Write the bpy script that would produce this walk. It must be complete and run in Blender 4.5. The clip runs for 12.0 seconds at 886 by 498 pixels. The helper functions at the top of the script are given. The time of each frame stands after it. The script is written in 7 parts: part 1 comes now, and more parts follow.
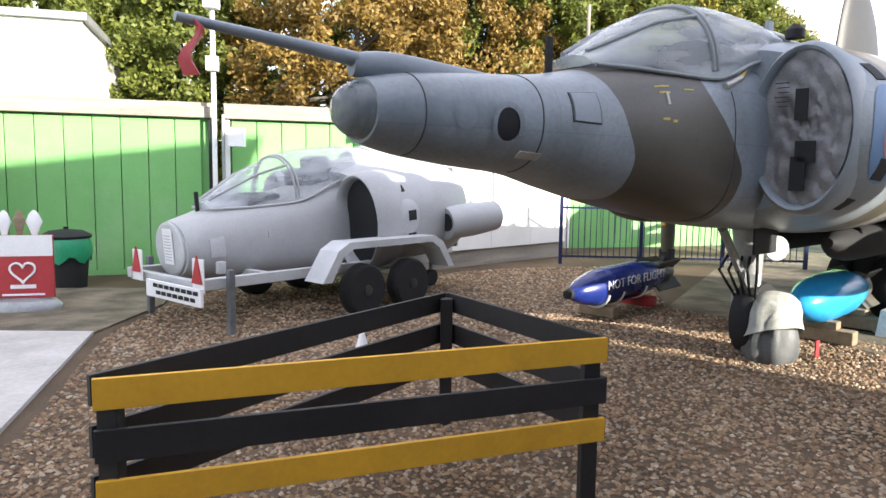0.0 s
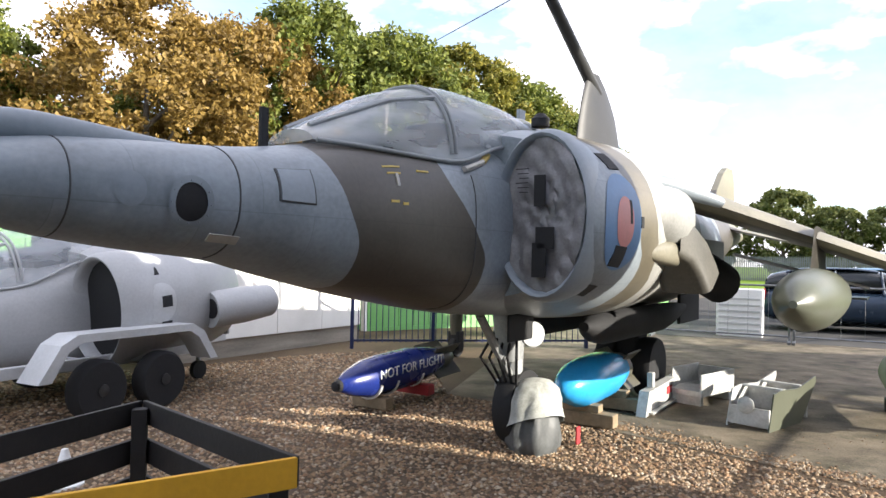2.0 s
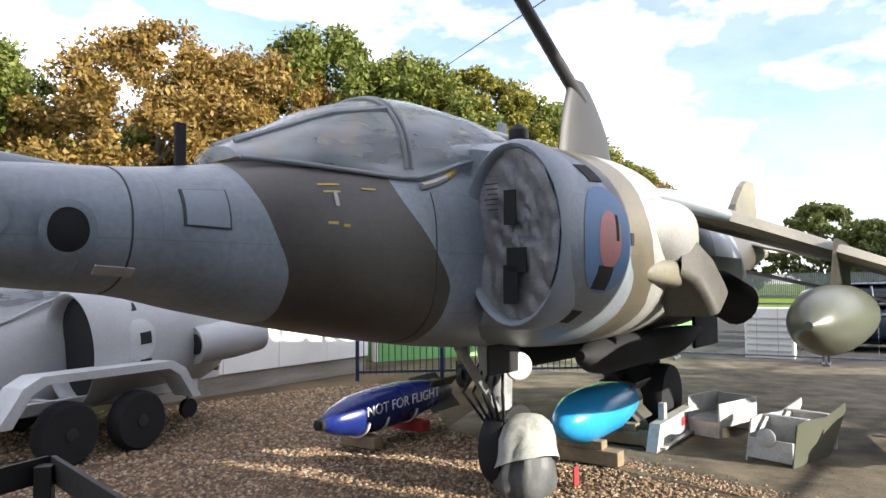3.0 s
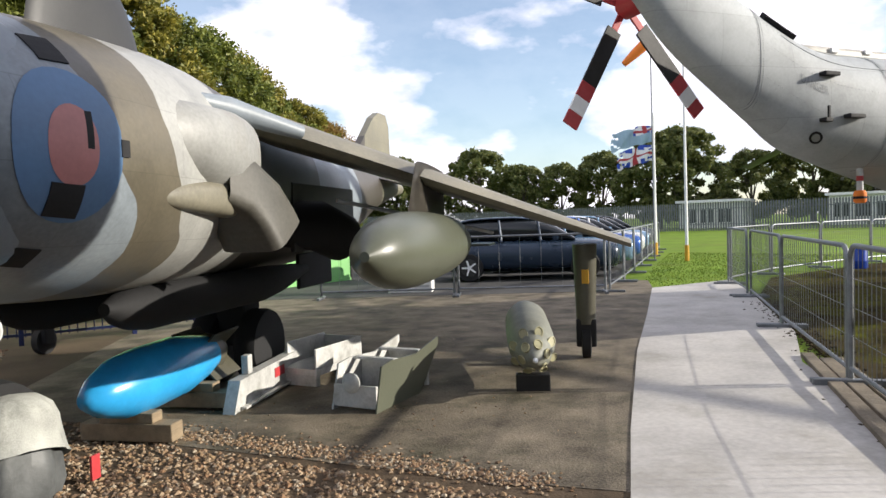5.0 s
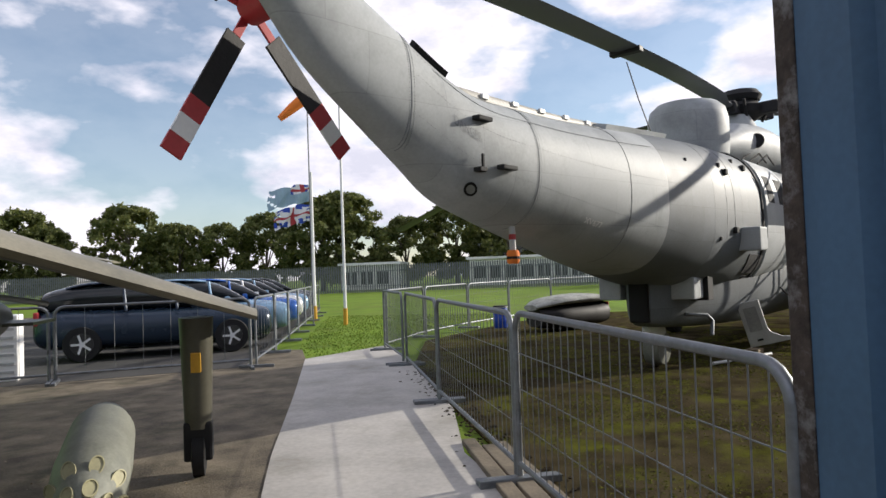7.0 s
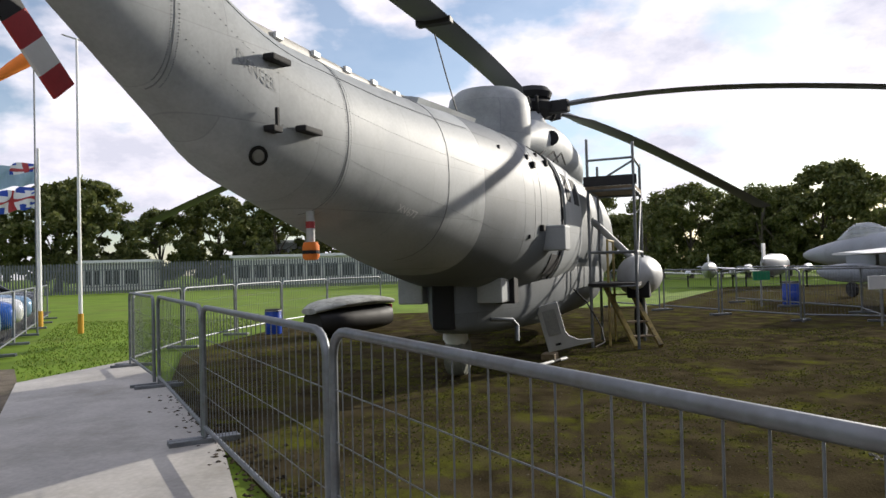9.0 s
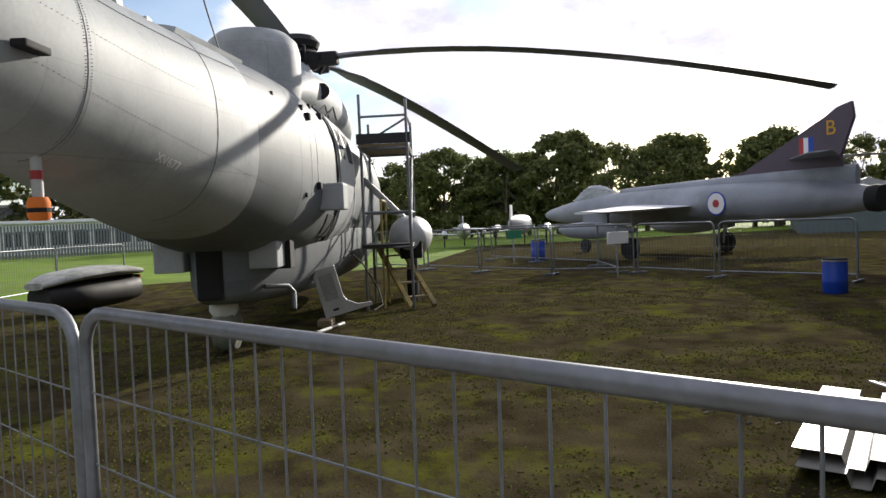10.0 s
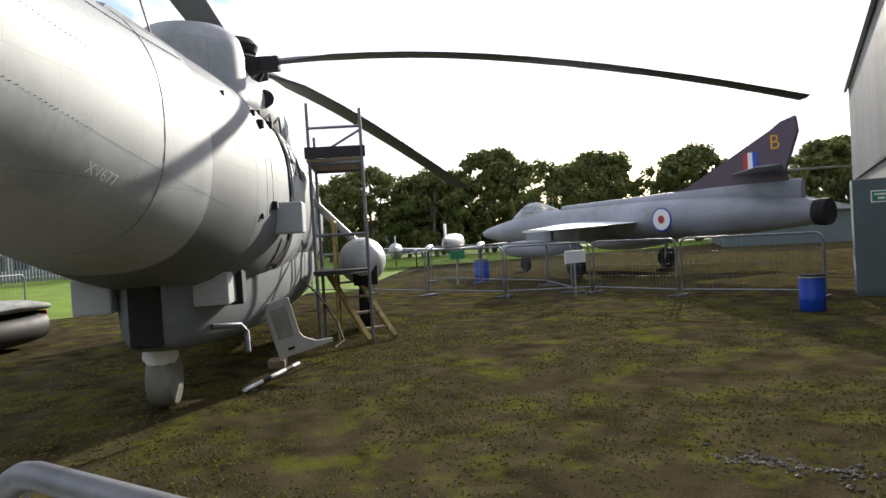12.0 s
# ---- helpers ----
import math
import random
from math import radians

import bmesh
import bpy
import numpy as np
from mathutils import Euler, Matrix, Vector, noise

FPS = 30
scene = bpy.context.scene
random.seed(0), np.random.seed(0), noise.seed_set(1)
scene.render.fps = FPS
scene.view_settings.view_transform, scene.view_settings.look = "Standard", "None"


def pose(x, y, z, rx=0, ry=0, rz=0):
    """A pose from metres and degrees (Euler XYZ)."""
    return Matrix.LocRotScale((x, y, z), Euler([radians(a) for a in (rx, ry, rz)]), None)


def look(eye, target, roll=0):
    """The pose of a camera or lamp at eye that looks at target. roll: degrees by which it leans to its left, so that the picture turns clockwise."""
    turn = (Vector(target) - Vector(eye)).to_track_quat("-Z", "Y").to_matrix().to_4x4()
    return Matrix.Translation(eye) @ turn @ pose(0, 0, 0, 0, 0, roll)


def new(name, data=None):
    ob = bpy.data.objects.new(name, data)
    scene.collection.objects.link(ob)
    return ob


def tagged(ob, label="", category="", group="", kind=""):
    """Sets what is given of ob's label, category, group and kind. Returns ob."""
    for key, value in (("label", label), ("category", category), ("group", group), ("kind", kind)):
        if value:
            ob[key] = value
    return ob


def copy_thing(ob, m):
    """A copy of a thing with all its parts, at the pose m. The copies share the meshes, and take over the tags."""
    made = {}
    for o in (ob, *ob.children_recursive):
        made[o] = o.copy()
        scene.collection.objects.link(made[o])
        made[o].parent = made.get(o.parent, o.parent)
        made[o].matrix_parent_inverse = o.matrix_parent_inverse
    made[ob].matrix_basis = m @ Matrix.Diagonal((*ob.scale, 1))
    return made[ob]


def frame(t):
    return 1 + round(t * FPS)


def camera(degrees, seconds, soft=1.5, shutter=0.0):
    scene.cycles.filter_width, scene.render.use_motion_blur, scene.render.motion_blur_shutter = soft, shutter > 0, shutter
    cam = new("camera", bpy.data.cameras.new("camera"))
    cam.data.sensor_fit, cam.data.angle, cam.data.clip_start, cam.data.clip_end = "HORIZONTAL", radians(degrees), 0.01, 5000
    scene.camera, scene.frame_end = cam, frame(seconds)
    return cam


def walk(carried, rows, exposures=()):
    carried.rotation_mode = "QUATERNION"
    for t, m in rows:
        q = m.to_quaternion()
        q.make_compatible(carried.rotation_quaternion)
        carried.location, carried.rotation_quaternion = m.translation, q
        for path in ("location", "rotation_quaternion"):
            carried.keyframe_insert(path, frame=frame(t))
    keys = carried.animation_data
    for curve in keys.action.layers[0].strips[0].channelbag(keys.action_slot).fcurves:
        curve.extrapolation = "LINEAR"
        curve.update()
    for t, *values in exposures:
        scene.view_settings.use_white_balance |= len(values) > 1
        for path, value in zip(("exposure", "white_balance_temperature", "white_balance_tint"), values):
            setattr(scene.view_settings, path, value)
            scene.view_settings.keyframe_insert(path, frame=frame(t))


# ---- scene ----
cam = camera(64.9, 12.0)
PATH = [
    (0, (-0.406, -0.284, 1.476), (-0.302, 1.702, 1.267), 0.8),
    (0.5, (-0.389, -0.278, 1.476), (-0.087, 1.691, 1.294), 2.2),
    (1, (-0.221, -0.23, 1.506), (0.2, 1.723, 1.403), 0.0),
    (1.5, (0.028, -0.135, 1.548), (0.488, 1.811, 1.605), -1.2),
    (2, (0.206, 0.08, 1.518), (0.802, 1.989, 1.545), 1.2),
    (2.5, (0.416, 0.303, 1.518), (1.113, 2.178, 1.518), 1.1),
    (3, (0.717, 0.376, 1.524), (1.226, 2.307, 1.625), -0.4),
    (3.5, (1.026, 0.514, 1.479), (1.788, 2.362, 1.533), 0.1),
    (5.5, (2.441, 1.064, 1.41), (3.783, 2.546, 1.349), -2.6),
    (6, (2.854, 1.248, 1.426), (4.29, 2.639, 1.448), -2.7),
    (6.5, (3.252, 1.508, 1.4), (4.916, 2.617, 1.445), -1.5),
    (7, (3.635, 1.697, 1.403), (5.472, 2.484, 1.473), -2.1),
    (9, (4.981, 2.363, 1.399), (6.975, 2.508, 1.448), -1.6),
    (9.5, (5.327, 2.488, 1.383), (7.311, 2.244, 1.423), -2.3),
    (10, (5.578, 2.563, 1.366), (7.504, 2.028, 1.287), -2.5),
    (10.5, (5.895, 2.57, 1.399), (7.733, 1.783, 1.367), -4.1),
    (11, (6.201, 2.668, 1.386), (7.897, 1.609, 1.362), -3.2),
    (11.5, (6.492, 2.75, 1.404), (8.093, 1.554, 1.324), -1.7),
    (12, (6.776, 2.828, 1.434), (8.628, 2.073, 1.398), -3.5),
]
walk(cam, [(t, look(eye, target, roll)) for t, eye, target, roll in PATH],
     exposures=[(0, 1.62), (2, 1.42), (3.7, 1.06), (5.5, 0.42), (7.2, 0.15), (9, 0.12), (10.2, 0.28), (11.2, 0.18), (11.6, 0.25), (12, 0.6)])

# ---- light: low autumn sun, broken cloud ----
SUN_AZ, SUN_EL = 133.0, 18.0
world = bpy.data.worlds.new("world")
scene.world = world
world.use_nodes = True


def world_nodes():
    nt = world.node_tree
    nt.nodes.clear()
    n = nt.nodes.new
    out, bg = n("ShaderNodeOutputWorld"), n("ShaderNodeBackground")
    sky = n("ShaderNodeTexSky")
    sky.sky_type, sky.sun_disc = "NISHITA", False
    sky.sun_elevation, sky.sun_rotation = radians(SUN_EL), radians(SUN_AZ)
    sky.air_density, sky.dust_density, sky.ozone_density = 1.0, 0.6, 2.2
    co = n("ShaderNodeTexCoord")
    comb = n("ShaderNodeMapping")
    comb.inputs["Scale"].default_value = (1.0, 1.0, 2.1)
    comb.inputs["Location"].default_value = (0.35, 0.1, 0.2)
    nt.links.new(co.outputs["Generated"], comb.inputs[0])
    noi, shade = n("ShaderNodeTexNoise"), n("ShaderNodeTexNoise")
    for t, sc, ro in ((noi, 4.6, 0.5), (shade, 7.0, 0.6)):
        t.inputs["Scale"].default_value = sc
        t.inputs["Detail"].default_value = 8
        t.inputs["Roughness"].default_value = ro
        nt.links.new(comb.outputs[0], t.inputs["Vector"])
    ramp = n("ShaderNodeValToRGB")
    ramp.color_ramp.elements[0].position, ramp.color_ramp.elements[1].position = 0.45, 0.555
    ramp.color_ramp.elements[0].color = (0.16, 0.16, 0.16, 1)
    nt.links.new(noi.outputs["Fac"], ramp.inputs[0])
    tone = n("ShaderNodeValToRGB")
    tone.color_ramp.elements[0].position, tone.color_ramp.elements[1].position = 0.36, 0.56
    tone.color_ramp.elements[0].color, tone.color_ramp.elements[1].color = (0.68, 0.71, 0.77, 1), (1, 1, 1, 1)
    nt.links.new(shade.outputs["Fac"], tone.inputs[0])
    bright = n("ShaderNodeMix")
    bright.data_type, bright.blend_type = "RGBA", "MULTIPLY"
    bright.inputs["Factor"].default_value = 1
    bright.inputs["A"].default_value = (7.7, 7.35, 7.95, 1)
    nt.links.new(tone.outputs[0], bright.inputs["B"])
    mix = n("ShaderNodeMix")
    mix.data_type = "RGBA"
    nt.links.new(ramp.outputs[0], mix.inputs["Factor"])
    nt.links.new(sky.outputs[0], mix.inputs["A"])
    nt.links.new(bright.outputs["Result"], mix.inputs["B"])
    nt.links.new(mix.outputs["Result"], bg.inputs["Color"])
    bg.inputs["Strength"].default_value = 0.136
    nt.links.new(bg.outputs[0], out.inputs[0])


world_nodes()
sun = new("sun", bpy.data.lights.new("sun", "SUN"))
sun.data.energy, sun.data.angle, sun.data.color = 4.6, radians(0.6), (1.0, 0.93, 0.82)
_a, _e = radians(SUN_AZ), radians(SUN_EL)
sun.matrix_world = look((0, 0, 30), (-math.sin(_a) * math.cos(_e), -math.cos(_a) * math.cos(_e), 30 - math.sin(_e)))


# ---- materials ----
def mat(name, col, rough=0.6, metal=0.0, var=0.15, scale=3.0, fine=40.0, bump=0.1, dirt=None, dirt_amt=0.35, spec=0.5, per_object=0.0, stretch=None):
    """Principled paint with blotches at one scale, grain at another, fine relief."""
    m = bpy.data.materials.new(name)
    m.use_nodes = True
    nt = m.node_tree
    n, ln = nt.nodes.new, nt.links.new
    b = nt.nodes["Principled BSDF"]
    b.inputs["Roughness"].default_value, b.inputs["Metallic"].default_value = rough, metal
    b.inputs["Specular IOR Level"].default_value = spec
    co = n("ShaderNodeTexCoord")
    vec = co.outputs["Object"]
    if stretch:
        mp = n("ShaderNodeMapping")
        mp.inputs["Scale"].default_value = stretch
        ln(vec, mp.inputs[0])
        vec = mp.outputs[0]
    big, small = n("ShaderNodeTexNoise"), n("ShaderNodeTexNoise")
    for k, (t, s) in enumerate(((big, scale), (small, fine))):
        t.inputs["Scale"].default_value = s
        t.inputs["Detail"].default_value = 5
        ln(vec, t.inputs["Vector"])
    add = n("ShaderNodeMath")
    add.operation = "MULTIPLY_ADD"
    ln(small.outputs["Fac"], add.inputs[0])
    add.inputs[1].default_value = 0.5
    ln(big.outputs["Fac"], add.inputs[2])
    rng = n("ShaderNodeMapRange")
    rng.inputs["From Min"].default_value, rng.inputs["From Max"].default_value = 0.5, 1.0
    rng.inputs["To Min"].default_value, rng.inputs["To Max"].default_value = 1 - var, 1 + var
    ln(add.outputs[0], rng.inputs["Value"])
    mul = n("ShaderNodeMix")
    mul.data_type, mul.blend_type = "RGBA", "MULTIPLY"
    mul.inputs["Factor"].default_value = 1
    mul.inputs["A"].default_value = (*col, 1)
    ln(rng.outputs[0], mul.inputs["B"])
    last = mul.outputs["Result"]
    if dirt:
        d = n("ShaderNodeTexNoise")
        d.inputs["Scale"].default_value = scale * 0.6
        d.inputs["Detail"].default_value = 8
        d.inputs["Roughness"].default_value = 0.7
        ln(vec, d.inputs["Vector"])
        dr = n("ShaderNodeMapRange")
        dr.inputs["From Min"].default_value, dr.inputs["From Max"].default_value = 0.5, 0.72
        dr.inputs["To Max"].default_value = dirt_amt * 2
        ln(d.outputs["Fac"], dr.inputs["Value"])
        dm = n("ShaderNodeMix")
        dm.data_type = "RGBA"
        ln(dr.outputs[0], dm.inputs["Factor"])
        ln(last, dm.inputs["A"])
        dm.inputs["B"].default_value = (*dirt, 1)
        last = dm.outputs["Result"]
    if per_object:
        oi = n("ShaderNodeObjectInfo")
        r2 = n("ShaderNodeMapRange")
        r2.inputs["To Min"].default_value, r2.inputs["To Max"].default_value = 1 - per_object, 1 + per_object
        ln(oi.outputs["Random"], r2.inputs["Value"])
        m2 = n("ShaderNodeMix")
        m2.data_type, m2.blend_type = "RGBA", "MULTIPLY"
        m2.inputs["Factor"].default_value = 1
        ln(last, m2.inputs["A"])
        ln(r2.outputs[0], m2.inputs["B"])
        last = m2.outputs["Result"]
    ln(last, b.inputs["Base Color"])
    rr = n("ShaderNodeMapRange")
    rr.inputs["To Min"].default_value, rr.inputs["To Max"].default_value = max(rough - 0.12, 0.03), min(rough + 0.12, 1)
    ln(big.outputs["Fac"], rr.inputs["Value"])
    ln(rr.outputs[0], b.inputs["Roughness"])
    if bump:
        bp = n("ShaderNodeBump")
        bp.inputs["Strength"].default_value = bump
        bp.inputs["Distance"].default_value = 0.01
        ln(add.outputs[0], bp.inputs["Height"])
        ln(bp.outputs[0], b.inputs["Normal"])
    return m


def panelled(m, w, h, gap=0.006, tone=0.86):
    """Skin panels: slight changes of tone and thin seams, along x and z."""
    nt = m.node_tree
    n, ln = nt.nodes.new, nt.links.new
    b = nt.nodes["Principled BSDF"]
    src = b.inputs["Base Color"].links[0].from_socket
    co, sep, com, br = n("ShaderNodeTexCoord"), n("ShaderNodeSeparateXYZ"), n("ShaderNodeCombineXYZ"), n("ShaderNodeTexBrick")
    ln(co.outputs["Object"], sep.inputs[0])
    ln(sep.outputs["X"], com.inputs[0])
    ln(sep.outputs["Z"], com.inputs[1])
    ln(com.outputs[0], br.inputs["Vector"])
    br.inputs["Scale"].default_value = 1
    br.inputs["Brick Width"].default_value, br.inputs["Row Height"].default_value = w, h
    br.inputs["Mortar Size"].default_value = gap
    br.inputs["Color1"].default_value, br.inputs["Color2"].default_value = (1.03, 1.03, 1.03, 1), (tone, tone, tone, 1)
    br.inputs["Mortar"].default_value = (0.8, 0.8, 0.8, 1)
    mu = n("ShaderNodeMix")
    mu.data_type, mu.blend_type = "RGBA", "MULTIPLY"
    mu.inputs["Factor"].default_value = 1
    ln(src, mu.inputs["A"])
    ln(br.outputs["Color"], mu.inputs["B"])
    ln(mu.outputs["Result"], b.inputs["Base Color"])
    return m


def glass_mat(name, tint=(0.9, 0.93, 0.93), rough=0.05, alpha=0.25):
    m = bpy.data.materials.new(name)
    m.use_nodes = True
    nt = m.node_tree
    b = nt.nodes["Principled BSDF"]
    b.inputs["Base Color"].default_value = (*tint, 1)
    b.inputs["Roughness"].default_value = rough
    mixn, tr = nt.nodes.new("ShaderNodeMixShader"), nt.nodes.new("ShaderNodeBsdfTransparent")
    no = nt.nodes.new("ShaderNodeTexNoise")
    no.inputs["Scale"].default_value = 4
    no.inputs["Detail"].default_value = 6
    rg = nt.nodes.new("ShaderNodeMapRange")
    rg.inputs["From Min"].default_value, rg.inputs["From Max"].default_value = 0.3, 0.7
    rg.inputs["To Min"].default_value, rg.inputs["To Max"].default_value = max(alpha - 0.18, 0.03), min(alpha + 0.18, 1)
    nt.links.new(no.outputs["Fac"], rg.inputs["Value"])
    nt.links.new(rg.outputs[0], mixn.inputs[0])
    nt.links.new(tr.outputs[0], mixn.inputs[1])
    nt.links.new(b.outputs[0], mixn.inputs[2])
    nt.links.new(mixn.outputs[0], nt.nodes["Material Output"].inputs[0])
    return m


M = dict(
    grass=mat("grass", (0.14, 0.22, 0.025), 0.9, var=0.35, scale=0.6, fine=25, bump=0.6, dirt=(0.16, 0.17, 0.04), spec=0.1),
    moss=mat("mossy_ground", (0.054, 0.044, 0.025), 0.95, var=0.65, scale=2.6, fine=55, bump=1.0, dirt=(0.112, 0.122, 0.016), dirt_amt=0.5, spec=0.0),
    gravel=mat("gravel_bed", (0.1, 0.072, 0.046), 0.9, var=0.5, scale=1.0, fine=60, bump=1.0, spec=0.2),
    pebble=mat("pebble", (0.34, 0.27, 0.2), 0.75, var=0.3, scale=20, fine=120, bump=0.3, spec=0.3),
    apron=mat("old_concrete", (0.165, 0.138, 0.1), 0.88, var=0.6, scale=2.6, fine=60, bump=1.0, dirt=(0.06, 0.058, 0.034), dirt_amt=0.5, spec=0.25),
    path=mat("path_concrete", (0.46, 0.44, 0.41), 0.8, var=0.2, scale=1.5, fine=24, bump=0.2, dirt=(0.27, 0.25, 0.21), dirt_amt=0.4, spec=0.3),
    dark=mat("black_rubber", (0.01, 0.01, 0.011), 0.8, var=0.3, scale=4, bump=0.2),
    black=mat("black_paint", (0.012, 0.011, 0.011), 0.6, var=0.4, scale=3, bump=0.3, dirt=(0.035, 0.03, 0.027), dirt_amt=0.25),
    yellow=mat("yellow_paint", (0.62, 0.33, 0.02), 0.6, var=0.12, scale=3, bump=0.25, dirt=(0.3, 0.17, 0.03), dirt_amt=0.2),
    green=mat("green_steel", (0.17, 0.42, 0.13), 0.6, var=0.12, scale=1.2, bump=0.15, dirt=(0.3, 0.46, 0.25), dirt_amt=0.25),
    white=mat("white_panel", (0.8, 0.79, 0.75), 0.6, var=0.06, scale=1, bump=0.1, dirt=(0.6, 0.58, 0.52), dirt_amt=0.2),
    timber=mat("weathered_timber", (0.27, 0.24, 0.2), 0.85, var=0.3, scale=3, bump=0.5, stretch=(0.3, 3, 3)),
    wood=mat("wood_block", (0.25, 0.19, 0.12), 0.85, var=0.3, scale=4, bump=0.5, stretch=(0.4, 3, 3)),
    galv=mat("galvanised_steel", (0.2, 0.215, 0.23), 0.5, 0.6, var=0.25, scale=8, bump=0.1, dirt=(0.18, 0.17, 0.16), dirt_amt=0.3),
    steel=mat("grey_steel", (0.33, 0.34, 0.34), 0.5, 0.4, var=0.2, scale=5, bump=0.1),
    alu=mat("pale_grey_paint", (0.5, 0.51, 0.51), 0.5, 0.1, var=0.12, scale=3, bump=0.08, dirt=(0.36, 0.36, 0.34), dirt_amt=0.25),
    podgrey=mat("light_grey_paint", (0.39, 0.395, 0.395), 0.5, 0.0, var=0.12, scale=2, bump=0.06, dirt=(0.29, 0.29, 0.28), dirt_amt=0.3),
    heli=panelled(mat("sea_grey_paint", (0.41, 0.432, 0.44), 0.58, 0.0, var=0.14, scale=1.6, bump=0.08, dirt=(0.22, 0.235, 0.24), dirt_amt=0.4, spec=0.35), 0.78, 0.46, 0.004, 0.9),
    # darker cabin paint, darkened further to hold the shade on hull and side
    heli_dark=panelled(mat("mid_grey_shaded_paint", (0.165, 0.182, 0.195), 0.56, 0.0, var=0.16, scale=1.8, bump=0.08, dirt=(0.14, 0.15, 0.155), dirt_amt=0.4, spec=0.35), 0.62, 0.42, 0.004, 0.88),
    olive=mat("olive_paint", (0.075, 0.07, 0.048), 0.42, 0.0, var=0.2, scale=2, bump=0.08, dirt=(0.11, 0.1, 0.075), dirt_amt=0.3),
    tank=mat("tank_green", (0.09, 0.096, 0.068), 0.35, 0.0, var=0.12, scale=2, bump=0.06),
    blade=mat("blade_grey", (0.10, 0.105, 0.11), 0.5, 0.0, var=0.2, scale=1.5, bump=0.06),
    red=mat("red_paint", (0.42, 0.035, 0.04), 0.5, var=0.15, scale=3, bump=0.1),
    orange=mat("orange_cloth", (0.85, 0.22, 0.03), 0.8, var=0.1, bump=0.1),
    wht=mat("white_paint", (0.8, 0.8, 0.79), 0.5, var=0.06, bump=0.05),
    bluebomb=mat("dark_blue_gloss", (0.012, 0.025, 0.16), 0.25, var=0.2, scale=3, bump=0.05),
    cyan=mat("light_blue_gloss", (0.03, 0.33, 0.68), 0.22, var=0.1, scale=3, bump=0.04, dirt=(0.02, 0.24, 0.55), dirt_amt=0.2),
    drum=mat("blue_plastic", (0.01, 0.06, 0.42), 0.4, var=0.1, bump=0.05),
    canvas=mat("grey_canvas", (0.36, 0.365, 0.335), 0.9, var=0.3, scale=6, fine=150, bump=0.4, dirt=(0.12, 0.125, 0.1), dirt_amt=0.45),
    cover=mat("grey_vinyl", (0.16, 0.155, 0.16), 0.38, var=0.35, scale=5, fine=60, bump=0.3),
    bluewall=mat("blue_cladding", (0.06, 0.13, 0.22), 0.55, var=0.15, scale=1.5, bump=0.1, dirt=(0.045, 0.09, 0.14), dirt_amt=0.3),
    rust=mat("rusty_steel", (0.05, 0.038, 0.03), 0.85, var=0.6, scale=14, bump=0.6, dirt=(0.3, 0.3, 0.3), dirt_amt=0.4),
    clad=mat("weathered_cladding", (0.175, 0.177, 0.184), 0.65, 0.0, var=0.22, scale=0.9, bump=0.12, dirt=(0.14, 0.14, 0.137), dirt_amt=0.45, stretch=(1.4, 1.4, 0.2)),
    asphalt=mat("asphalt", (0.07, 0.068, 0.065), 0.9, var=0.25, scale=1.5, fine=80, bump=0.5, spec=0.2),
    hunter=mat("fighter_grey", (0.26, 0.28, 0.315), 0.45, 0.0, var=0.2, scale=1, bump=0.05, dirt=(0.12, 0.13, 0.11), dirt_amt=0.4),
    palecamo=mat("pale_camouflage", (0.27, 0.27, 0.255), 0.5, var=0.25, scale=3, bump=0.08, dirt=(0.22, 0.2, 0.16), dirt_amt=0.35),
    lens=glass_mat("grimy_nose_glass", (0.16, 0.18, 0.19), 0.12, 0.82),
    wingtan=mat("faded_tan_camouflage", (0.19, 0.175, 0.13), 0.5, var=0.3, scale=1.4, bump=0.08, dirt=(0.08, 0.078, 0.058), dirt_amt=0.5),
    finpurple=mat("backlit_purple_grey_fin", (0.085, 0.06, 0.085), 0.45, var=0.15, scale=1.5, bump=0.05),
    probe=mat("dark_grey_probe", (0.026, 0.026, 0.026), 0.5, var=0.2, scale=4, bump=0.08),
    carrier=mat("dull_aluminium_paint", (0.54, 0.54, 0.52), 0.5, 0.2, var=0.2, scale=6, bump=0.1, dirt=(0.22, 0.21, 0.18), dirt_amt=0.4),
    silver=mat("silver_paint", (0.74, 0.75, 0.76), 0.45, 0.0, var=0.1, scale=1.5, bump=0.04),
    bark=mat("bark", (0.1, 0.085, 0.065), 0.95, var=0.35, scale=4, bump=1.0),
    palis=mat("palisade_grey", (0.17, 0.18, 0.19), 0.6, 0.2, var=0.2, scale=2, bump=0.1),
    railblue=mat("navy_rail", (0.012, 0.02, 0.075), 0.4, var=0.15, bump=0.05),
    shedgreen=mat("grey_green_door", (0.10, 0.135, 0.135), 0.6, var=0.12, scale=2, bump=0.1),
    canopy=glass_mat("scratched_perspex", (0.5, 0.53, 0.55), 0.16, 0.5),
    clear=glass_mat("clear_glass", (0.6, 0.63, 0.66), 0.1, 0.42),
)


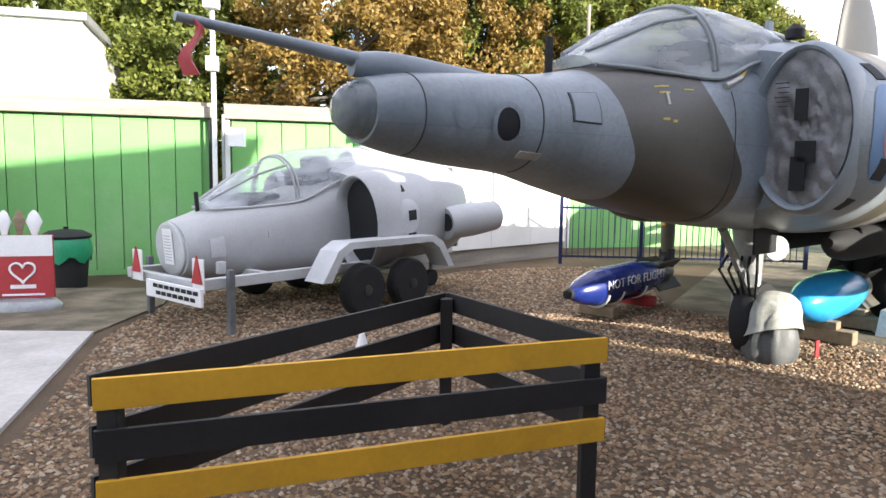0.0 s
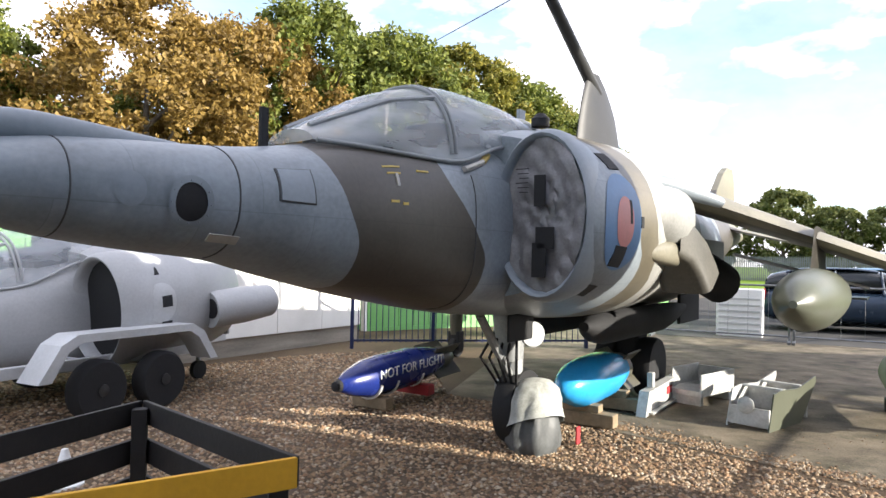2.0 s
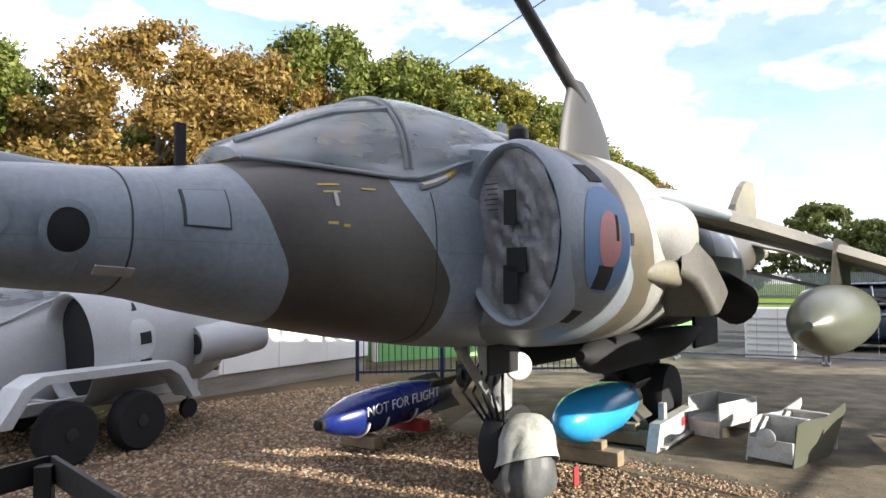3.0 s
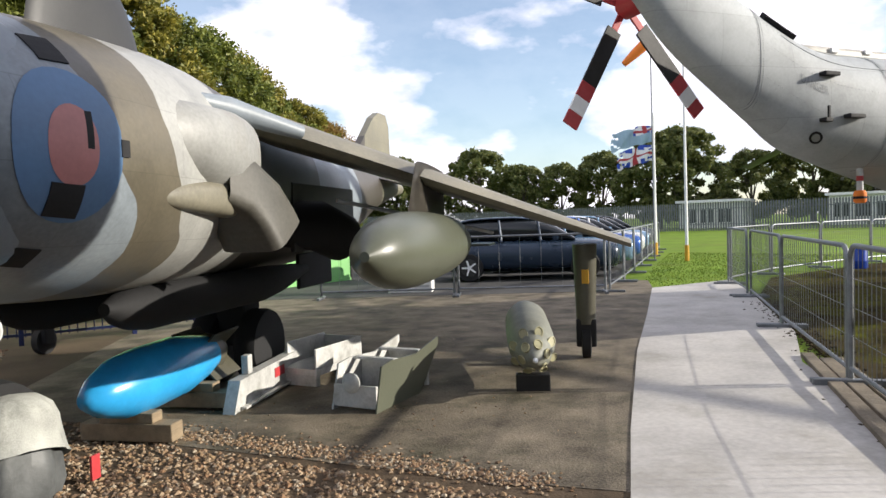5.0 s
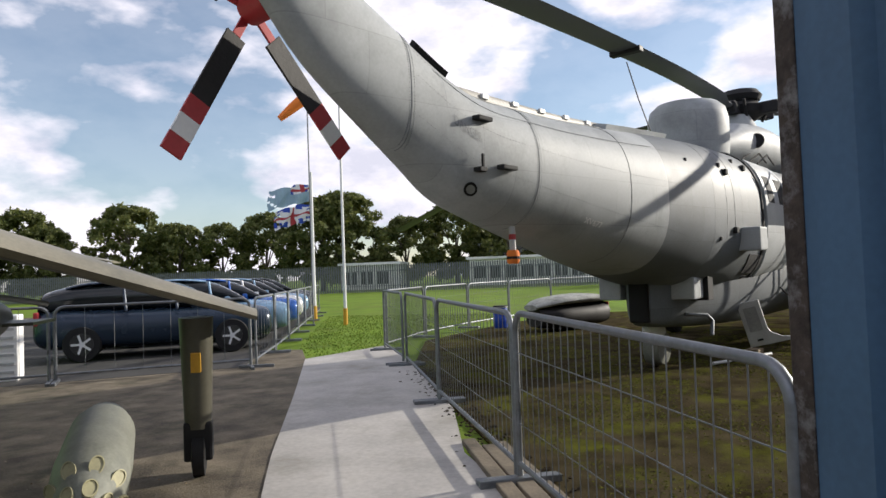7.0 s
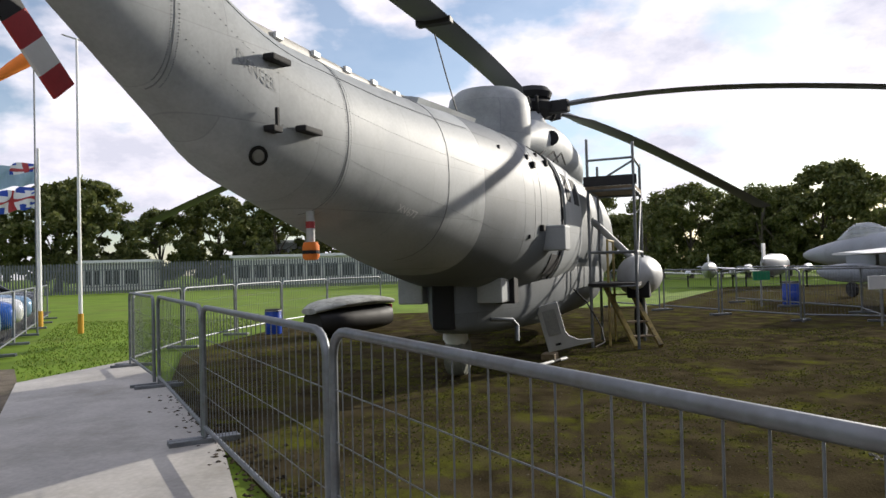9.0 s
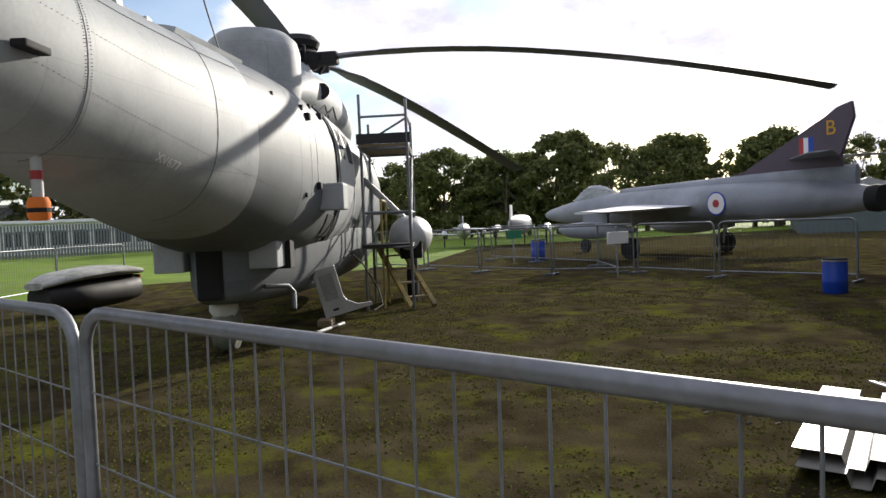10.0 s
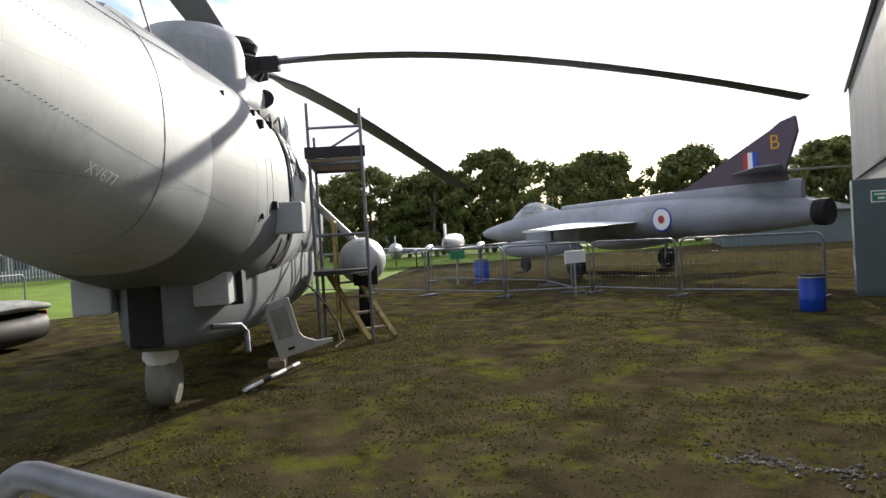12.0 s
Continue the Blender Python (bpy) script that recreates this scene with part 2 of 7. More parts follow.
def leaf_mat(name, col, col2):
    m = bpy.data.materials.new(name)
    m.use_nodes = True
    nt = m.node_tree
    b = nt.nodes["Principled BSDF"]
    b.inputs["Roughness"].default_value = 0.6
    g = nt.nodes.new("ShaderNodeNewGeometry")
    mx = nt.nodes.new("ShaderNodeMix")
    mx.data_type = "RGBA"
    nt.links.new(g.outputs["Random Per Island"], mx.inputs["Factor"])
    mx.inputs["A"].default_value, mx.inputs["B"].default_value = (*col, 1), (*col2, 1)
    nt.links.new(mx.outputs["Result"], b.inputs["Base Color"])
    tr = nt.nodes.new("ShaderNodeBsdfTranslucent")
    nt.links.new(mx.outputs["Result"], tr.inputs["Color"])
    ms = nt.nodes.new("ShaderNodeMixShader")
    ms.inputs[0].default_value = 0.3
    nt.links.new(b.outputs[0], ms.inputs[1])
    nt.links.new(tr.outputs[0], ms.inputs[2])
    nt.links.new(ms.outputs[0], nt.nodes["Material Output"].inputs[0])
    return m


LEAF = dict(
    green=leaf_mat("leaf_green", (0.06, 0.09, 0.013), (0.22, 0.24, 0.042)),
    gold=leaf_mat("leaf_gold", (0.14, 0.088, 0.018), (0.33, 0.215, 0.05)),
    lime=leaf_mat("leaf_lime", (0.09, 0.11, 0.016), (0.33, 0.28, 0.045)),
    # lightened to put the backlit haze into the leaf colour
    deep=leaf_mat("leaf_deep_hazy", (0.06, 0.085, 0.02), (0.19, 0.2, 0.055)),
)


# ---- mesh helpers ----
def part(name, bm, material, parent=None, label="", smooth=False):
    me = bpy.data.meshes.new(name)
    if isinstance(bm, tuple):
        me.from_pydata(bm[0], [], bm[1])
    else:
        bmesh.ops.recalc_face_normals(bm, faces=bm.faces)
        bm.to_mesh(me)
        bm.free()
    if smooth:
        me.polygons.foreach_set("use_smooth", [True] * len(me.polygons))
        try:
            me.set_sharp_from_angle(angle=radians(42))
        except AttributeError:
            pass
    for mm in material if isinstance(material, (list, tuple)) else (material,):
        me.materials.append(mm)
    ob = new(name, me)
    if parent:
        ob.parent = parent
    if label:
        tagged(ob, label)
    return ob


def thing(name, m, label, category, group="", kind=""):
    e = new(name)
    e.matrix_world = m
    e.empty_display_size = 0.1
    return tagged(e, label, category, group, kind)


def box(x0, y0, z0, x1, y1, z1, bevel=0.0, bm=None, m=None):
    own = bmesh.new()
    bmesh.ops.create_cube(own, size=1)
    for v in own.verts:
        v.co = Vector(((x0 + x1) / 2 + v.co.x * (x1 - x0), (y0 + y1) / 2 + v.co.y * (y1 - y0), (z0 + z1) / 2 + v.co.z * (z1 - z0)))
    if bevel:
        bmesh.ops.bevel(own, geom=own.edges[:], offset=bevel, segments=2, affect="EDGES", profile=0.6)
    if m:
        own.transform(m)
    return merge(bm, own)


def merge(bm, own):
    if bm is None:
        return own
    me = bpy.data.meshes.new("tmp")
    own.to_mesh(me)
    own.free()
    bm.from_mesh(me)
    bpy.data.meshes.remove(me)
    return bm


def tube(points, r, n=10, bm=None, closed=False, cap=True):
    """A round bar along points; r: one radius or one for each point."""
    bm = bm or bmesh.new()
    pts = [Vector(p) for p in points]
    rs = r if isinstance(r, (list, tuple)) else [r] * len(pts)
    rings, up = [], None
    for i, p in enumerate(pts):
        a = pts[i - 1] if i or closed else pts[i]
        b = pts[(i + 1) % len(pts)] if i + 1 < len(pts) or closed else pts[i]
        d = (b - a).normalized()
        if up is None:
            up = d.orthogonal().normalized()
        up = (up - d * up.dot(d)).normalized()
        side = d.cross(up)
        rings.append([bm.verts.new(p + (up * math.cos(k * math.tau / n) + side * math.sin(k * math.tau / n)) * rs[i]) for k in range(n)])
    for i in range(len(rings) - (0 if closed else 1)):
        a, b = rings[i], rings[(i + 1) % len(rings)]
        for k in range(n):
            bm.faces.new((a[k], a[(k + 1) % n], b[(k + 1) % n], b[k]))
    if cap and not closed:
        bm.faces.new(rings[0][::-1])
        bm.faces.new(rings[-1])
    return bm


def ring_at(st, n):
    """A superellipse: x, centre y, bottom z, top z, half width, exponent, height of the widest place (0..1)."""
    x, yc, zb, zt, hw, ex, wide = (list(st) + [0.0] * 7)[:7] if len(st) == 7 else (*st, 0.5)
    zm = zb + (zt - zb) * wide
    out = []
    for k in range(n):
        a = k * math.tau / n
        c, s = math.cos(a), math.sin(a)
        yy = yc + hw * math.copysign(abs(c) ** (2 / ex), c)
        hh = (zt - zm) if s > 0 else (zm - zb)
        out.append((x, yy, zm + hh * math.copysign(abs(s) ** (2 / ex), s)))
    return out


def smooth_stations(st, per=5):
    """More stations, by a smooth curve through the given ones."""
    out = []
    for i in range(len(st) - 1):
        p0, p1, p2, p3 = st[max(i - 1, 0)], st[i], st[i + 1], st[min(i + 2, len(st) - 1)]
        for k in range(per):
            t = k / per
            row = []
            for a, b, c, d in zip(p0, p1, p2, p3):
                lo, hi = min(b, c), max(b, c)
                v = 0.5 * (2 * b + (c - a) * t + (2 * a - 5 * b + 4 * c - d) * t * t + (3 * b - a - 3 * c + d) * t ** 3)
                row.append(min(max(v, lo), hi))
            out.append(row)
    out.append(list(st[-1]))
    return out


def loft(st, n=40, per=4, cap=True, bm=None):
    bm = bm or bmesh.new()
    rows = [list(s) if len(s) == 7 else [*s, 0.5] for s in st]
    rows = smooth_stations(rows, per) if per > 1 else rows
    rings = [[bm.verts.new(p) for p in ring_at(s, n)] for s in rows]
    for a, b in zip(rings, rings[1:]):
        for k in range(n):
            bm.faces.new((a[k], a[(k + 1) % n], b[(k + 1) % n], b[k]))
    if cap:
        bm.faces.new(rings[0][::-1])
        bm.faces.new(rings[-1])
    return bm


def wing(root, tip, thick=0.09, n=10, bm=None, sections=6, under=0):
    """A tapered wing between two chords, each (leading x, y, z) and (trailing x, y, z)."""
    bm = bm or bmesh.new()
    rings = []
    for j in range(sections + 1):
        f = j / sections
        le = Vector(root[0]).lerp(Vector(tip[0]), f)
        te = Vector(root[1]).lerp(Vector(tip[1]), f)
        ch = (te - le).length
        up = Vector((0, 0, 1))
        pts = []
        for k in range(2 * n):
            u = k / n if k <= n else 2 - k / n
            u = u * u * (3 - 2 * u) * 0.5 + u * 0.5
            h = thick * ch * 2.6 * (0.2969 * math.sqrt(max(u, 0)) - 0.126 * u - 0.3516 * u * u + 0.2843 * u ** 3 - 0.1015 * u ** 4) * 2
            pts.append(bm.verts.new(le.lerp(te, u) + up * (h if k <= n else -h * 0.8)))
        rings.append(pts)
    m = len(rings[0])
    for a, b in zip(rings, rings[1:]):
        for k in range(m):
            f = bm.faces.new((a[k], a[(k + 1) % m], b[(k + 1) % m], b[k]))
            f.material_index = under if n <= k < m - 1 else 0
    bm.faces.new(rings[0][::-1])
    bm.faces.new(rings[-1])
    return bm


def slab(points, z0, z1, bm=None):
    """A flat slab over a polygon in plan."""
    bm = bm or bmesh.new()
    lo = [bm.verts.new((x, y, z0)) for x, y in points]
    hi = [bm.verts.new((x, y, z1)) for x, y in points]
    n = len(points)
    bm.faces.new(hi)
    bm.faces.new(lo[::-1])
    for k in range(n):
        bm.faces.new((lo[k], lo[(k + 1) % n], hi[(k + 1) % n], hi[k]))
    return bm


def lathe(profile, n=20, bm=None, m=None):
    """Turns (radius, z) round the z axis."""
    own = bmesh.new()
    rings = [[own.verts.new((r * math.cos(k * math.tau / n), r * math.sin(k * math.tau / n), z)) for k in range(n)] for r, z in profile]
    for a, b in zip(rings, rings[1:]):
        for k in range(n):
            own.faces.new((a[k], a[(k + 1) % n], b[(k + 1) % n], b[k]))
    own.faces.new(rings[0][::-1])
    own.faces.new(rings[-1])
    if m:
        own.transform(m)
    return merge(bm, own)


def text_mesh(body, size, m, parent, material, name="lettering", label="", thick=0.002):
    cu = bpy.data.curves.new(name, "FONT")
    cu.body, cu.size, cu.align_x, cu.align_y, cu.extrude = body, size, "CENTER", "CENTER", thick
    ob = new(name, cu)
    dg = bpy.context.evaluated_depsgraph_get()
    me = bpy.data.meshes.new_from_object(ob.evaluated_get(dg))
    bpy.data.objects.remove(ob)
    me.materials.clear()
    me.materials.append(material)
    o = new(name, me)
    o.parent = parent
    o.matrix_local = m
    if label:
        tagged(o, label)
    return o


# ---- setting ----
def ground_all():
    g = part("ground", slab([(-400, -400), (400, -400), (400, 400), (-400, 400)], -0.3, -0.03), M["grass"])
    tagged(g, "mown green grass field reaching to the trees", "grass", kind="structure")
    g = part("ground", slab([(5.92, 1.3), (6.1, 1.75), (13.3, 6.4), (17, 7.9), (22, 7.6), (26, 6), (27, -2.5), (21, -4.5), (20, -9), (15.0, -10.2)], -0.029, 0.0), M["moss"])
    tagged(g, "bare mossy earth with thin grass under the helicopter", "ground", kind="structure")
    g = part("ground", slab([(20, -9), (21, -4.5), (27, -2.5), (40, -9), (40, -30), (24, -30), (15.0, -10.2)], -0.029, -0.004), M["moss"])
    tagged(g, "worn mossy grass under the parked jet", "ground", kind="structure")
    g = part("ground", slab([(-9, -9), (6.0, 1.5), (4.7, 3.5), (3.55, 5.6), (3.45, 6.4), (2.6, 7.5), (6, 13), (7, 20), (-9, 20)], -0.028, 0.0), M["gravel"])
    tagged(g, "brown pebble gravel around the front of the jets", "gravel", kind="structure")
    g = part("ground", slab([(6.0, 1.5), (5.85, 3.6), (8.2, 5.2), (10.7, 6.75), (13.8, 8.7), (15.2, 9.75), (14.5, 12), (30, 24), (24, 40), (7, 22), (6, 13), (2.6, 7.5), (3.45, 6.4), (3.55, 5.6), (4.7, 3.5)], -0.027, 0.004), M["apron"])
    tagged(g, "old stained concrete apron with dirt and moss", "concrete", kind="structure")
    g = part("road", slab([(10.75, 11.15), (12.72, 9.2), (15.6, 10.8), (22.3, 14.7), (32, 20.3), (29, 31), (11.5, 21), (7.5, 14.2)], -0.02, 0.008), M["asphalt"])
    tagged(g, "worn asphalt of the car park behind the barriers", "car park", kind="structure")
    g = part("pavement", slab([(4.6, 2.75), (6.2, 1.85), (8.7, 3.75), (10.3, 4.5), (13.9, 6.8), (16.1, 8.3), (13.8, 8.72), (10.7, 6.75), (8.2, 5.2), (5.88, 3.65)], -0.02, 0.012), M["path"])
    tagged(g, "pale new concrete footpath leading to the lawn", "path", kind="structure")
    g = part("pavement", slab([(-9, -2), (-1.9, 1.4), (-2.67, 3.6), (-3.24, 6.08), (-9, 6.2)], -0.02, 0.03), M["path"])
    tagged(g, "pale concrete slab with a raised edge", "paving", kind="structure")
    g = part("pavement", slab([(-9, 6.2), (-3.24, 6.08), (-3.1, 7.5), (-3.3, 8.6), (-9, 8.3)], -0.02, 0.02), M["apron"])
    tagged(g, "grey asphalt strip beside the store", "paving", kind="structure")


def corrugated(length, height, pitch, depth, thick=0.02, bm=None):
    """A profiled steel sheet along x, z up, ribs towards -y."""
    bm = bm or bmesh.new()
    xs, x = [], 0.0
    while x < length - 1e-6:
        for f, d in ((0, 0), (0.35, 0), (0.45, 1), (0.9, 1)):
            if x + f * pitch <= length:
                xs.append((x + f * pitch, -d * depth))
        x += pitch
    xs.append((length, 0))
    lo = [bm.verts.new((a, b, 0)) for a, b in xs]
    hi = [bm.verts.new((a, b, height)) for a, b in xs]
    lo2 = [bm.verts.new((a, thick, 0)) for a, b in xs]
    hi2 = [bm.verts.new((a, thick, height)) for a, b in xs]
    for k in range(len(xs) - 1):
        bm.faces.new((lo[k], lo[k + 1], hi[k + 1], hi[k]))
        bm.faces.new((lo2[k + 1], lo2[k], hi2[k], hi2[k + 1]))
        bm.faces.new((hi[k], hi[k + 1], hi2[k + 1], hi2[k]))
        bm.faces.new((lo2[k], lo2[k + 1], lo[k + 1], lo[k]))
    bm.faces.new((lo[0], hi[0], hi2[0], lo2[0]))
    bm.faces.new((lo[-1], lo2[-1], hi2[-1], hi[-1]))
    return bm


CORNER = Vector((5.88, 1.536, 0))
WALL_AZ = -49.9   # the long side of the hangar, degrees from +x


def hangar():
    h = thing("hangar", pose(CORNER.x, CORNER.y, 0, 0, 0, WALL_AZ), "large corrugated steel hangar, pale weathered side and blue end", "hangar", kind="structure")
    # local x along the long side, y outward, the building lies at -y
    L, W, E = 28.0, 16.0, 5.8
    m = Matrix.Translation((L, 0, 0)) @ Matrix.Rotation(math.pi, 4, "Z")
    bm = corrugated(L, 2.6, 0.2, 0.0015)
    bm.transform(m)
    part("lower_cladding", bm, M["clad"], h, "grey painted corrugated cladding")
    bm = corrugated(L, E - 2.5, 0.2, 0.007)
    bm.transform(Matrix.Translation((0, 0.06, 2.5)) @ m)
    part("upper_cladding", bm, M["clad"], h)
    # wider unseen eave over the first 2.2 m, added to place the shadow line
    part("roof", slab([(-0.3, 0.62), (2.2, 0.62), (2.2, 0.16), (L + 0.3, 0.16), (L + 0.3, -W / 2), (-0.3, -W / 2)], E, E + 0.12), M["clad"], h)
    part("roof", slab([(-0.3, -W / 2), (L + 0.3, -W / 2), (L + 0.3, -W), (-0.3, -W)], E, E + 0.12), M["clad"], h)
    part("gutter", box(2.2, 0.1, E - 0.14, L + 0.3, 0.2, E), M["steel"], h, "dark steel gutter")
    bm = corrugated(W, E, 0.3, 0.05)
    bm.transform(Matrix.Rotation(-math.pi / 2, 4, "Z") @ Matrix.Translation((0, -0.03, 0)))
    part("end_cladding", bm, M["bluewall"], h, "blue corrugated steel end wall")
    part("corner_post", box(-0.035, -0.045, 0, 0.0, 0.03, E, 0.006), M["rust"], h, "flaking grey paint over rust")
    part("back_wall", box(0, -W - 0.1, 0, L, -W, E), M["clad"], h)
    part("far_wall", box(L - 0.1, -W, 0, L, -0.05, E), M["clad"], h)
    rng = random.Random(5)
    for row, zz in ((0, 2.53), (1, 1.35)):
        x = 0.4
        while x < L - 9:
            part("bolt", lathe([(0.016, 0), (0.016, 0.012), (0.01, 0.02)], 6, m=pose(x, 0.07 if row == 0 else 0.005, zz, -90)), M["rust"], h)
            x += 0.6 if row == 0 else 1.9
    return h


def stores():
    """Green profiled-steel stores with a weathered timber fascia."""
    az = math.degrees(math.atan2(0.25, 1))
    for k, (x0, ln) in enumerate(((-3.15 - 3.75, 3.72), (-3.0, 2.9), (3.0, 9.0))):
        y0 = 9.75 + 0.25 * (x0 + 5) + (2.4 if k == 2 else 0)
        s = thing("storage_shed", pose(x0, y0, 0, 0, 0, az), "green painted steel store with weathered timber fascia", "shed", "green stores", "structure")
        wide = 0.36
        npan = int(ln / wide)
        for i in range(npan):
            part("panel", box(i * wide + 0.006, -0.02, 0.08, (i + 1) * wide - 0.006, 0.03, 2.24, 0.008), M["green"], s)
        part("body", box(0.0, 0.03, 0, ln, 3.4, 2.3), M["green"], s)
        part("fascia", box(-0.1, -0.12, 2.26, ln + 0.05, 0.06, 2.42, 0.01), M["timber"], s, "weathered grey timber fascia")
        part("roof", box(-0.1, -0.06, 2.42, ln + 0.05, 3.5, 2.48), M["timber"], s)
        part("base_rail", box(0, -0.04, 0, ln, 0.02, 0.08), M["green"], s)
        part("corner_post", box(ln - 0.02, -0.05, 0, ln + 0.06, 0.1, 2.26, 0.01), M["dark"], s)
        part("gap_post", box(-0.09, -0.05, 0, -0.02, 0.1, 2.26, 0.01), M["wht"], s)
    # white cabin beyond the stores
    w = thing("white_cabin", pose(-0.55, 10.0, 0, 0, 0, 40.5), "long white panelled cabin on a dark plinth", "cabin", kind="structure")
    part("plinth", box(0, 0.05, 0, 4.1, 3, 0.28), M["timber"], w)
    for i in range(4):
        part("panel", box(i * 1.03 + 0.004, 0, 0.28, (i + 1) * 1.03 - 0.004, 0.06, 2.3, 0.006), M["white"], w)
    part("body", box(0.0, 0.06, 0.28, 4.1, 3, 2.3), M["white"], w)
    part("roof", box(-0.08, -0.08, 2.3, 4.2, 3.1, 2.38), M["white"], w)
    b = thing("white_building", pose(-12.45, 13.25, 0, 0, 0, 14), "white clad building with a flat roof", "building", kind="structure")
    part("wall", box(0, 0, 0, 5.6, 5, 4.5), M["white"], b)
    part("roof", box(-0.1, -0.1, 4.5, 5.7, 5.1, 4.65), M["steel"], b)
    g = thing("grey_kiosk", pose(-7.6, 8.2, 0, 0, 0, 14), "grey rendered kiosk with a small vent", "kiosk", kind="structure")
    part("wall", box(0, 0, 0, 1.75, 2, 1.8), M["alu"], g)
    part("roof", box(-0.05, -0.06, 1.8, 1.8, 2.05, 1.9), M["timber"], g)


# ---- the jump jet ----
def jet_paint():
    """Faded camouflage: grey-green bands that run across the body in wavy edges; the pale one has sunlight put into its
    colour.
    """
    m = mat("camouflage_paint", (0.5, 0.5, 0.5), 0.42, var=0.26, scale=2.4, bump=0.06, dirt=(0.1, 0.1, 0.095), dirt_amt=0.16)
    nt = m.node_tree
    n, ln = nt.nodes.new, nt.links.new
    base = [x for x in nt.nodes if x.type == "MIX" and x.blend_type == "MULTIPLY"][0]
    co, sep, no = n("ShaderNodeTexCoord"), n("ShaderNodeSeparateXYZ"), n("ShaderNodeTexNoise")
    no.inputs["Scale"].default_value = 0.9
    no.inputs["Detail"].default_value = 2
    ln(co.outputs["Object"], no.inputs["Vector"])
    ln(co.outputs["Object"], sep.inputs[0])
    a = n("ShaderNodeMath")
    a.operation = "MULTIPLY_ADD"
    ln(sep.outputs["Z"], a.inputs[0])
    a.inputs[1].default_value = 0.25
    ln(sep.outputs["X"], a.inputs[2])
    b = n("ShaderNodeMath")
    b.operation = "MULTIPLY_ADD"
    ln(no.outputs["Fac"], b.inputs[0])
    b.inputs[1].default_value = 0.9
    ln(a.outputs[0], b.inputs[2])
    r = n("ShaderNodeMapRange")
    r.inputs["From Min"].default_value, r.inputs["From Max"].default_value = 0.9, 13.9
    ln(b.outputs[0], r.inputs["Value"])
    ramp = n("ShaderNodeValToRGB")
    cr = ramp.color_ramp
    cr.interpolation = "CONSTANT"
    grey, olive, tan = (0.235, 0.268, 0.295, 1), (0.062, 0.054, 0.043, 1), (0.2, 0.185, 0.13, 1)
    # sunlit brightness of the fuselage, put into this band's colour
    pale = (0.33, 0.33, 0.31, 1)
    edges = [(0, grey), (1.45, olive), (2.44, grey), (3.8, (0.115, 0.1, 0.07, 1)), (4.3, pale), (5.5, olive), (7.4, grey), (9.5, olive), (11, tan)]
    els = cr.elements
    els[0].position, els[0].color = 0, grey
    els[1].position, els[1].color = 0.999, tan
    for x, c in edges[1:]:
        e = els.new(x / 13.0)
        e.color = c
    ln(r.outputs[0], ramp.inputs[0])
    ln(ramp.outputs[0], base.inputs["A"])
    return panelled(m, 0.55, 0.34, 0.0025, 0.93)


FUS = [(0.10, 0, 1.615, 1.9, 0.15, 2.0), (0.3, 0, 1.57, 1.94, 0.195, 2.1), (0.65, 0, 1.525, 1.975, 0.25, 2.2), (1.07, 0, 1.485, 2.01, 0.32, 2.3),
       (1.4, 0, 1.41, 2.06, 0.37, 2.3), (1.9, 0, 1.31, 2.16, 0.44, 2.6), (2.5, 0, 1.21, 2.21, 0.48, 2.9), (3.1, 0, 1.13, 2.28, 0.5, 3.0), (3.6, 0, 1.1, 2.36, 0.5, 2.8)]
MID = [(3.12, 0, 1.24, 2.38, 1.02, 2.3), (3.3, 0, 1.16, 2.44, 1.07, 2.3), (3.8, 0, 1.08, 2.52, 1.1, 2.3), (4.5, 0, 1.03, 2.58, 1.06, 2.3), (5.2, 0, 1.02, 2.6, 0.95, 2.3), (6.0, 0, 1.03, 2.56, 0.8, 2.2), (7, 0, 1.02, 2.5, 0.68, 2.2),
       (8, 0, 1.04, 2.44, 0.58, 2.1), (9.5, 0, 1.22, 2.36, 0.43, 2), (11, 0, 1.62, 2.3, 0.28, 2), (12.3, 0, 1.85, 2.2, 0.14, 2), (13.0, 0, 1.95, 2.1, 0.05, 2)]
CANS = [(1.55, 0, 2.1, 2.17, 0.16, 2, 0.1), (1.85, 0, 2.07, 2.32, 0.3, 2, 0.1), (2.12, 0, 2.05, 2.46, 0.355, 2.2, 0.1), (2.48, 0, 2.04, 2.58, 0.4, 2.3, 0.1), (2.7, 0, 2.09, 2.63, 0.405, 2.2, 0.1), (3.0, 0, 2.2, 2.65, 0.385, 2.1, 0.1), (3.4, 0, 2.3, 2.65, 0.36, 2.1, 0.1), (3.85, 0, 2.4, 2.6, 0.3, 2.1, 0.1)]
JET = (-0.7, 2.78, 38.75)


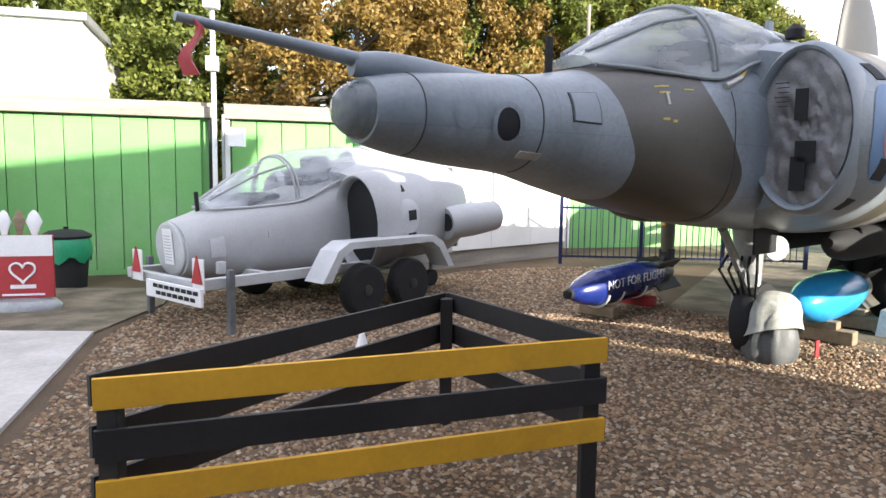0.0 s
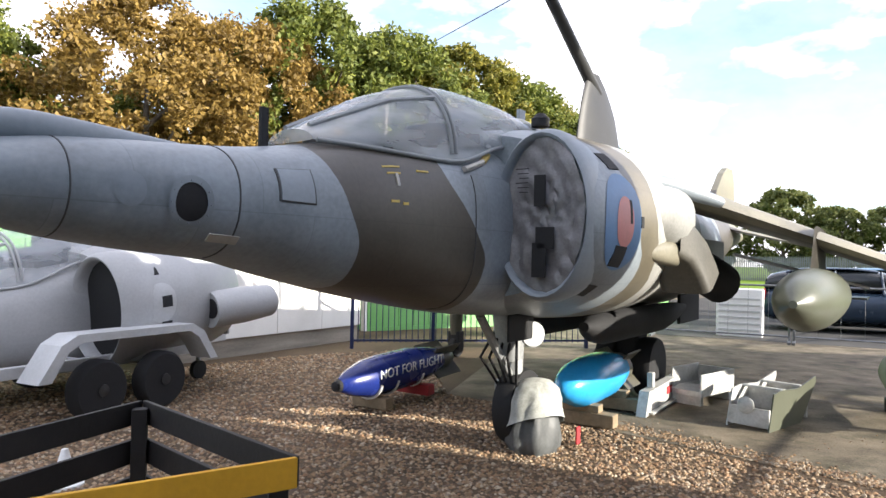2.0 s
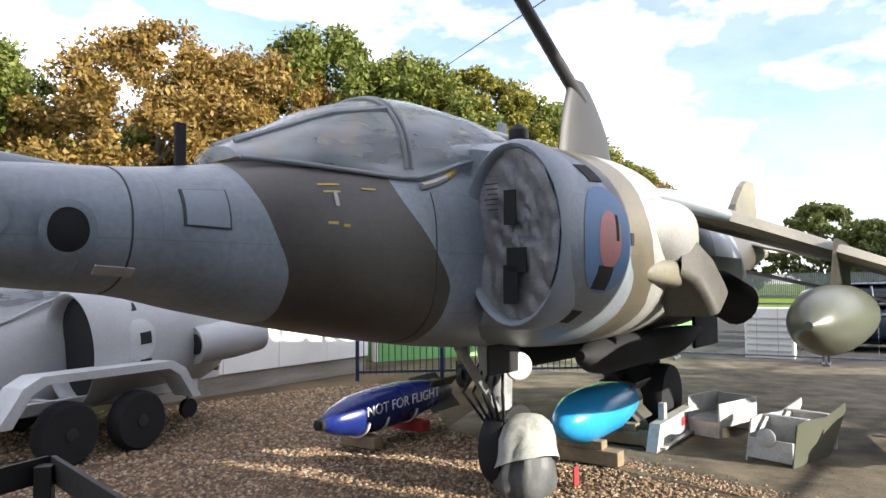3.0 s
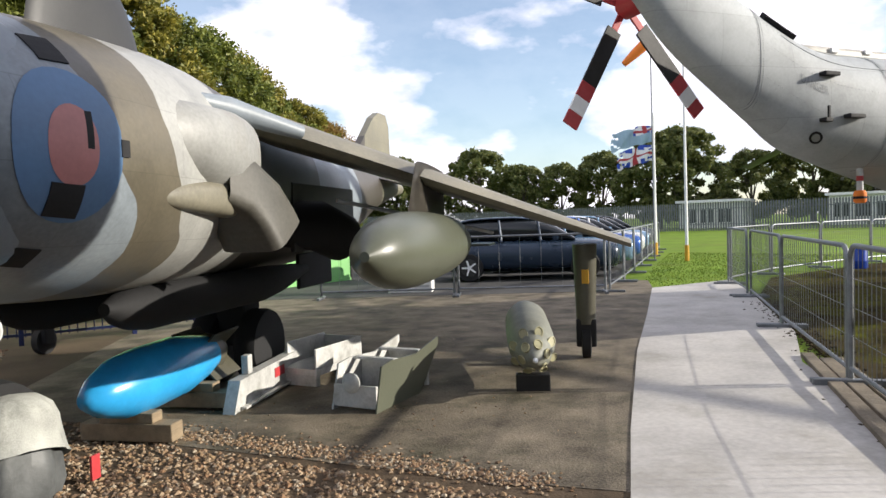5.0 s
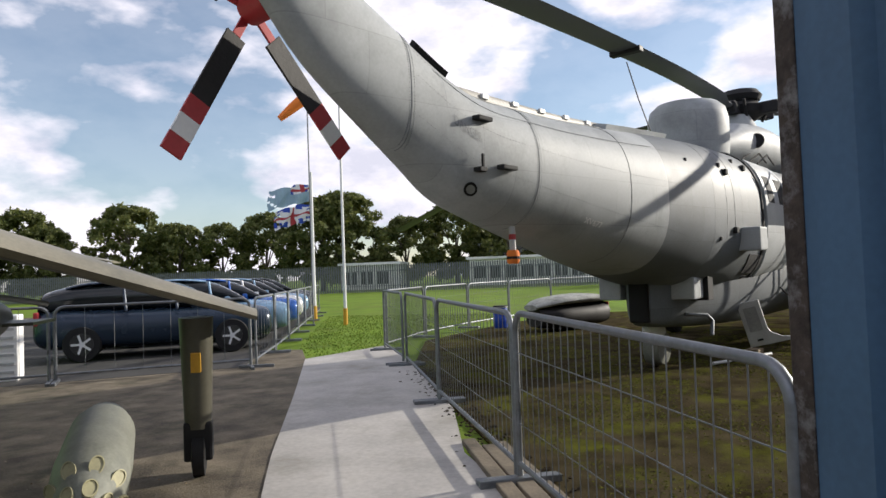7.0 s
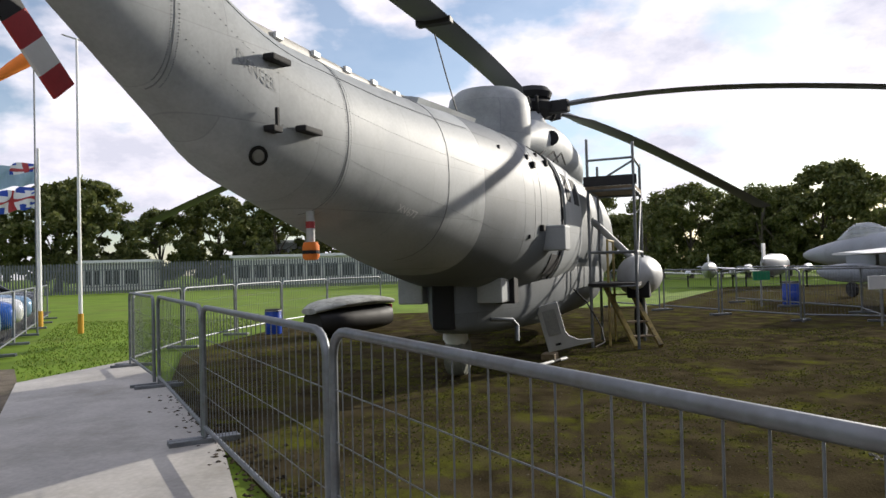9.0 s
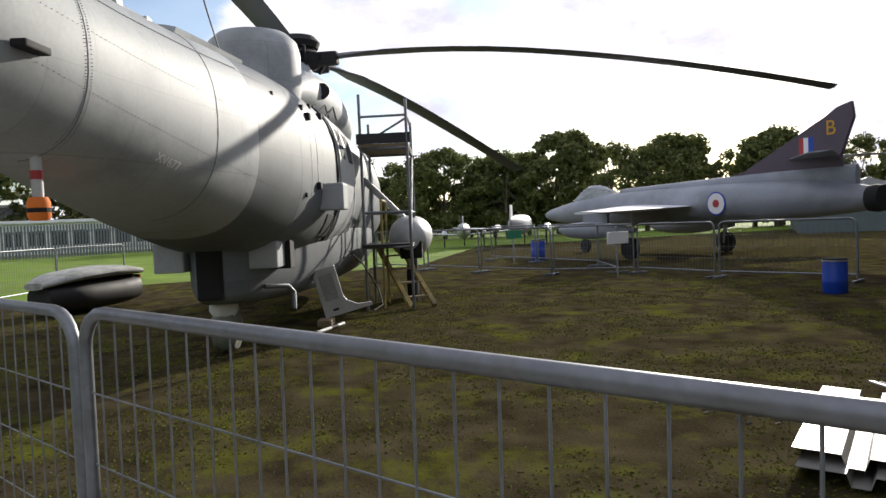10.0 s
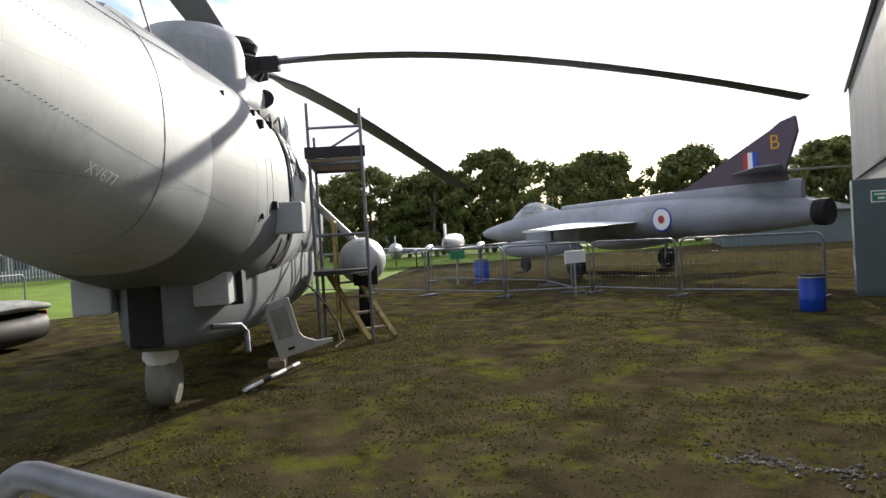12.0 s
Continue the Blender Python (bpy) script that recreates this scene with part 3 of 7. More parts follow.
def jet():
    P = jet_paint()
    j = thing("jump_jet", pose(JET[0], JET[1], 0, 0, 0, JET[2]), "faded grey and green camouflage jump jet on its wheels", "aircraft")
    g = M["podgrey"]
    part("nose_fuselage", loft(FUS, 44), P, j, smooth=True)
    part("sensor_window", loft([(-0.02, 0, 1.72, 1.80, 0.03, 2), (0.0, 0, 1.68, 1.84, 0.08, 2), (0.05, 0, 1.645, 1.875, 0.12, 2), (0.11, 0, 1.625, 1.89, 0.14, 2)], 28, 3), M["lens"], j, "grimy glass nose window", smooth=True)
    part("fuselage", loft(MID, 48), P, j, smooth=True)
    # canopy, its frame and the spine fairing behind
    c = part("canopy", loft(CANS, 40), M["canopy"], j, "scratched, hazy perspex canopy", smooth=True)
    part("spine", loft([(3.7, 0, 2.1, 2.6, 0.34, 2.2), (4.6, 0, 2.1, 2.62, 0.3, 2.2), (6, 0, 2.1, 2.6, 0.26, 2.2), (9, 0, 2.1, 2.42, 0.2, 2), (11, 0, 2.1, 2.35, 0.12, 2)], 24), P, j, smooth=True)
    # wings with anhedral, port is -y
    for s in (-1, 1):
        # olive lower faces put the underside's shade into the paint
        part("wing", wing([(5.2, s * 0.8, 2.2), (8.9, s * 0.7, 2.1)], [(7.6, s * 3.6, 1.16), (8.75, s * 3.6, 1.13)], 0.075, under=1), (M["wingtan"], M["olive"]), j, "camouflaged wing, faded tan above, underside darkened for its shade", smooth=True)
        part("tailplane", wing([(10.6, s * 0.2, 2.1), (12.3, s * 0.15, 2.1)], [(12.2, s * 1.9, 1.7), (12.9, s * 1.9, 1.7)], 0.05), P, j, smooth=True)
    fin = bmesh.new()
    prof = [(9.6, 2.3), (10.6, 2.55), (11.3, 3.05), (11.6, 3.17), (12.0, 3.18), (12.15, 3.0), (12.2, 2.3), (12.5, 2.0), (10, 2.0)]
    lo = [fin.verts.new((x, -0.05, z)) for x, z in prof]
    hi = [fin.verts.new((x, 0.05, z)) for x, z in prof]
    fin.faces.new(lo)
    fin.faces.new(hi[::-1])
    for k in range(len(prof)):
        fin.faces.new((lo[k], hi[k], hi[(k + 1) % len(prof)], lo[(k + 1) % len(prof)]))
    part("fin", fin, P, j)
    jet_details(j, P)
    return j


def intake_bell(pts, s, mt, parent, label=""):
    """A rounded mouth that swells from the throat over the lip into the body behind."""
    bell, rings = bmesh.new(), []
    for dx, q in ((0.24, 0.93), (0.1, 0.935), (0.02, 0.955), (-0.025, 0.99), (-0.035, 1.03), (-0.01, 1.075), (0.06, 1.105), (0.16, 1.115), (0.34, 1.07), (0.7, 0.9)):
        rings.append([bell.verts.new((p[0] + dx, s * (0.7 + (abs(p[1]) - 0.7) * q), 1.81 + (p[2] - 1.81) * q)) for p in pts])
    n = len(pts)
    for a, b in zip(rings, rings[1:]):
        for k in range(n):
            bell.faces.new((a[k], a[(k + 1) % n], b[(k + 1) % n], b[k]))
    part("intake_lip", bell, mt, parent, label, smooth=True)


def jet_details(j, P):
    # intake lips: a fat D-shaped ring each side, with the hollow behind it
    for s in (-1, 1):
        pts = []
        for k in range(36):
            a = k * math.tau / 36
            yy, zz = 0.71 + 0.29 * math.cos(a), 1.81 + 0.51 * math.sin(a)
            yy = max(yy, 0.45)
            pts.append((3.02 + 0.16 * (yy - 0.45), s * yy, zz))
        intake_bell(pts, s, M["jetgrey"], j, "rounded blue-grey intake lip")
        wide = [Vector(pts[k // 2]).lerp(Vector(pts[(k // 2 + k % 2) % 36]), 0.5 * (k % 2)) for k in range(72)]
        bm = bmesh.new()
        rows = []
        for q in range(1, 19):
            f = q / 18
            ring = []
            for p in wide:
                y, z = 0.72 + (abs(p[1]) - 0.72) * f, 1.81 + (p[2] - 1.81) * f
                fold = 0.05 * abs(noise.noise(Vector((y * 5 + z * 2, z * 4 - y, s * 3)))) + 0.03 * abs(noise.noise(Vector((y * 13, z * 9 + y * 5, 5)))) + 0.012 * noise.noise(Vector((y * 30, z * 24, 1)))
                ring.append(bm.verts.new((3.08 - fold, s * y, z)))
            rows.append(ring)
        bm.faces.new(rows[0])
        for a, b in zip(rows, rows[1:]):
            for k in range(72):
                bm.faces.new((a[k], a[(k + 1) % 72], b[(k + 1) % 72], b[k]))
        part("intake_cover", bm, M["cover"], j, "crumpled grey vinyl intake blank", smooth=True)
    # probe over the intake
    bm = loft([(0, 0, -0.45, 0.45, 0.06, 2), (0.28, 0, -0.33, 0.38, 0.05, 2), (0.48, 0, -0.12, 0.3, 0.04, 2), (0.57, 0, 0.05, 0.24, 0.035, 2)], 20)
    bm.transform(pose(4.3, -0.6, 2.4, 0, -90, 0))
    # near-black colour stands in for the hangar's shade on this fairing
    part("probe_fairing", bm, M["probe"], j, smooth=True)
    part("refuelling_probe", tube([(4.22, -0.6, 2.84), (3.9, -0.6, 3.02), (3.2, -0.6, 3.41), (2.3, -0.6, 3.86)], [0.05, 0.045, 0.04, 0.035]), M["probe"], j, smooth=True)
    # pitot boom on the nose
    part("pitot_fairing", loft([(0.06, 0, 1.9, 2.0, 0.035, 2), (0.3, 0, 1.9, 2.03, 0.05, 2), (0.9, 0, 1.9, 2.0, 0.03, 2)], 16), M["jetgrey"], j, smooth=True)
    part("pitot_boom", tube([(0.08, 0, 1.975), (-0.22, 0, 2.0), (-0.7, 0, 2.035)], [0.035, 0.027, 0.018]), M["jetgrey"], j, smooth=True)
    # wing tank, pylon, outrigger
    for s in (-1, 1):
        part("drop_tank", loft([(4.75, s * 1.95, 1.2, 1.26, 0.03, 2), (4.95, s * 1.95, 1.07, 1.4, 0.16, 2), (5.4, s * 1.95, 0.98, 1.48, 0.24, 2), (6.1, s * 1.95, 0.96, 1.5, 0.26, 2), (7.1, s * 1.95, 1.0, 1.46, 0.23, 2), (8.0, s * 1.95, 1.13, 1.3, 0.07, 2)], 30), M["tank"], j, smooth=True)
        part("pylon", wing([(5.75, s * 1.95, 1.45), (7.1, s * 1.95, 1.45)], [(6.05, s * 1.95, 1.86), (7.1, s * 1.95, 1.86)], 0.05), P, j)
        part("outrigger_leg", tube([(8.1, s * 3.17, 1.15), (8.12, s * 3.17, 0.35)], [0.12, 0.095], 16), M["olive"], j, smooth=True)
        part("outrigger_wheel", lathe([(0.1, -0.05), (0.16, -0.04), (0.16, 0.04), (0.1, 0.05)], 20, m=pose(8.13, s * 3.17, 0.16, 90)), M["dark"], j, smooth=True)
    # gear
    part("main_leg", tube([(6.9, 0, 1.2), (6.9, 0, 0.35)], 0.1), M["dark"], j)
    for s in (-1, 1):
        part("main_wheel", lathe([(0.16, -0.11), (0.32, -0.1), (0.34, -0.05), (0.34, 0.05), (0.32, 0.1), (0.16, 0.11)], 24, m=pose(6.9, s * 0.22, 0.34, 90)), M["dark"], j, smooth=True)
    part("nose_leg", tube([(4.1, 0, 1.2), (4.05, 0, 0.35)], 0.07), M["steel"], j)
    part("nose_wheel", lathe([(0.14, -0.09), (0.3, -0.08), (0.32, 0), (0.3, 0.08), (0.14, 0.09)], 24, m=pose(4.15, 0, 0.32, 90)), M["dark"], j, smooth=True)


# ---- the helicopter ----
HELI = (8.57, 4.25, -16.1)
BOOM = [(-1.75, 0, 3.95, 4.15, 0.08, 2.2), (-1.5, 0, 3.64, 4.1, 0.11, 2.3), (-1.16, 0, 3.28, 3.95, 0.14, 2.4), (-0.8, 0, 2.92, 3.74, 0.17, 2.5), (-0.23, 0, 2.55, 3.48, 0.22, 2.6), (0.25, 0, 2.26, 3.24, 0.28, 2.5), (0.65, 0, 2.03, 3.06, 0.36, 2.4), (1.1, 0, 1.9, 2.97, 0.44, 2.3), (2, 0, 1.68, 2.97, 0.56, 2.3), (3, 0, 1.46, 3.0, 0.7, 2.4), (3.78, 0, 1.31, 3.046, 0.804, 2.48), (4.9, 0, 1.12, 3.1, 0.92, 2.6)]
CABIN = [(4.9, 0, 1.12, 3.1, 0.925, 2.6), (6, 0, 1.0, 3.12, 0.99, 2.7), (8, 0, 0.95, 3.1, 1.02, 2.7), (11, 0, 0.9, 3.1, 1.02, 2.7), (13, 0, 0.9, 2.9, 0.98, 2.6), (14.2, 0, 1.0, 2.4, 0.8, 2.3), (15, 0, 1.2, 1.9, 0.4, 2)]


def helicopter():
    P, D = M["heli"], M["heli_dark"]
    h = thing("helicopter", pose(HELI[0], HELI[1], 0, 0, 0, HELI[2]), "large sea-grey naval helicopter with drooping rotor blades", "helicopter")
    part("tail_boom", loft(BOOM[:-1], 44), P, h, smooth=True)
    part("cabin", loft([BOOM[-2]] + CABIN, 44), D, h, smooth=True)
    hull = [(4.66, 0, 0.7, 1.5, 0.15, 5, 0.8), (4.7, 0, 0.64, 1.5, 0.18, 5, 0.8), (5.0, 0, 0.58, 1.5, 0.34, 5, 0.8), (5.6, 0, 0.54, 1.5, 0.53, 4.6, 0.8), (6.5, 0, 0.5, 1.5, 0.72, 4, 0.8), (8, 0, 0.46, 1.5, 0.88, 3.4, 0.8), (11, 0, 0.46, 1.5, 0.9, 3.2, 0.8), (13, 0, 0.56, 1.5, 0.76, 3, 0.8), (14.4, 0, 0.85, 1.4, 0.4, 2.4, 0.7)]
    # hull takes the cabin grey, with belly shade included in its tone
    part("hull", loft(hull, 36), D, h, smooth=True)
    part("radome", lathe([(0.58, 3.05), (0.6, 3.2), (0.6, 3.62), (0.56, 3.78), (0.45, 3.88), (0.2, 3.93)], 40, m=pose(6.75, 0, 0)), P, h, smooth=True)
    part("engine_cowling", loft([(7.2, 0, 3.0, 3.5, 0.45, 2.4), (8.0, 0, 3.0, 3.75, 0.6, 2.4), (9.6, 0, 3.0, 3.9, 0.65, 2.4), (11.5, 0, 3.0, 3.7, 0.6, 2.4), (12.6, 0, 2.9, 3.3, 0.4, 2.2)], 36), P, h, smooth=True)
    hx, hz = 9.6, 4.2
    part("rotor_hub", lathe([(0.12, 3.8), (0.2, 4.0), (0.42, 4.15), (0.45, 4.28), (0.3, 4.36), (0.32, 4.5), (0.1, 4.55)], 20, m=pose(hx, 0, 0)), M["dark"], h, smooth=True)
    for deg, droop, bend in ((-98, 1.15, 1.75), (-31, 1.6, 1.15), (36, 1.15, 1.7), (92, 1.75, 1.6), (180, 0.2, 2)):
        a = radians(deg)
        pts, bmb = [], bmesh.new()
        n = 14
        rings = []
        for i in range(n + 1):
            r = 0.35 + (8.5 - 0.35) * i / n
            z = hz + 0.12 * math.sin(min(r / 4, 1) * 1.57) - droop * (max(r - 0.8, 0) / 7.7) ** bend
            w, th = (0.07, 0.05) if r < 1.0 else (0.2, 0.022)
            if r > 8.2:
                w, th = 0.21, 0.035
            rings.append([bmb.verts.new((r, w * c, z + th * s2)) for c, s2 in ((-1, 0), (-0.4, 1), (0.6, 0.8), (1, 0), (0.6, -0.6), (-0.4, -0.8))])
        for x, y in zip(rings, rings[1:]):
            for q in range(6):
                bmb.faces.new((x[q], x[(q + 1) % 6], y[(q + 1) % 6], y[q]))
        bmb.faces.new(rings[0][::-1])
        bmb.faces.new(rings[-1])
        bmb.transform(Matrix.Translation((hx, 0, 0)) @ Matrix.Rotation(a, 4, "Z"))
        part("rotor_blade", bmb, M["blade"], h, "drooping dark grey rotor blade", smooth=True)
    # tail rotor on the port side
    tx, ty, tz = -0.88, 0.5, 3.46
    part("tail_rotor_hub", lathe([(0.05, -0.25), (0.12, -0.2), (0.13, 0.05), (0.06, 0.1)], 16, m=pose(tx, ty, tz, -90)), M["red"], h, "red tail rotor hub", smooth=True)
    for k in range(5):
        a = radians(30 - 72 * k)
        segs = ((0.1, 0.28, 0.035, "red"), (0.28, 0.9, 0.085, "black"), (0.9, 1.06, 0.085, "red"), (1.06, 1.22, 0.085, "wht"), (1.22, 1.36, 0.085, "red"))
        top = None
        for r0, r1, w, col in segs:
            bm = box(-w, -0.012, -r1, w, 0.012, -r0, 0.004)
            bm.transform(Matrix.Translation((tx, ty + 0.05, tz)) @ Matrix.Rotation(a, 4, "Y"))
            if top is None:
                top = part("tail_rotor_blade", bm, M[col], h, "black blade with red and white tip bands")
            else:
                part("band", bm, M[col], top)
    return h


# ---- the swept-wing fighter ----
def fighter():
    P = M["hunter"]
    f = thing("fighter_jet", pose(18.87, -11.16, 0, 0, 0, 10), "grey-green swept-wing fighter jet with a tall swept fin", "aircraft")
    body = [(-0.55, 0, 1.2, 1.75, 0.28, 2), (0.5, 0, 1.1, 1.95, 0.42, 2), (2, 0, 1.0, 2.05, 0.52, 2), (4, 0, 0.95, 2.1, 0.58, 2), (7, 0, 0.95, 2.1, 0.58, 2), (9.5, 0, 0.95, 2.05, 0.52, 2), (11, 0, 1.05, 1.85, 0.38, 2), (12.2, 0, 1.2, 1.65, 0.2, 2), (12.7, 0, 1.35, 1.5, 0.04, 2)]
    part("fuselage", loft(body, 36), P, f, smooth=True)
    part("canopy", loft([(8.3, 0, 1.95, 2.08, 0.15, 2, 0.1), (9.1, 0, 1.93, 2.38, 0.3, 2, 0.1), (9.8, 0, 1.9, 2.42, 0.32, 2, 0.1), (10.6, 0, 1.8, 2.0, 0.2, 2, 0.1)], 28), M["canopy"], f, smooth=True)
    part("spine", loft([(-0.2, 0, 1.7, 2.3, 0.1, 2), (2, 0, 1.8, 2.3, 0.14, 2), (5, 0, 1.8, 2.25, 0.16, 2), (8, 0, 1.8, 2.2, 0.2, 2)], 20), P, f, smooth=True)
    for s in (-1, 1):
        part("wing", wing([(8.2, s * 0.5, 1.5), (4.4, s * 0.5, 1.5)], [(4.6, s * 4.6, 1.42), (3.4, s * 4.6, 1.42)], 0.06), M["silver"], f, "sunlit silver-grey wing", smooth=True)
        part("tailplane", wing([(1.6, s * 0.1, 2.55), (0.2, s * 0.1, 2.55)], [(-0.1, s * 1.6, 2.55), (-0.7, s * 1.6, 2.55)], 0.06), P, f, smooth=True)
        part("drop_tank", loft([(9.0, s * 2.0, 0.85, 0.95, 0.04, 2), (8.4, s * 2.0, 0.65, 1.1, 0.22, 2), (7, s * 2.0, 0.6, 1.15, 0.26, 2), (5.2, s * 2.0, 0.8, 0.95, 0.05, 2)], 24), P, f, smooth=True)
        part("pylon", box(6.4, s * 2.0 - 0.05, 1.05, 7.6, s * 2.0 + 0.05, 1.5), P, f)
        part("main_leg", tube([(5.4, s * 1.9, 1.4), (5.5, s * 1.9, 0.3)], 0.06), M["steel"], f)
        part("main_wheel", lathe([(0.14, -0.09), (0.32, -0.08), (0.33, 0.08), (0.14, 0.09)], 20, m=pose(5.5, s * 1.95, 0.33, 90)), M["dark"], f, smooth=True)
    part("nose_leg", tube([(10.3, 0, 1.1), (10.2, 0, 0.25)], 0.05), M["steel"], f)
    part("nose_wheel", lathe([(0.1, -0.07), (0.24, -0.06), (0.25, 0.06), (0.1, 0.07)], 18, m=pose(10.2, 0, 0.25, 90)), M["dark"], f, smooth=True)
    fin = bmesh.new()
    prof = [(4.2, 2.15), (3.0, 2.35), (0.55, 3.5), (0.25, 3.68), (-0.1, 3.76), (-0.15, 3.4), (0.2, 2.5), (0.0, 2.0)]
    lo = [fin.verts.new((x, -0.05, z)) for x, z in prof]
    hi = [fin.verts.new((x, 0.05, z)) for x, z in prof]
    fin.faces.new(lo)
    fin.faces.new(hi[::-1])
    for k in range(len(prof)):
        fin.faces.new((lo[k], hi[k], hi[(k + 1) % len(prof)], lo[(k + 1) % len(prof)]))
    # the fin's backlit look is put into this dark purple colour
    part("fin", fin, M["finpurple"], f, "swept fin, backlit purple darkness put into its grey")
    for k, mt in enumerate((M["red"], M["wht"], M["drum"])):
        part("fin_flash", box(1.15 - 0.13 * k, 0.052, 2.62, 1.28 - 0.13 * k, 0.056, 3.05), mt, f)
    text_mesh("B", 0.5, Matrix.Translation((0.42, 0.056, 3.2)) @ Matrix.Rotation(math.pi, 4, "Z") @ Matrix.Rotation(math.pi / 2, 4, "X"), f, M["yellow"])
    part("tailpipe", lathe([(0.3, 0), (0.32, 0.15), (0.3, 0.3)], 24, m=pose(-0.5, 0, 1.47, 0, -90, 0)), M["dark"], f, smooth=True)
    # roundel on the port side
    for r, mt, dx in ((0.33, M["drum"], 0.0), (0.29, M["wht"], 0.006), (0.11, M["red"], 0.012)):
        part("roundel", lathe([(r, 0), (r, 0.01)], 28, m=pose(3.5, 0.57 + dx, 1.53, -90)), mt, f)
    return f


# ---- fences ----
def barrier_panel(ln=2.35, hgt=1.12, wr=0.003, pitch=0.088):
    b = thing("barrier", Matrix(), "galvanised crowd barrier with thin vertical bars", "barrier", "crowd barriers")
    r = 0.021
    k = 0.12
    pts = [(0, 0, 0.06), (0, 0, hgt - k)]
    for i in range(1, 6):
        a = math.pi - i * math.pi / 10
        pts.append((k + k * math.cos(a), 0, hgt - k + k * math.sin(a)))
    for i in range(0, 6):
        a = math.pi / 2 - i * math.pi / 10
        pts.append((ln - k + k * math.cos(a), 0, hgt - k + k * math.sin(a)))
    pts += [(ln, 0, 0.06)]
    part("frame", tube(pts, r, 10), M["galv"], b, smooth=True)
    part("bottom_rail", tube([(0, 0, 0.14), (ln, 0, 0.14)], 0.018, 8), M["galv"], b, smooth=True)
    for z in (0.4, 0.63, 0.86) if pitch < 0.2 else ():
        part("wire", tube([(0, 0, z), (ln, 0, z)], wr, 6), M["galv"], b)
    n = int(ln / pitch)
    for i in range(1, n):
        x = ln * i / n
        part("wire", tube([(x, 0, 0.15), (x, 0, hgt - 0.01)], wr, 6), M["galv"], b)
    for x in (0.0, ln):
        part("foot", box(x - 0.025, -0.28, 0.0, x + 0.025, 0.28, 0.05, 0.008), M["galv"], b)
    return b


def fences():
    near, far, bare = barrier_panel(), barrier_panel(wr=0.0022), barrier_panel(wr=0.003, pitch=0.32)
    tagged(bare, "galvanised crowd barrier with most of its wires gone", "barrier", "crowd barriers")
    fresh = [near, far, bare]
    A, B, C = Vector((8.03, 3.09)), Vector((10.55, 4.76)), Vector((13.28, 6.5))
    runs = [((5.9, 1.59), A), (A + Vector((0.06, 0.04)), B), (B + Vector((0.06, 0.04)), C),
            ((13.4, 6.62), (15.2, 7.9)), ((15.3, 7.9), (17.6, 8.2)), ((17.7, 8.2), (20.0, 8.1)), ((20.1, 8.1), (22.4, 7.8)), ((22.5, 7.8), (24.8, 7.2)), ((24.9, 7.2), (27, 6.0)),
            ((15.2, -7.5), (17.4, -6.4)), ((17.5, -6.36), (19.5, -5.85)), ((19.6, -5.8), (20.5, -4.25)), ((20.55, -4.2), (22.6, -3.2)), ((22.7, -3.15), (24.7, -2.3)), ((24.8, -2.2), (26.8, -1.2)),
            ((20.0, -5.6), (22.2, -6.3)), ((22.4, -6.4), (25, -5.8)), ((25.2, -5.8), (27.5, -5.2)),
            ((8.8, 12.75), (10.68, 10.99)), ((10.74, 10.93), (12.68, 8.98)), ((12.78, 8.95), (14.6, 9.95)), ((14.7, 10.0), (16.7, 11.15)), ((16.8, 11.2), (18.8, 12.36)), ((18.9, 12.42), (20.9, 13.58)), ((21.0, 13.64), (23.0, 14.8)), ((23.1, 14.86), (25.1, 16.02)), ((25.2, 16.08), (27.2, 17.24))]
    for p, q in runs:
        b = near if Vector(p).x < 13.5 and Vector(p).y < 7 and Vector(p).y > 0 else far
        p, q = Vector(p), Vector(q)
        if p.y > 8.5 and p.x < 27:
            b = bare
        d = q - p
        m = Matrix.Translation((p.x, p.y, 0)) @ Matrix.Rotation(math.atan2(d.y, d.x), 4, "Z")
        sx = d.length / 2.35
        o = b if b in fresh else copy_thing(b, Matrix())
        if p.x < 6:
            m = Matrix.Translation((0, 0, -0.02)) @ m @ Matrix.Rotation(-0.012, 4, "Y")   # the ground falls towards the hangar
        o.matrix_basis = m @ Matrix.Diagonal((sx, 1, 1, 1))
        if b in fresh:
            fresh.remove(b)


def railings():
    """Navy bow-top railings."""
    r = thing("railing", pose(2.23, 11.5, 0, 0, 0, -8), "navy blue steel bow-top railing", "railing")
    for i in range(4):
        part("post", box(i * 1.35 - 0.03, -0.03, 0, i * 1.35 + 0.03, 0.03, 1.15, 0.005), M["railblue"], r)
    for z in (0.12, 0.95):
        part("rail", box(0, -0.015, z, 4.05, 0.015, z + 0.035), M["railblue"], r)
    for i in range(1, 40):
        part("bar", tube([(i * 0.1, 0, 0.1), (i * 0.1, 0, 1.02)], 0.008, 6), M["railblue"], r)


def palisade():
    p = thing("palisade_fence", pose(56, 33, 0, 0, 0, -74), "grey steel palisade fence along the field", "fence", kind="structure")
    vs, fs = [], []
    for i in range(620):
        x = (i - 330) * 0.2
        k = len(vs)
        vs += [(x - 0.07, -0.03, 0), (x, 0.0, 0), (x + 0.07, -0.03, 0), (x - 0.07, -0.03, 2.25), (x, 0, 2.4), (x + 0.07, -0.03, 2.25)]
        fs += [(k, k + 1, k + 4, k + 3), (k + 1, k + 2, k + 5, k + 4)]
    o = part("pales", (vs, fs), M["palis"], p)
    tagged(o, kind="stuff")
    part("rail", box(-66, 0.0, 0.5, 58, 0.05, 0.56), M["palis"], p)
    part("rail", box(-66, 0.0, 1.8, 58, 0.05, 1.86), M["palis"], p)


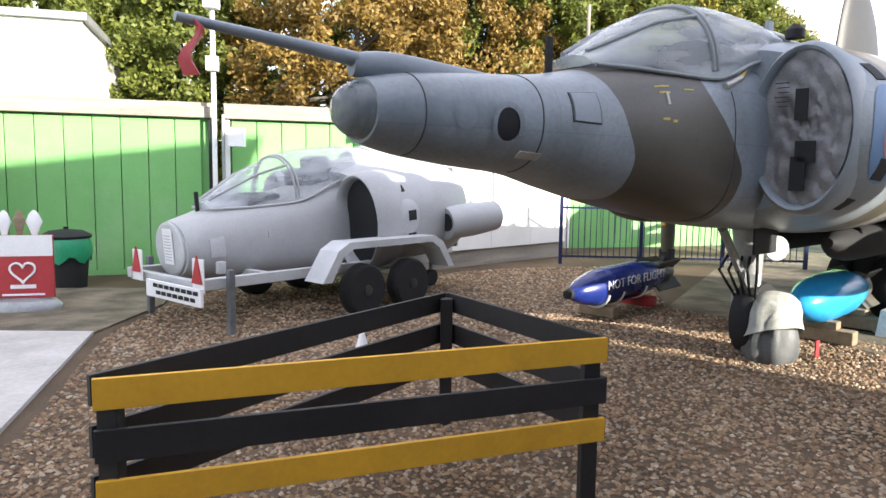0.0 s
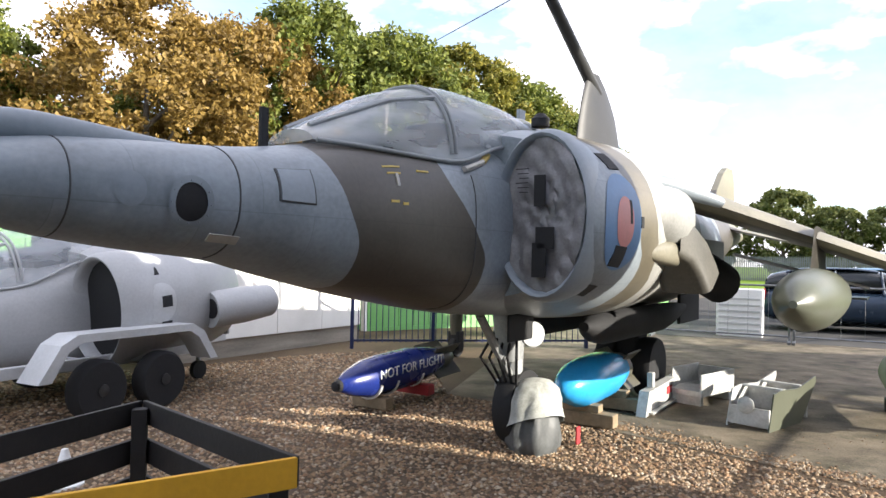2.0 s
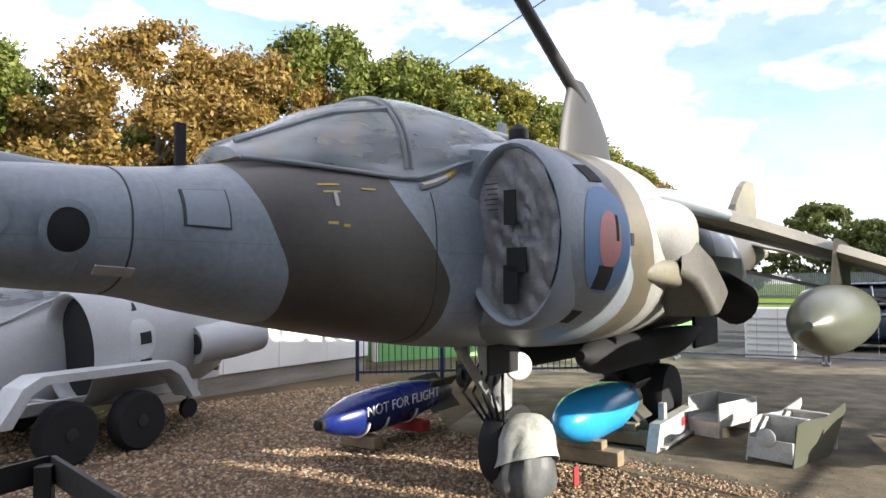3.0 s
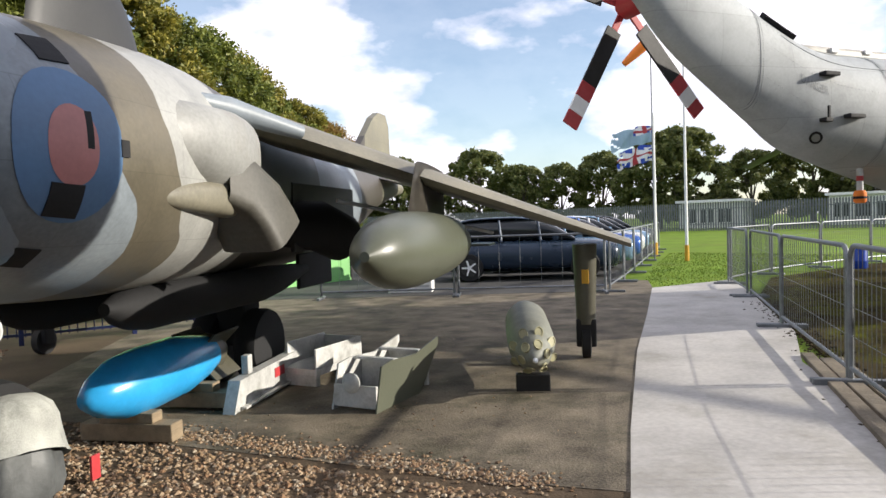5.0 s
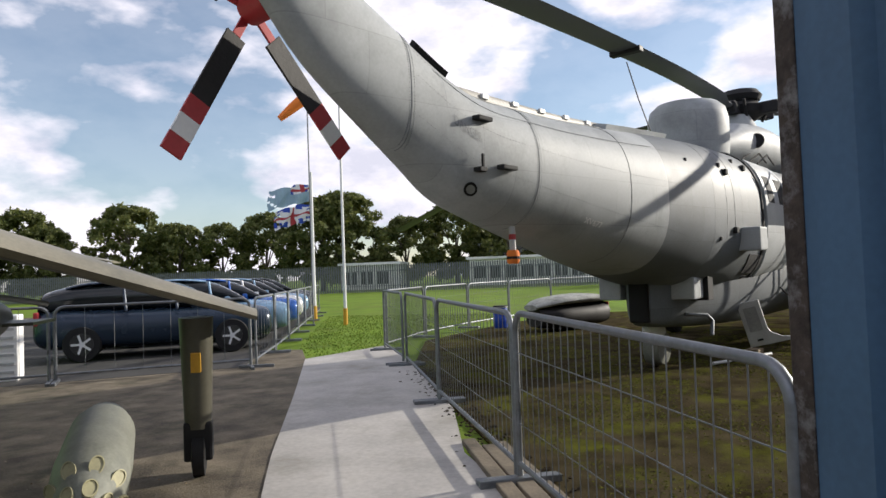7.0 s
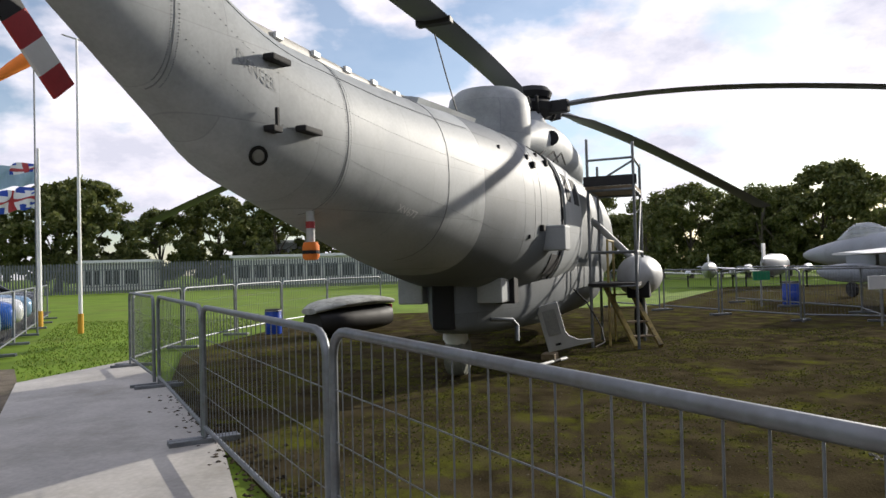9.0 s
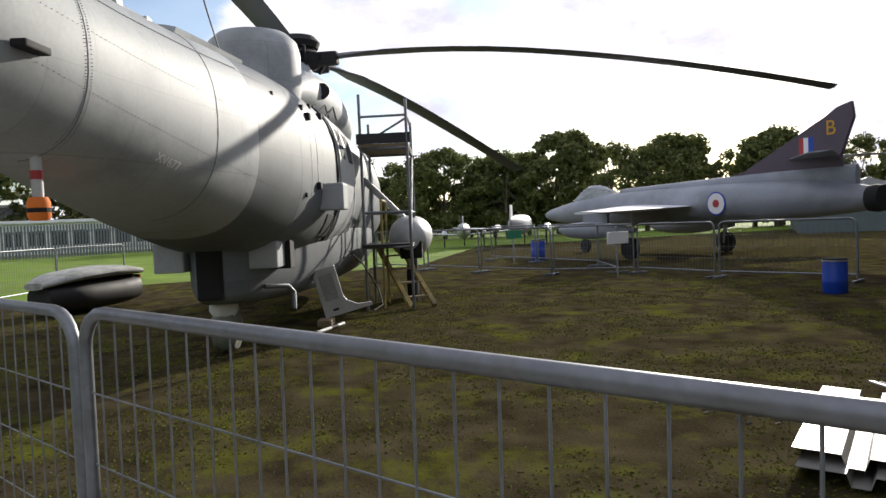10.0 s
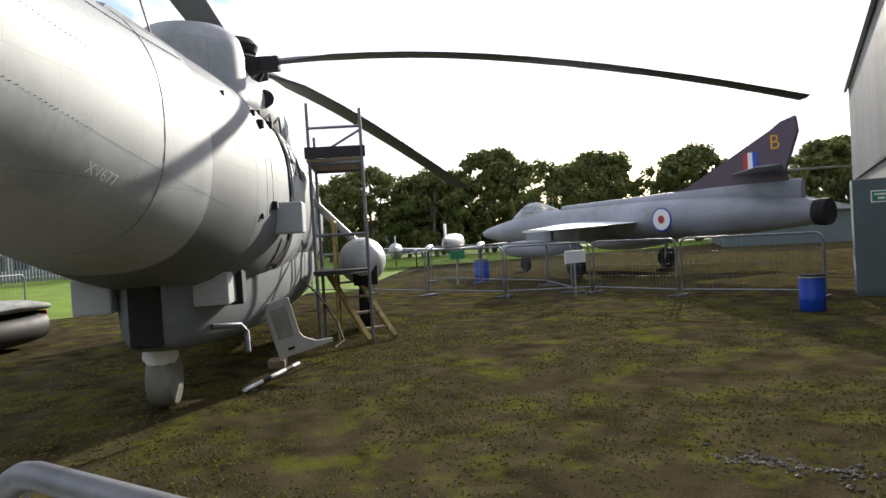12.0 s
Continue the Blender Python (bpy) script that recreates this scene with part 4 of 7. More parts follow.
# ---- trees ----
def tree(name, height, spread, leaf, seed, leaves=5000, size=0.2, low=0.15, label="", clumps=90):
    rng = random.Random(seed)
    t = thing(name, Matrix(), label, "tree", "trees round the field")
    trunk = bmesh.new()
    top = height * 0.7
    tube([(0, 0, 0), (0.1, 0.05, top * 0.4), (-0.1, 0.1, top)], [height * 0.028, height * 0.02, height * 0.006], 8, trunk)
    cl = []
    for i in range(clumps):
        a, f = rng.random() * math.tau, rng.random() ** 0.6
        z = low + (1 - low) * rng.random()
        prof = math.sin(min(max((z - low * 0.4) / (1.02 - low * 0.4), 0), 1) * math.pi) ** 0.55
        r = spread * prof * (0.45 + 0.55 * f)
        c = Vector((math.cos(a) * r, math.sin(a) * r, z * height * 0.96))
        cl.append((c, spread * rng.uniform(0.09, 0.2) * (90 / clumps) ** 0.2))
        if i < 9:
            s = Vector((0, 0, rng.uniform(0.2, 0.6) * height))
            tube([s, s.lerp(c, 0.5) + Vector((0, 0, 0.3)), c], [height * 0.009, height * 0.006, height * 0.002], 6, trunk)
    part("trunk", trunk, M["bark"], t)
    vs, fs = [], []
    per = leaves // clumps
    for c, r in cl:
        for q in range(per):
            d = Vector((rng.gauss(0, 1), rng.gauss(0, 1), rng.gauss(0, 0.8)))
            d.normalize()
            p = c + d * r * (0.35 + 0.75 * rng.random())
            nn = Vector((rng.gauss(0, 1), rng.gauss(0, 1), rng.gauss(0.5, 1))).normalized()
            u = nn.orthogonal().normalized()
            v = nn.cross(u)
            u, v = u * 0.7 + v * 0.7, v * 0.7 - u * 0.7
            s = size * rng.uniform(0.6, 1.4)
            k = len(vs)
            vs += [tuple(p - u * s), tuple(p - v * s * 0.55), tuple(p + u * s), tuple(p + v * s * 0.55)]
            fs.append((k, k + 1, k + 2, k + 3))
    part("crown", (vs, fs), leaf, t)
    return t


def trees():
    kinds = [
        tree("tree", 7.0, 2.7, LEAF["green"], 1, 64000, 0.062, 0.03, "dense green roadside tree with full crown", 330),
        tree("tree", 7.4, 3.0, LEAF["gold"], 2, 64000, 0.062, 0.03, "autumn tree with golden brown leaves", 330),
        tree("tree", 7.2, 2.7, LEAF["lime"], 3, 64000, 0.062, 0.03, "tree turning yellow-green in autumn", 330),
        tree("tree", 9.0, 4.0, LEAF["deep"], 4, 14000, 0.2, 0.12, "dark green tree beyond the field", 150),
        tree("tree", 8.0, 3.2, LEAF["deep"], 5, 7600, 0.15, 0.1, "open-crowned dark tree with sky showing through", 60),
    ]
    used = set()
    rng = random.Random(11)

    def put(k, x, y, s):
        m = pose(x, y, -0.03, 0, 0, rng.uniform(0, 360)) @ Matrix.Diagonal((s, s, s * rng.uniform(0.97, 1.03), 1))
        if k in used:
            o = copy_thing(kinds[k], Matrix())
        else:
            used.add(k)
            o = kinds[k]
        o.matrix_basis = m
    # the belt behind the stores
    for k, x, y in ((0, -17, 15), (0, -13.5, 18.5), (0, -10, 19.5), (0, -6.8, 20.5), (1, -1.9, 19.4), (1, 0.9, 21), (0, 2.6, 22), (0, 5.2, 22), (2, 7.8, 23), (0, 10.5, 24.5), (2, 13.5, 28), (0, 16, 31), (2, 19, 33), (0, 22, 37), (1, 21, 35), (0, 26, 42), (0, 30, 47),
                    (0, -8, 24), (0, -2, 25), (2, 6, 27), (0, 12, 31), (0, -20, 12), (0, -22, 6)):
        put(k, x, y, rng.uniform(1.1, 1.22) if x < 2 else 1.37 - 0.013 * x - (0.006 * (x - 14) if x > 14 else 0))
    # far belts
    for i in range(34):
        f = i / 33
        x, y = 46 + 38 * math.sin(f * 2.2), 84 - 130 * f
        put(4 if f > 0.52 else 3, x + rng.uniform(-3, 3), y + rng.uniform(-2, 2), rng.uniform(0.75, 1.2))
    for i in range(34):
        f = i / 33
        put(3 if i % 3 == 0 else 4, 66 - 26 * f + rng.uniform(-3, 3), -2 - 48 * f + rng.uniform(-2, 2), rng.uniform(0.6, 0.9))
    for i in range(8):
        put(4, 26 - 2 * i + rng.uniform(-1, 1), -48 + rng.uniform(-3, 3), rng.uniform(0.8, 1.0))


# ---- things at the front ----
def hazard_barrier():
    b = thing("hazard_barrier", Matrix(), "triangular black and yellow timber barrier round the jet nose", "barrier")
    p = [Vector((-1.42, 2.1)), Vector((0.41, 2.69)), Vector((-0.17, 3.75))]
    for v in p:
        part("post", box(v.x - 0.035, v.y - 0.035, 0, v.x + 0.035, v.y + 0.035, 0.76, 0.004), M["black"], b)
    for i in range(3):
        a, c = p[i], p[(i + 1) % 3]
        d = (c - a).normalized()
        nn = Vector((d.y, -d.x))
        for z0, z1, col in ((0.675, 0.785, "yellow" if i == 0 else "black"), (0.49, 0.605, "black"), (0.32, 0.425, "yellow" if i == 0 else "black")):
            m = Matrix.Translation((a.x + nn.x * 0.045, a.y + nn.y * 0.045, 0)) @ Matrix.Rotation(math.atan2(d.y, d.x), 4, "Z")
            part("board", box(-0.05, -0.011, z0, (c - a).length + 0.05, 0.011, z1, 0.003, m=m), M[col], b, col + " painted board")


M["jetgrey"] = mat("blue_grey_paint", (0.225, 0.257, 0.285), 0.42, var=0.14, scale=2, bump=0.06, dirt=(0.16, 0.18, 0.19), dirt_amt=0.3)



# ---- shapes that follow a lofted skin ----
def st_rows(st):
    return smooth_stations([list(q) if len(q) == 7 else [*q, 0.5] for q in st], 4)


def st_at(rows, x):
    for a, b in zip(rows, rows[1:]):
        if a[0] <= x <= b[0]:
            f = (x - a[0]) / max(b[0] - a[0], 1e-9)
            return [p + (q - p) * f for p, q in zip(a, b)]
    return rows[0] if x < rows[0][0] else rows[-1]


def skin_point(rows, x, a, off):
    _, yc, zb, zt, hw, ex, wide = st_at(rows, x)
    zm = zb + (zt - zb) * wide
    c, s = math.cos(a), math.sin(a)
    hh = (zt - zm) if s > 0 else (zm - zb)
    y, z = math.copysign(abs(c) ** (2 / ex), c) * hw, math.copysign(abs(s) ** (2 / ex), s) * hh
    n = Vector((0, y / max(hw * hw, 1e-6), z / max(hh * hh, 1e-6))).normalized()
    return Vector((x, yc + y, zm + z)) + n * off


def skin(st, x0, x1, a0, a1, off=0.004, nx=4, na=8):
    """A patch on a lofted skin between two stations and two angles (degrees)."""
    rows = st_rows(st)
    bm = bmesh.new()
    lay = []
    for o in (off, -0.004):
        lay.append([[bm.verts.new(skin_point(rows, x0 + (x1 - x0) * i / nx, radians(a0 + (a1 - a0) * k / na), o)) for k in range(na + 1)] for i in range(nx + 1)])
    g = lay[0]
    for i in range(nx):
        for k in range(na):
            bm.faces.new((g[i][k], g[i + 1][k], g[i + 1][k + 1], g[i][k + 1]))
    rim = [(i, 0) for i in range(nx + 1)] + [(nx, k) for k in range(1, na + 1)] + [(i, na) for i in range(nx - 1, -1, -1)] + [(0, k) for k in range(na - 1, 0, -1)]
    for (i, k), (p, q) in zip(rim, rim[1:] + rim[:1]):
        bm.faces.new((lay[0][i][k], lay[0][p][q], lay[1][p][q], lay[1][i][k]))
    return bm


def skin_disc(st, xc, ac, r, off=0.004, inner=0.0, n=28):
    """A disc or ring on a lofted skin."""
    rows = st_rows(st)
    s = st_at(rows, xc)
    rad = math.hypot(s[4] * math.sin(radians(ac)), (s[3] - s[2]) / 2 * math.cos(radians(ac)))
    bm = bmesh.new()
    rings = [[bm.verts.new(skin_point(rows, xc + q * math.cos(k * math.tau / n), radians(ac) + q * math.sin(k * math.tau / n) / rad, off)) for k in range(n)] for q in [inner + (r - inner) * f for f in (0.02 if not inner else 0, 0.35, 0.7, 1)]]
    for a, b in zip(rings, rings[1:]):
        for k in range(n):
            bm.faces.new((a[k], a[(k + 1) % n], b[(k + 1) % n], b[k]))
    if not inner:
        bm.faces.new(rings[0])
    return bm


def angle_at(st, x, z, side):
    """The angle, in degrees, at which a skin has the height z at station x, port (-1) or starboard (1)."""
    rows = st_rows(st)
    best = min(range(-89, 90), key=lambda d: abs(skin_point(rows, x, radians(d), 0).z - z))
    return best if side > 0 else 180 - best


def skin_text(body, size, st, xc, zc, parent, material, side=-1, off=0.003):
    """Lettering laid on a lofted skin."""
    o = text_mesh(body, size, Matrix(), parent, material, thick=0.0)
    rows = st_rows(st)
    a0 = radians(angle_at(st, xc, zc, side))
    s = st_at(rows, xc)
    rad = (s[3] - s[2]) / 2
    for v in o.data.vertices:
        v.co = skin_point(rows, xc + v.co.x, a0 - v.co.y / rad, off)
    return o


DARKLINE = mat("panel_gap", (0.05, 0.052, 0.052), 0.7, var=0.2, bump=0.0)
ROUND_BLUE = mat("faded_roundel_blue", (0.10, 0.2, 0.36), 0.5, var=0.12, scale=4, bump=0.04)
ROUND_RED = mat("faded_roundel_red", (0.5, 0.2, 0.19), 0.5, var=0.12, scale=4, bump=0.04)
HAZE = mat("perspex_frame", (0.22, 0.235, 0.24), 0.5, var=0.12, scale=4, bump=0.05)
STENCIL = mat("stencil_yellow", (0.5, 0.36, 0.08), 0.6, var=0.2, scale=9, bump=0.0)
PLATE = mat("pale_label_plate", (0.42, 0.4, 0.36), 0.5, var=0.15, scale=9, bump=0.02)


def canopy_frames(j, mt, dz=0.0):
    rows = st_rows(CANS)
    def P(x, a, o=0.006):
        return skin_point(rows, x, radians(a), o)
    # windscreen arch leaning forward at the foot, side sills, centre bar
    for x0, rad in ((2.465, 0.014), (2.505, 0.014)):
        part("windscreen_arch", tube([P(x0, a) for a in range(-4, 185, 9)], rad, 8), mt, j, smooth=True)
    for side in (0, 180):
        part("sill", tube([P(1.57 + 2.2 * i / 20, side, 0.004) for i in range(21)], 0.013, 8), mt, j, smooth=True)
        part("windscreen_bar", tube([P(1.6, 90 + (side - 90) * 0.3), P(2.1, 90 + (side - 90) * 0.36), P(2.47, 90 + (side - 90) * 0.42)], 0.016, 6), mt, j)
    part("rear_arch", tube([P(3.8, a) for a in range(0, 181, 15)], 0.02, 8), mt, j, smooth=True)
    part("ejection_seat", box(2.75, -0.2, 1.7, 3.2, 0.2, 2.42, 0.06), M["dark"], j)
    part("headrest", box(2.95, -0.13, 2.4, 3.2, 0.13, 2.55, 0.04), M["cover"], j)
    part("cockpit_coaming", box(1.9, -0.3, 2.0, 2.35, 0.3, 2.2, 0.06), M["dark"], j)


def jet_markings(j):
    L = DARKLINE
    part("panel_line", skin(FUS, 0.985, 0.991, 100, 260, 0.003, 1, 20), L, j)
    part("panel_line", skin(FUS, 0.32, 0.325, 95, 265, 0.003, 1, 20), L, j)
    part("panel_line", skin(FUS, 2.62, 2.626, 150, 262, 0.003, 1, 20), L, j)
    # round camera window
    a = angle_at(FUS, 0.77, 1.72, -1)
    part("camera_window", skin_disc(FUS, 0.77, a, 0.07, 0.006), M["dark"], j, "dark round camera window", smooth=True)
    part("window_rim", skin_disc(FUS, 0.77, a, 0.095, 0.01, 0.068), M["jetgrey"], j, "bolted window rim", smooth=True)
    rows = st_rows(FUS)
    for k in range(12):
        x, aa = 0.77 + 0.083 * math.cos(k * math.tau / 12), radians(a) + 0.083 * math.sin(k * math.tau / 12) / 0.26
        part("bolt", lathe([(0.004, -0.003), (0.003, 0.003)], 6, m=Matrix.Translation(skin_point(rows, x, aa, 0.01)) @ pose(0, 0, 0, 90)), M["jetgrey"], j)
    part("blanking_disc", skin_disc(FUS, 0.53, angle_at(FUS, 0.53, 1.76, -1), 0.062, 0.004), M["jetgrey"], j, smooth=True)
    # access hatch
    a = angle_at(FUS, 1.28, 1.84, -1)
    part("access_hatch", skin(FUS, 1.19, 1.37, a - 14, a + 14, 0.008, 3, 6), M["jetgrey"], j, "riveted square access hatch", smooth=True)
    for x0, x1, a0, a1 in ((1.18, 1.19, a - 15, a + 15), (1.37, 1.38, a - 15, a + 15), (1.18, 1.38, a - 15, a - 14), (1.18, 1.38, a + 14, a + 15)):
        part("panel_line", skin(FUS, x0, x1, a0, a1, 0.004, 2, 6), L, j)
    part("label_plate", skin(FUS, 0.88, 1.02, 214, 224, 0.006, 3, 3), PLATE, j, "pale rectangular label plate")
    # cockpit handle and stencils
    a = angle_at(FUS, 1.92, 1.93, -1)
    part("handle_slot", skin(FUS, 1.915, 1.935, a - 5, a + 5, 0.006, 1, 4), PLATE, j)
    for x0, x1, z0 in ((1.84, 1.97, 2.0), (1.86, 1.96, 1.97), (2.1, 2.2, 2.0), (1.86, 1.92, 1.82), (1.95, 1.99, 1.81)):
        aa = angle_at(FUS, (x0 + x1) / 2, z0, -1)
        part("stencil", skin(FUS, x0, x1, aa, aa + 1.4, 0.003, 2, 2), STENCIL, j)
    rows = st_rows(FUS)
    strip = [skin_point(rows, x, radians(angle_at(FUS, x, z, -1)), 0.012) for x, z in ((2.56, 2.05), (2.68, 2.08), (2.82, 2.13), (2.96, 2.19))]
    part("sill_strip", tube(strip[:3], 0.02, 6), PLATE, j)
    part("sill_strip", tube(strip[2:], 0.022, 6), STENCIL, j, "faded yellow rescue strip")
    # auxiliary inlet doors round the intake, port side
    for z, x0, x1, tilt in ((2.2, 3.5, 3.66, 6), (1.86, 3.62, 3.66, 5), (1.55, 3.44, 3.62, 6), (1.32, 3.36, 3.56, 4.5)):
        aa = angle_at(MID, 3.5, z, -1)
        part("inlet_door", skin(MID, x0, x1, aa - tilt, aa + tilt, 0.005, 2, 4), M["dark"], j, "black open inlet door")
    aa = angle_at(MID, 3.86, 1.8, -1)
    part("static_vent", skin(MID, 3.84, 3.9, aa - 2, aa + 2, 0.006, 2, 2), M["dark"], j)
    aa = angle_at(MID, 3.56, 1.78, -1)
    part("roundel", skin_disc(MID, 3.55, aa, 0.3, 0.003), ROUND_BLUE, j, "faded blue and pink roundel", smooth=True)
    part("roundel_centre", skin_disc(MID, 3.55, aa, 0.14, 0.0042), ROUND_RED, j, smooth=True)
    part("vent_hole", skin_disc(MID, 5.25, angle_at(MID, 5.25, 2.14, -1), 0.035, 0.008), M["dark"], j, smooth=True)
    # dark tape marks and instruction panel on the intake blank
    for y, z, w, h in ((-0.72, 1.96, 0.05, 0.1), (-0.76, 1.66, 0.08, 0.07), (-0.72, 1.52, 0.06, 0.11)):
        part("black_tape", box(3.0, y - w * 0.8, z - h, 3.012, y + w * 0.8, z + h, 0.003), M["dark"], j)
    for k in range(6):
        part("print_line", box(3.0, -0.64, 2.1 - k * 0.03, 3.008, -0.55 - 0.012 * (k % 3), 2.105 - k * 0.03), M["dark"], j)
    part("aerial", box(4.05, -0.015, 2.55, 4.15, 0.015, 2.75, 0.004), M["jetgrey"], j)
    part("aerial", box(1.35, -0.01, 2.05, 1.4, 0.01, 2.25, 0.003), M["dark"], j, "thin black blade aerial")
    part("beacon", lathe([(0.07, 0), (0.07, 0.06), (0.03, 0.1)], 14, m=pose(3.75, -0.35, 2.52)), M["dark"], j, smooth=True)


def jet_nozzles(j):
    for s in (-1, 1):
        # cold nozzle: a bulged fairing with a bent, cut-off spout
        part("nozzle_fairing", loft([(4.15, s * 1.0, 1.57, 1.62, 0.03, 2), (4.4, s * 1.02, 1.53, 1.67, 0.06, 2.2), (4.8, s * 1.0, 1.5, 1.7, 0.09, 2.6), (5.05, s * 0.98, 1.48, 1.7, 0.1, 3)], 24), M["wingtan"], j, "faded tan nozzle fairing", smooth=True)
        part("nozzle_bulge", loft([(4.1, s * 0.8, 1.85, 2.02, 0.1, 2), (4.5, s * 0.88, 1.72, 2.16, 0.22, 2.2), (4.95, s * 0.92, 1.62, 2.16, 0.24, 2.6), (5.22, s * 0.9, 1.64, 2.12, 0.22, 2.8), (5.3, s * 0.86, 1.7, 2.06, 0.16, 2.8)], 28), M["palecamo"], j, smooth=True)
        path = ((4.82, 0.96, 1.72, 0.15, 0.0), (5.02, 1.0, 1.68, 0.18, 16.0), (5.17, 1.03, 1.57, 0.2, 40.0), (5.27, 1.05, 1.44, 0.215, 56.0), (5.31, 1.06, 1.37, 0.22, 60.0))
        for name, q, cap in (("nozzle_spout", 1.0, False), ("nozzle_throat", 0.93, True)):
            bm, rings = bmesh.new(), []
            for x, y, z, r, bend in path[0 if q == 1 else 2:]:
                d = radians(bend)
                up, side = Vector((math.sin(d), 0, math.cos(d))), Vector((0, s, 0))
                ring = []
                for k in range(28):
                    c, e = math.cos(k * math.tau / 28), math.sin(k * math.tau / 28)
                    c, e = math.copysign(abs(c) ** 0.4, c), math.copysign(abs(e) ** 0.4, e)
                    ring.append(bm.verts.new(Vector((x, s * y, z)) + (up * e + side * c) * r * q))
                rings.append(ring)
            for a, b in zip(rings, rings[1:]):
                for k in range(28):
                    bm.faces.new((a[k], a[(k + 1) % 28], b[(k + 1) % 28], b[k]))
            if cap:
                bm.faces.new(rings[0][::-1])
            part(name, bm, M["dark"] if cap else M["nozzle"], j, "black nozzle throat" if cap else "bent swivelling exhaust nozzle, camouflaged", smooth=True)
        for k in range(2):
            bm = box(-0.01, -0.17, -0.08, 0.01, 0.17, 0.08)
            bm.transform(Matrix.Translation((5.22 + 0.11 * k, s * 1.055, 1.37 + 0.07 * k)) @ Matrix.Rotation(radians(-32), 4, "Y"))
            part("nozzle_vane", bm, M["steel"], j)
        part("leading_root", tube([(4.9, s * 0.78, 2.24), (5.2, s * 0.9, 2.2), (5.6, s * 1.25, 2.07)], [0.04, 0.085, 0.05], 14), M["jetgrey"], j, "rounded wing root fairing", smooth=True)
        part("hot_nozzle", tube([(6.6, s * 0.6, 1.45), (7.0, s * 0.78, 1.42), (7.35, s * 0.88, 1.3)], [0.2, 0.23, 0.23], 18), M["dark"], j, smooth=True)
        # near-black shield: the shade under the wing is put into its colour
        part("shaded_heat_shield", box(6.6, s * 0.72 - 0.01, 1.2, 8.2, s * 0.7 + 0.01, 1.8, 0.008), M["probe"], j)
        # inner pylon fairing, aileron hinges and a bent strut
        part("flap_strut", tube([(6.4, s * 1.2, 1.62), (7.7, s * 2.3, 1.3)], 0.018), M["alu"], j)
        part("tank_fin", box(7.4, s * 1.95 - 0.35, 1.18, 7.9, s * 1.95 + 0.35, 1.2), M["tank"], j)
        part("yellow_mark", box(7.985, s * 3.17 - 0.035, 0.76, 8.02, s * 3.17 + 0.035, 0.9, 0.006), M["yellow"], j, "worn yellow paint mark")
        part("outrigger_fork", box(8.04, s * 3.17 - 0.1, 0.12, 8.2, s * 3.17 + 0.1, 0.4, 0.02), M["dark"], j)
    # belly: gun pod strake, gear doors and bay
    for s in (-1, 1):
        part("gun_pod", loft([(4.6, s * 0.38, 0.92, 1.0, 0.04, 2), (5.0, s * 0.38, 0.78, 1.08, 0.15, 2), (6.6, s * 0.38, 0.78, 1.08, 0.16, 2), (7.6, s * 0.38, 0.95, 1.05, 0.06, 2)], 20), M["dark"], j, smooth=True)
    part("gear_door", box(7.4, -0.42, 0.8, 8.3, -0.38, 1.15, 0.02), M["dark"], j)
    part("gear_door", box(7.4, 0.38, 0.8, 8.3, 0.42, 1.15, 0.02), M["dark"], j)
    part("nose_door", box(3.45, -0.28, 0.92, 3.85, -0.26, 1.12, 0.01), M["dark"], j)
    part("leg_fairing", box(6.75, -0.14, 0.35, 7.1, 0.14, 1.15, 0.04), M["dark"], j)
    # nose leg details: fork, torque links, lamp, hoses
    part("leg_housing", tube([(3.95, 0, 1.1), (3.98, 0, 0.72)], [0.13, 0.1], 14), M["steel"], j, smooth=True)
    part("drag_strut", tube([(3.5, 0, 1.1), (3.98, 0, 0.6)], 0.035), M["steel"], j)
    part("landing_lamp", lathe([(0.03, 0), (0.09, 0.06), (0.1, 0.1), (0.09, 0.11)], 18, m=pose(3.9, -0.2, 0.95, 90, 0, -40)), M["alu"], j, "round landing lamp", smooth=True)
    for k in range(5):
        y = -0.08 + 0.04 * k
        part("hose", tube([(3.95, y, 1.0), (3.86 - 0.03 * k, y * 1.6, 0.75), (3.96, y, 0.5)], 0.012, 6), M["dark"], j)
    part("fork", box(3.98, -0.14, 0.3, 4.12, 0.14, 0.55, 0.03), M["steel"], j)


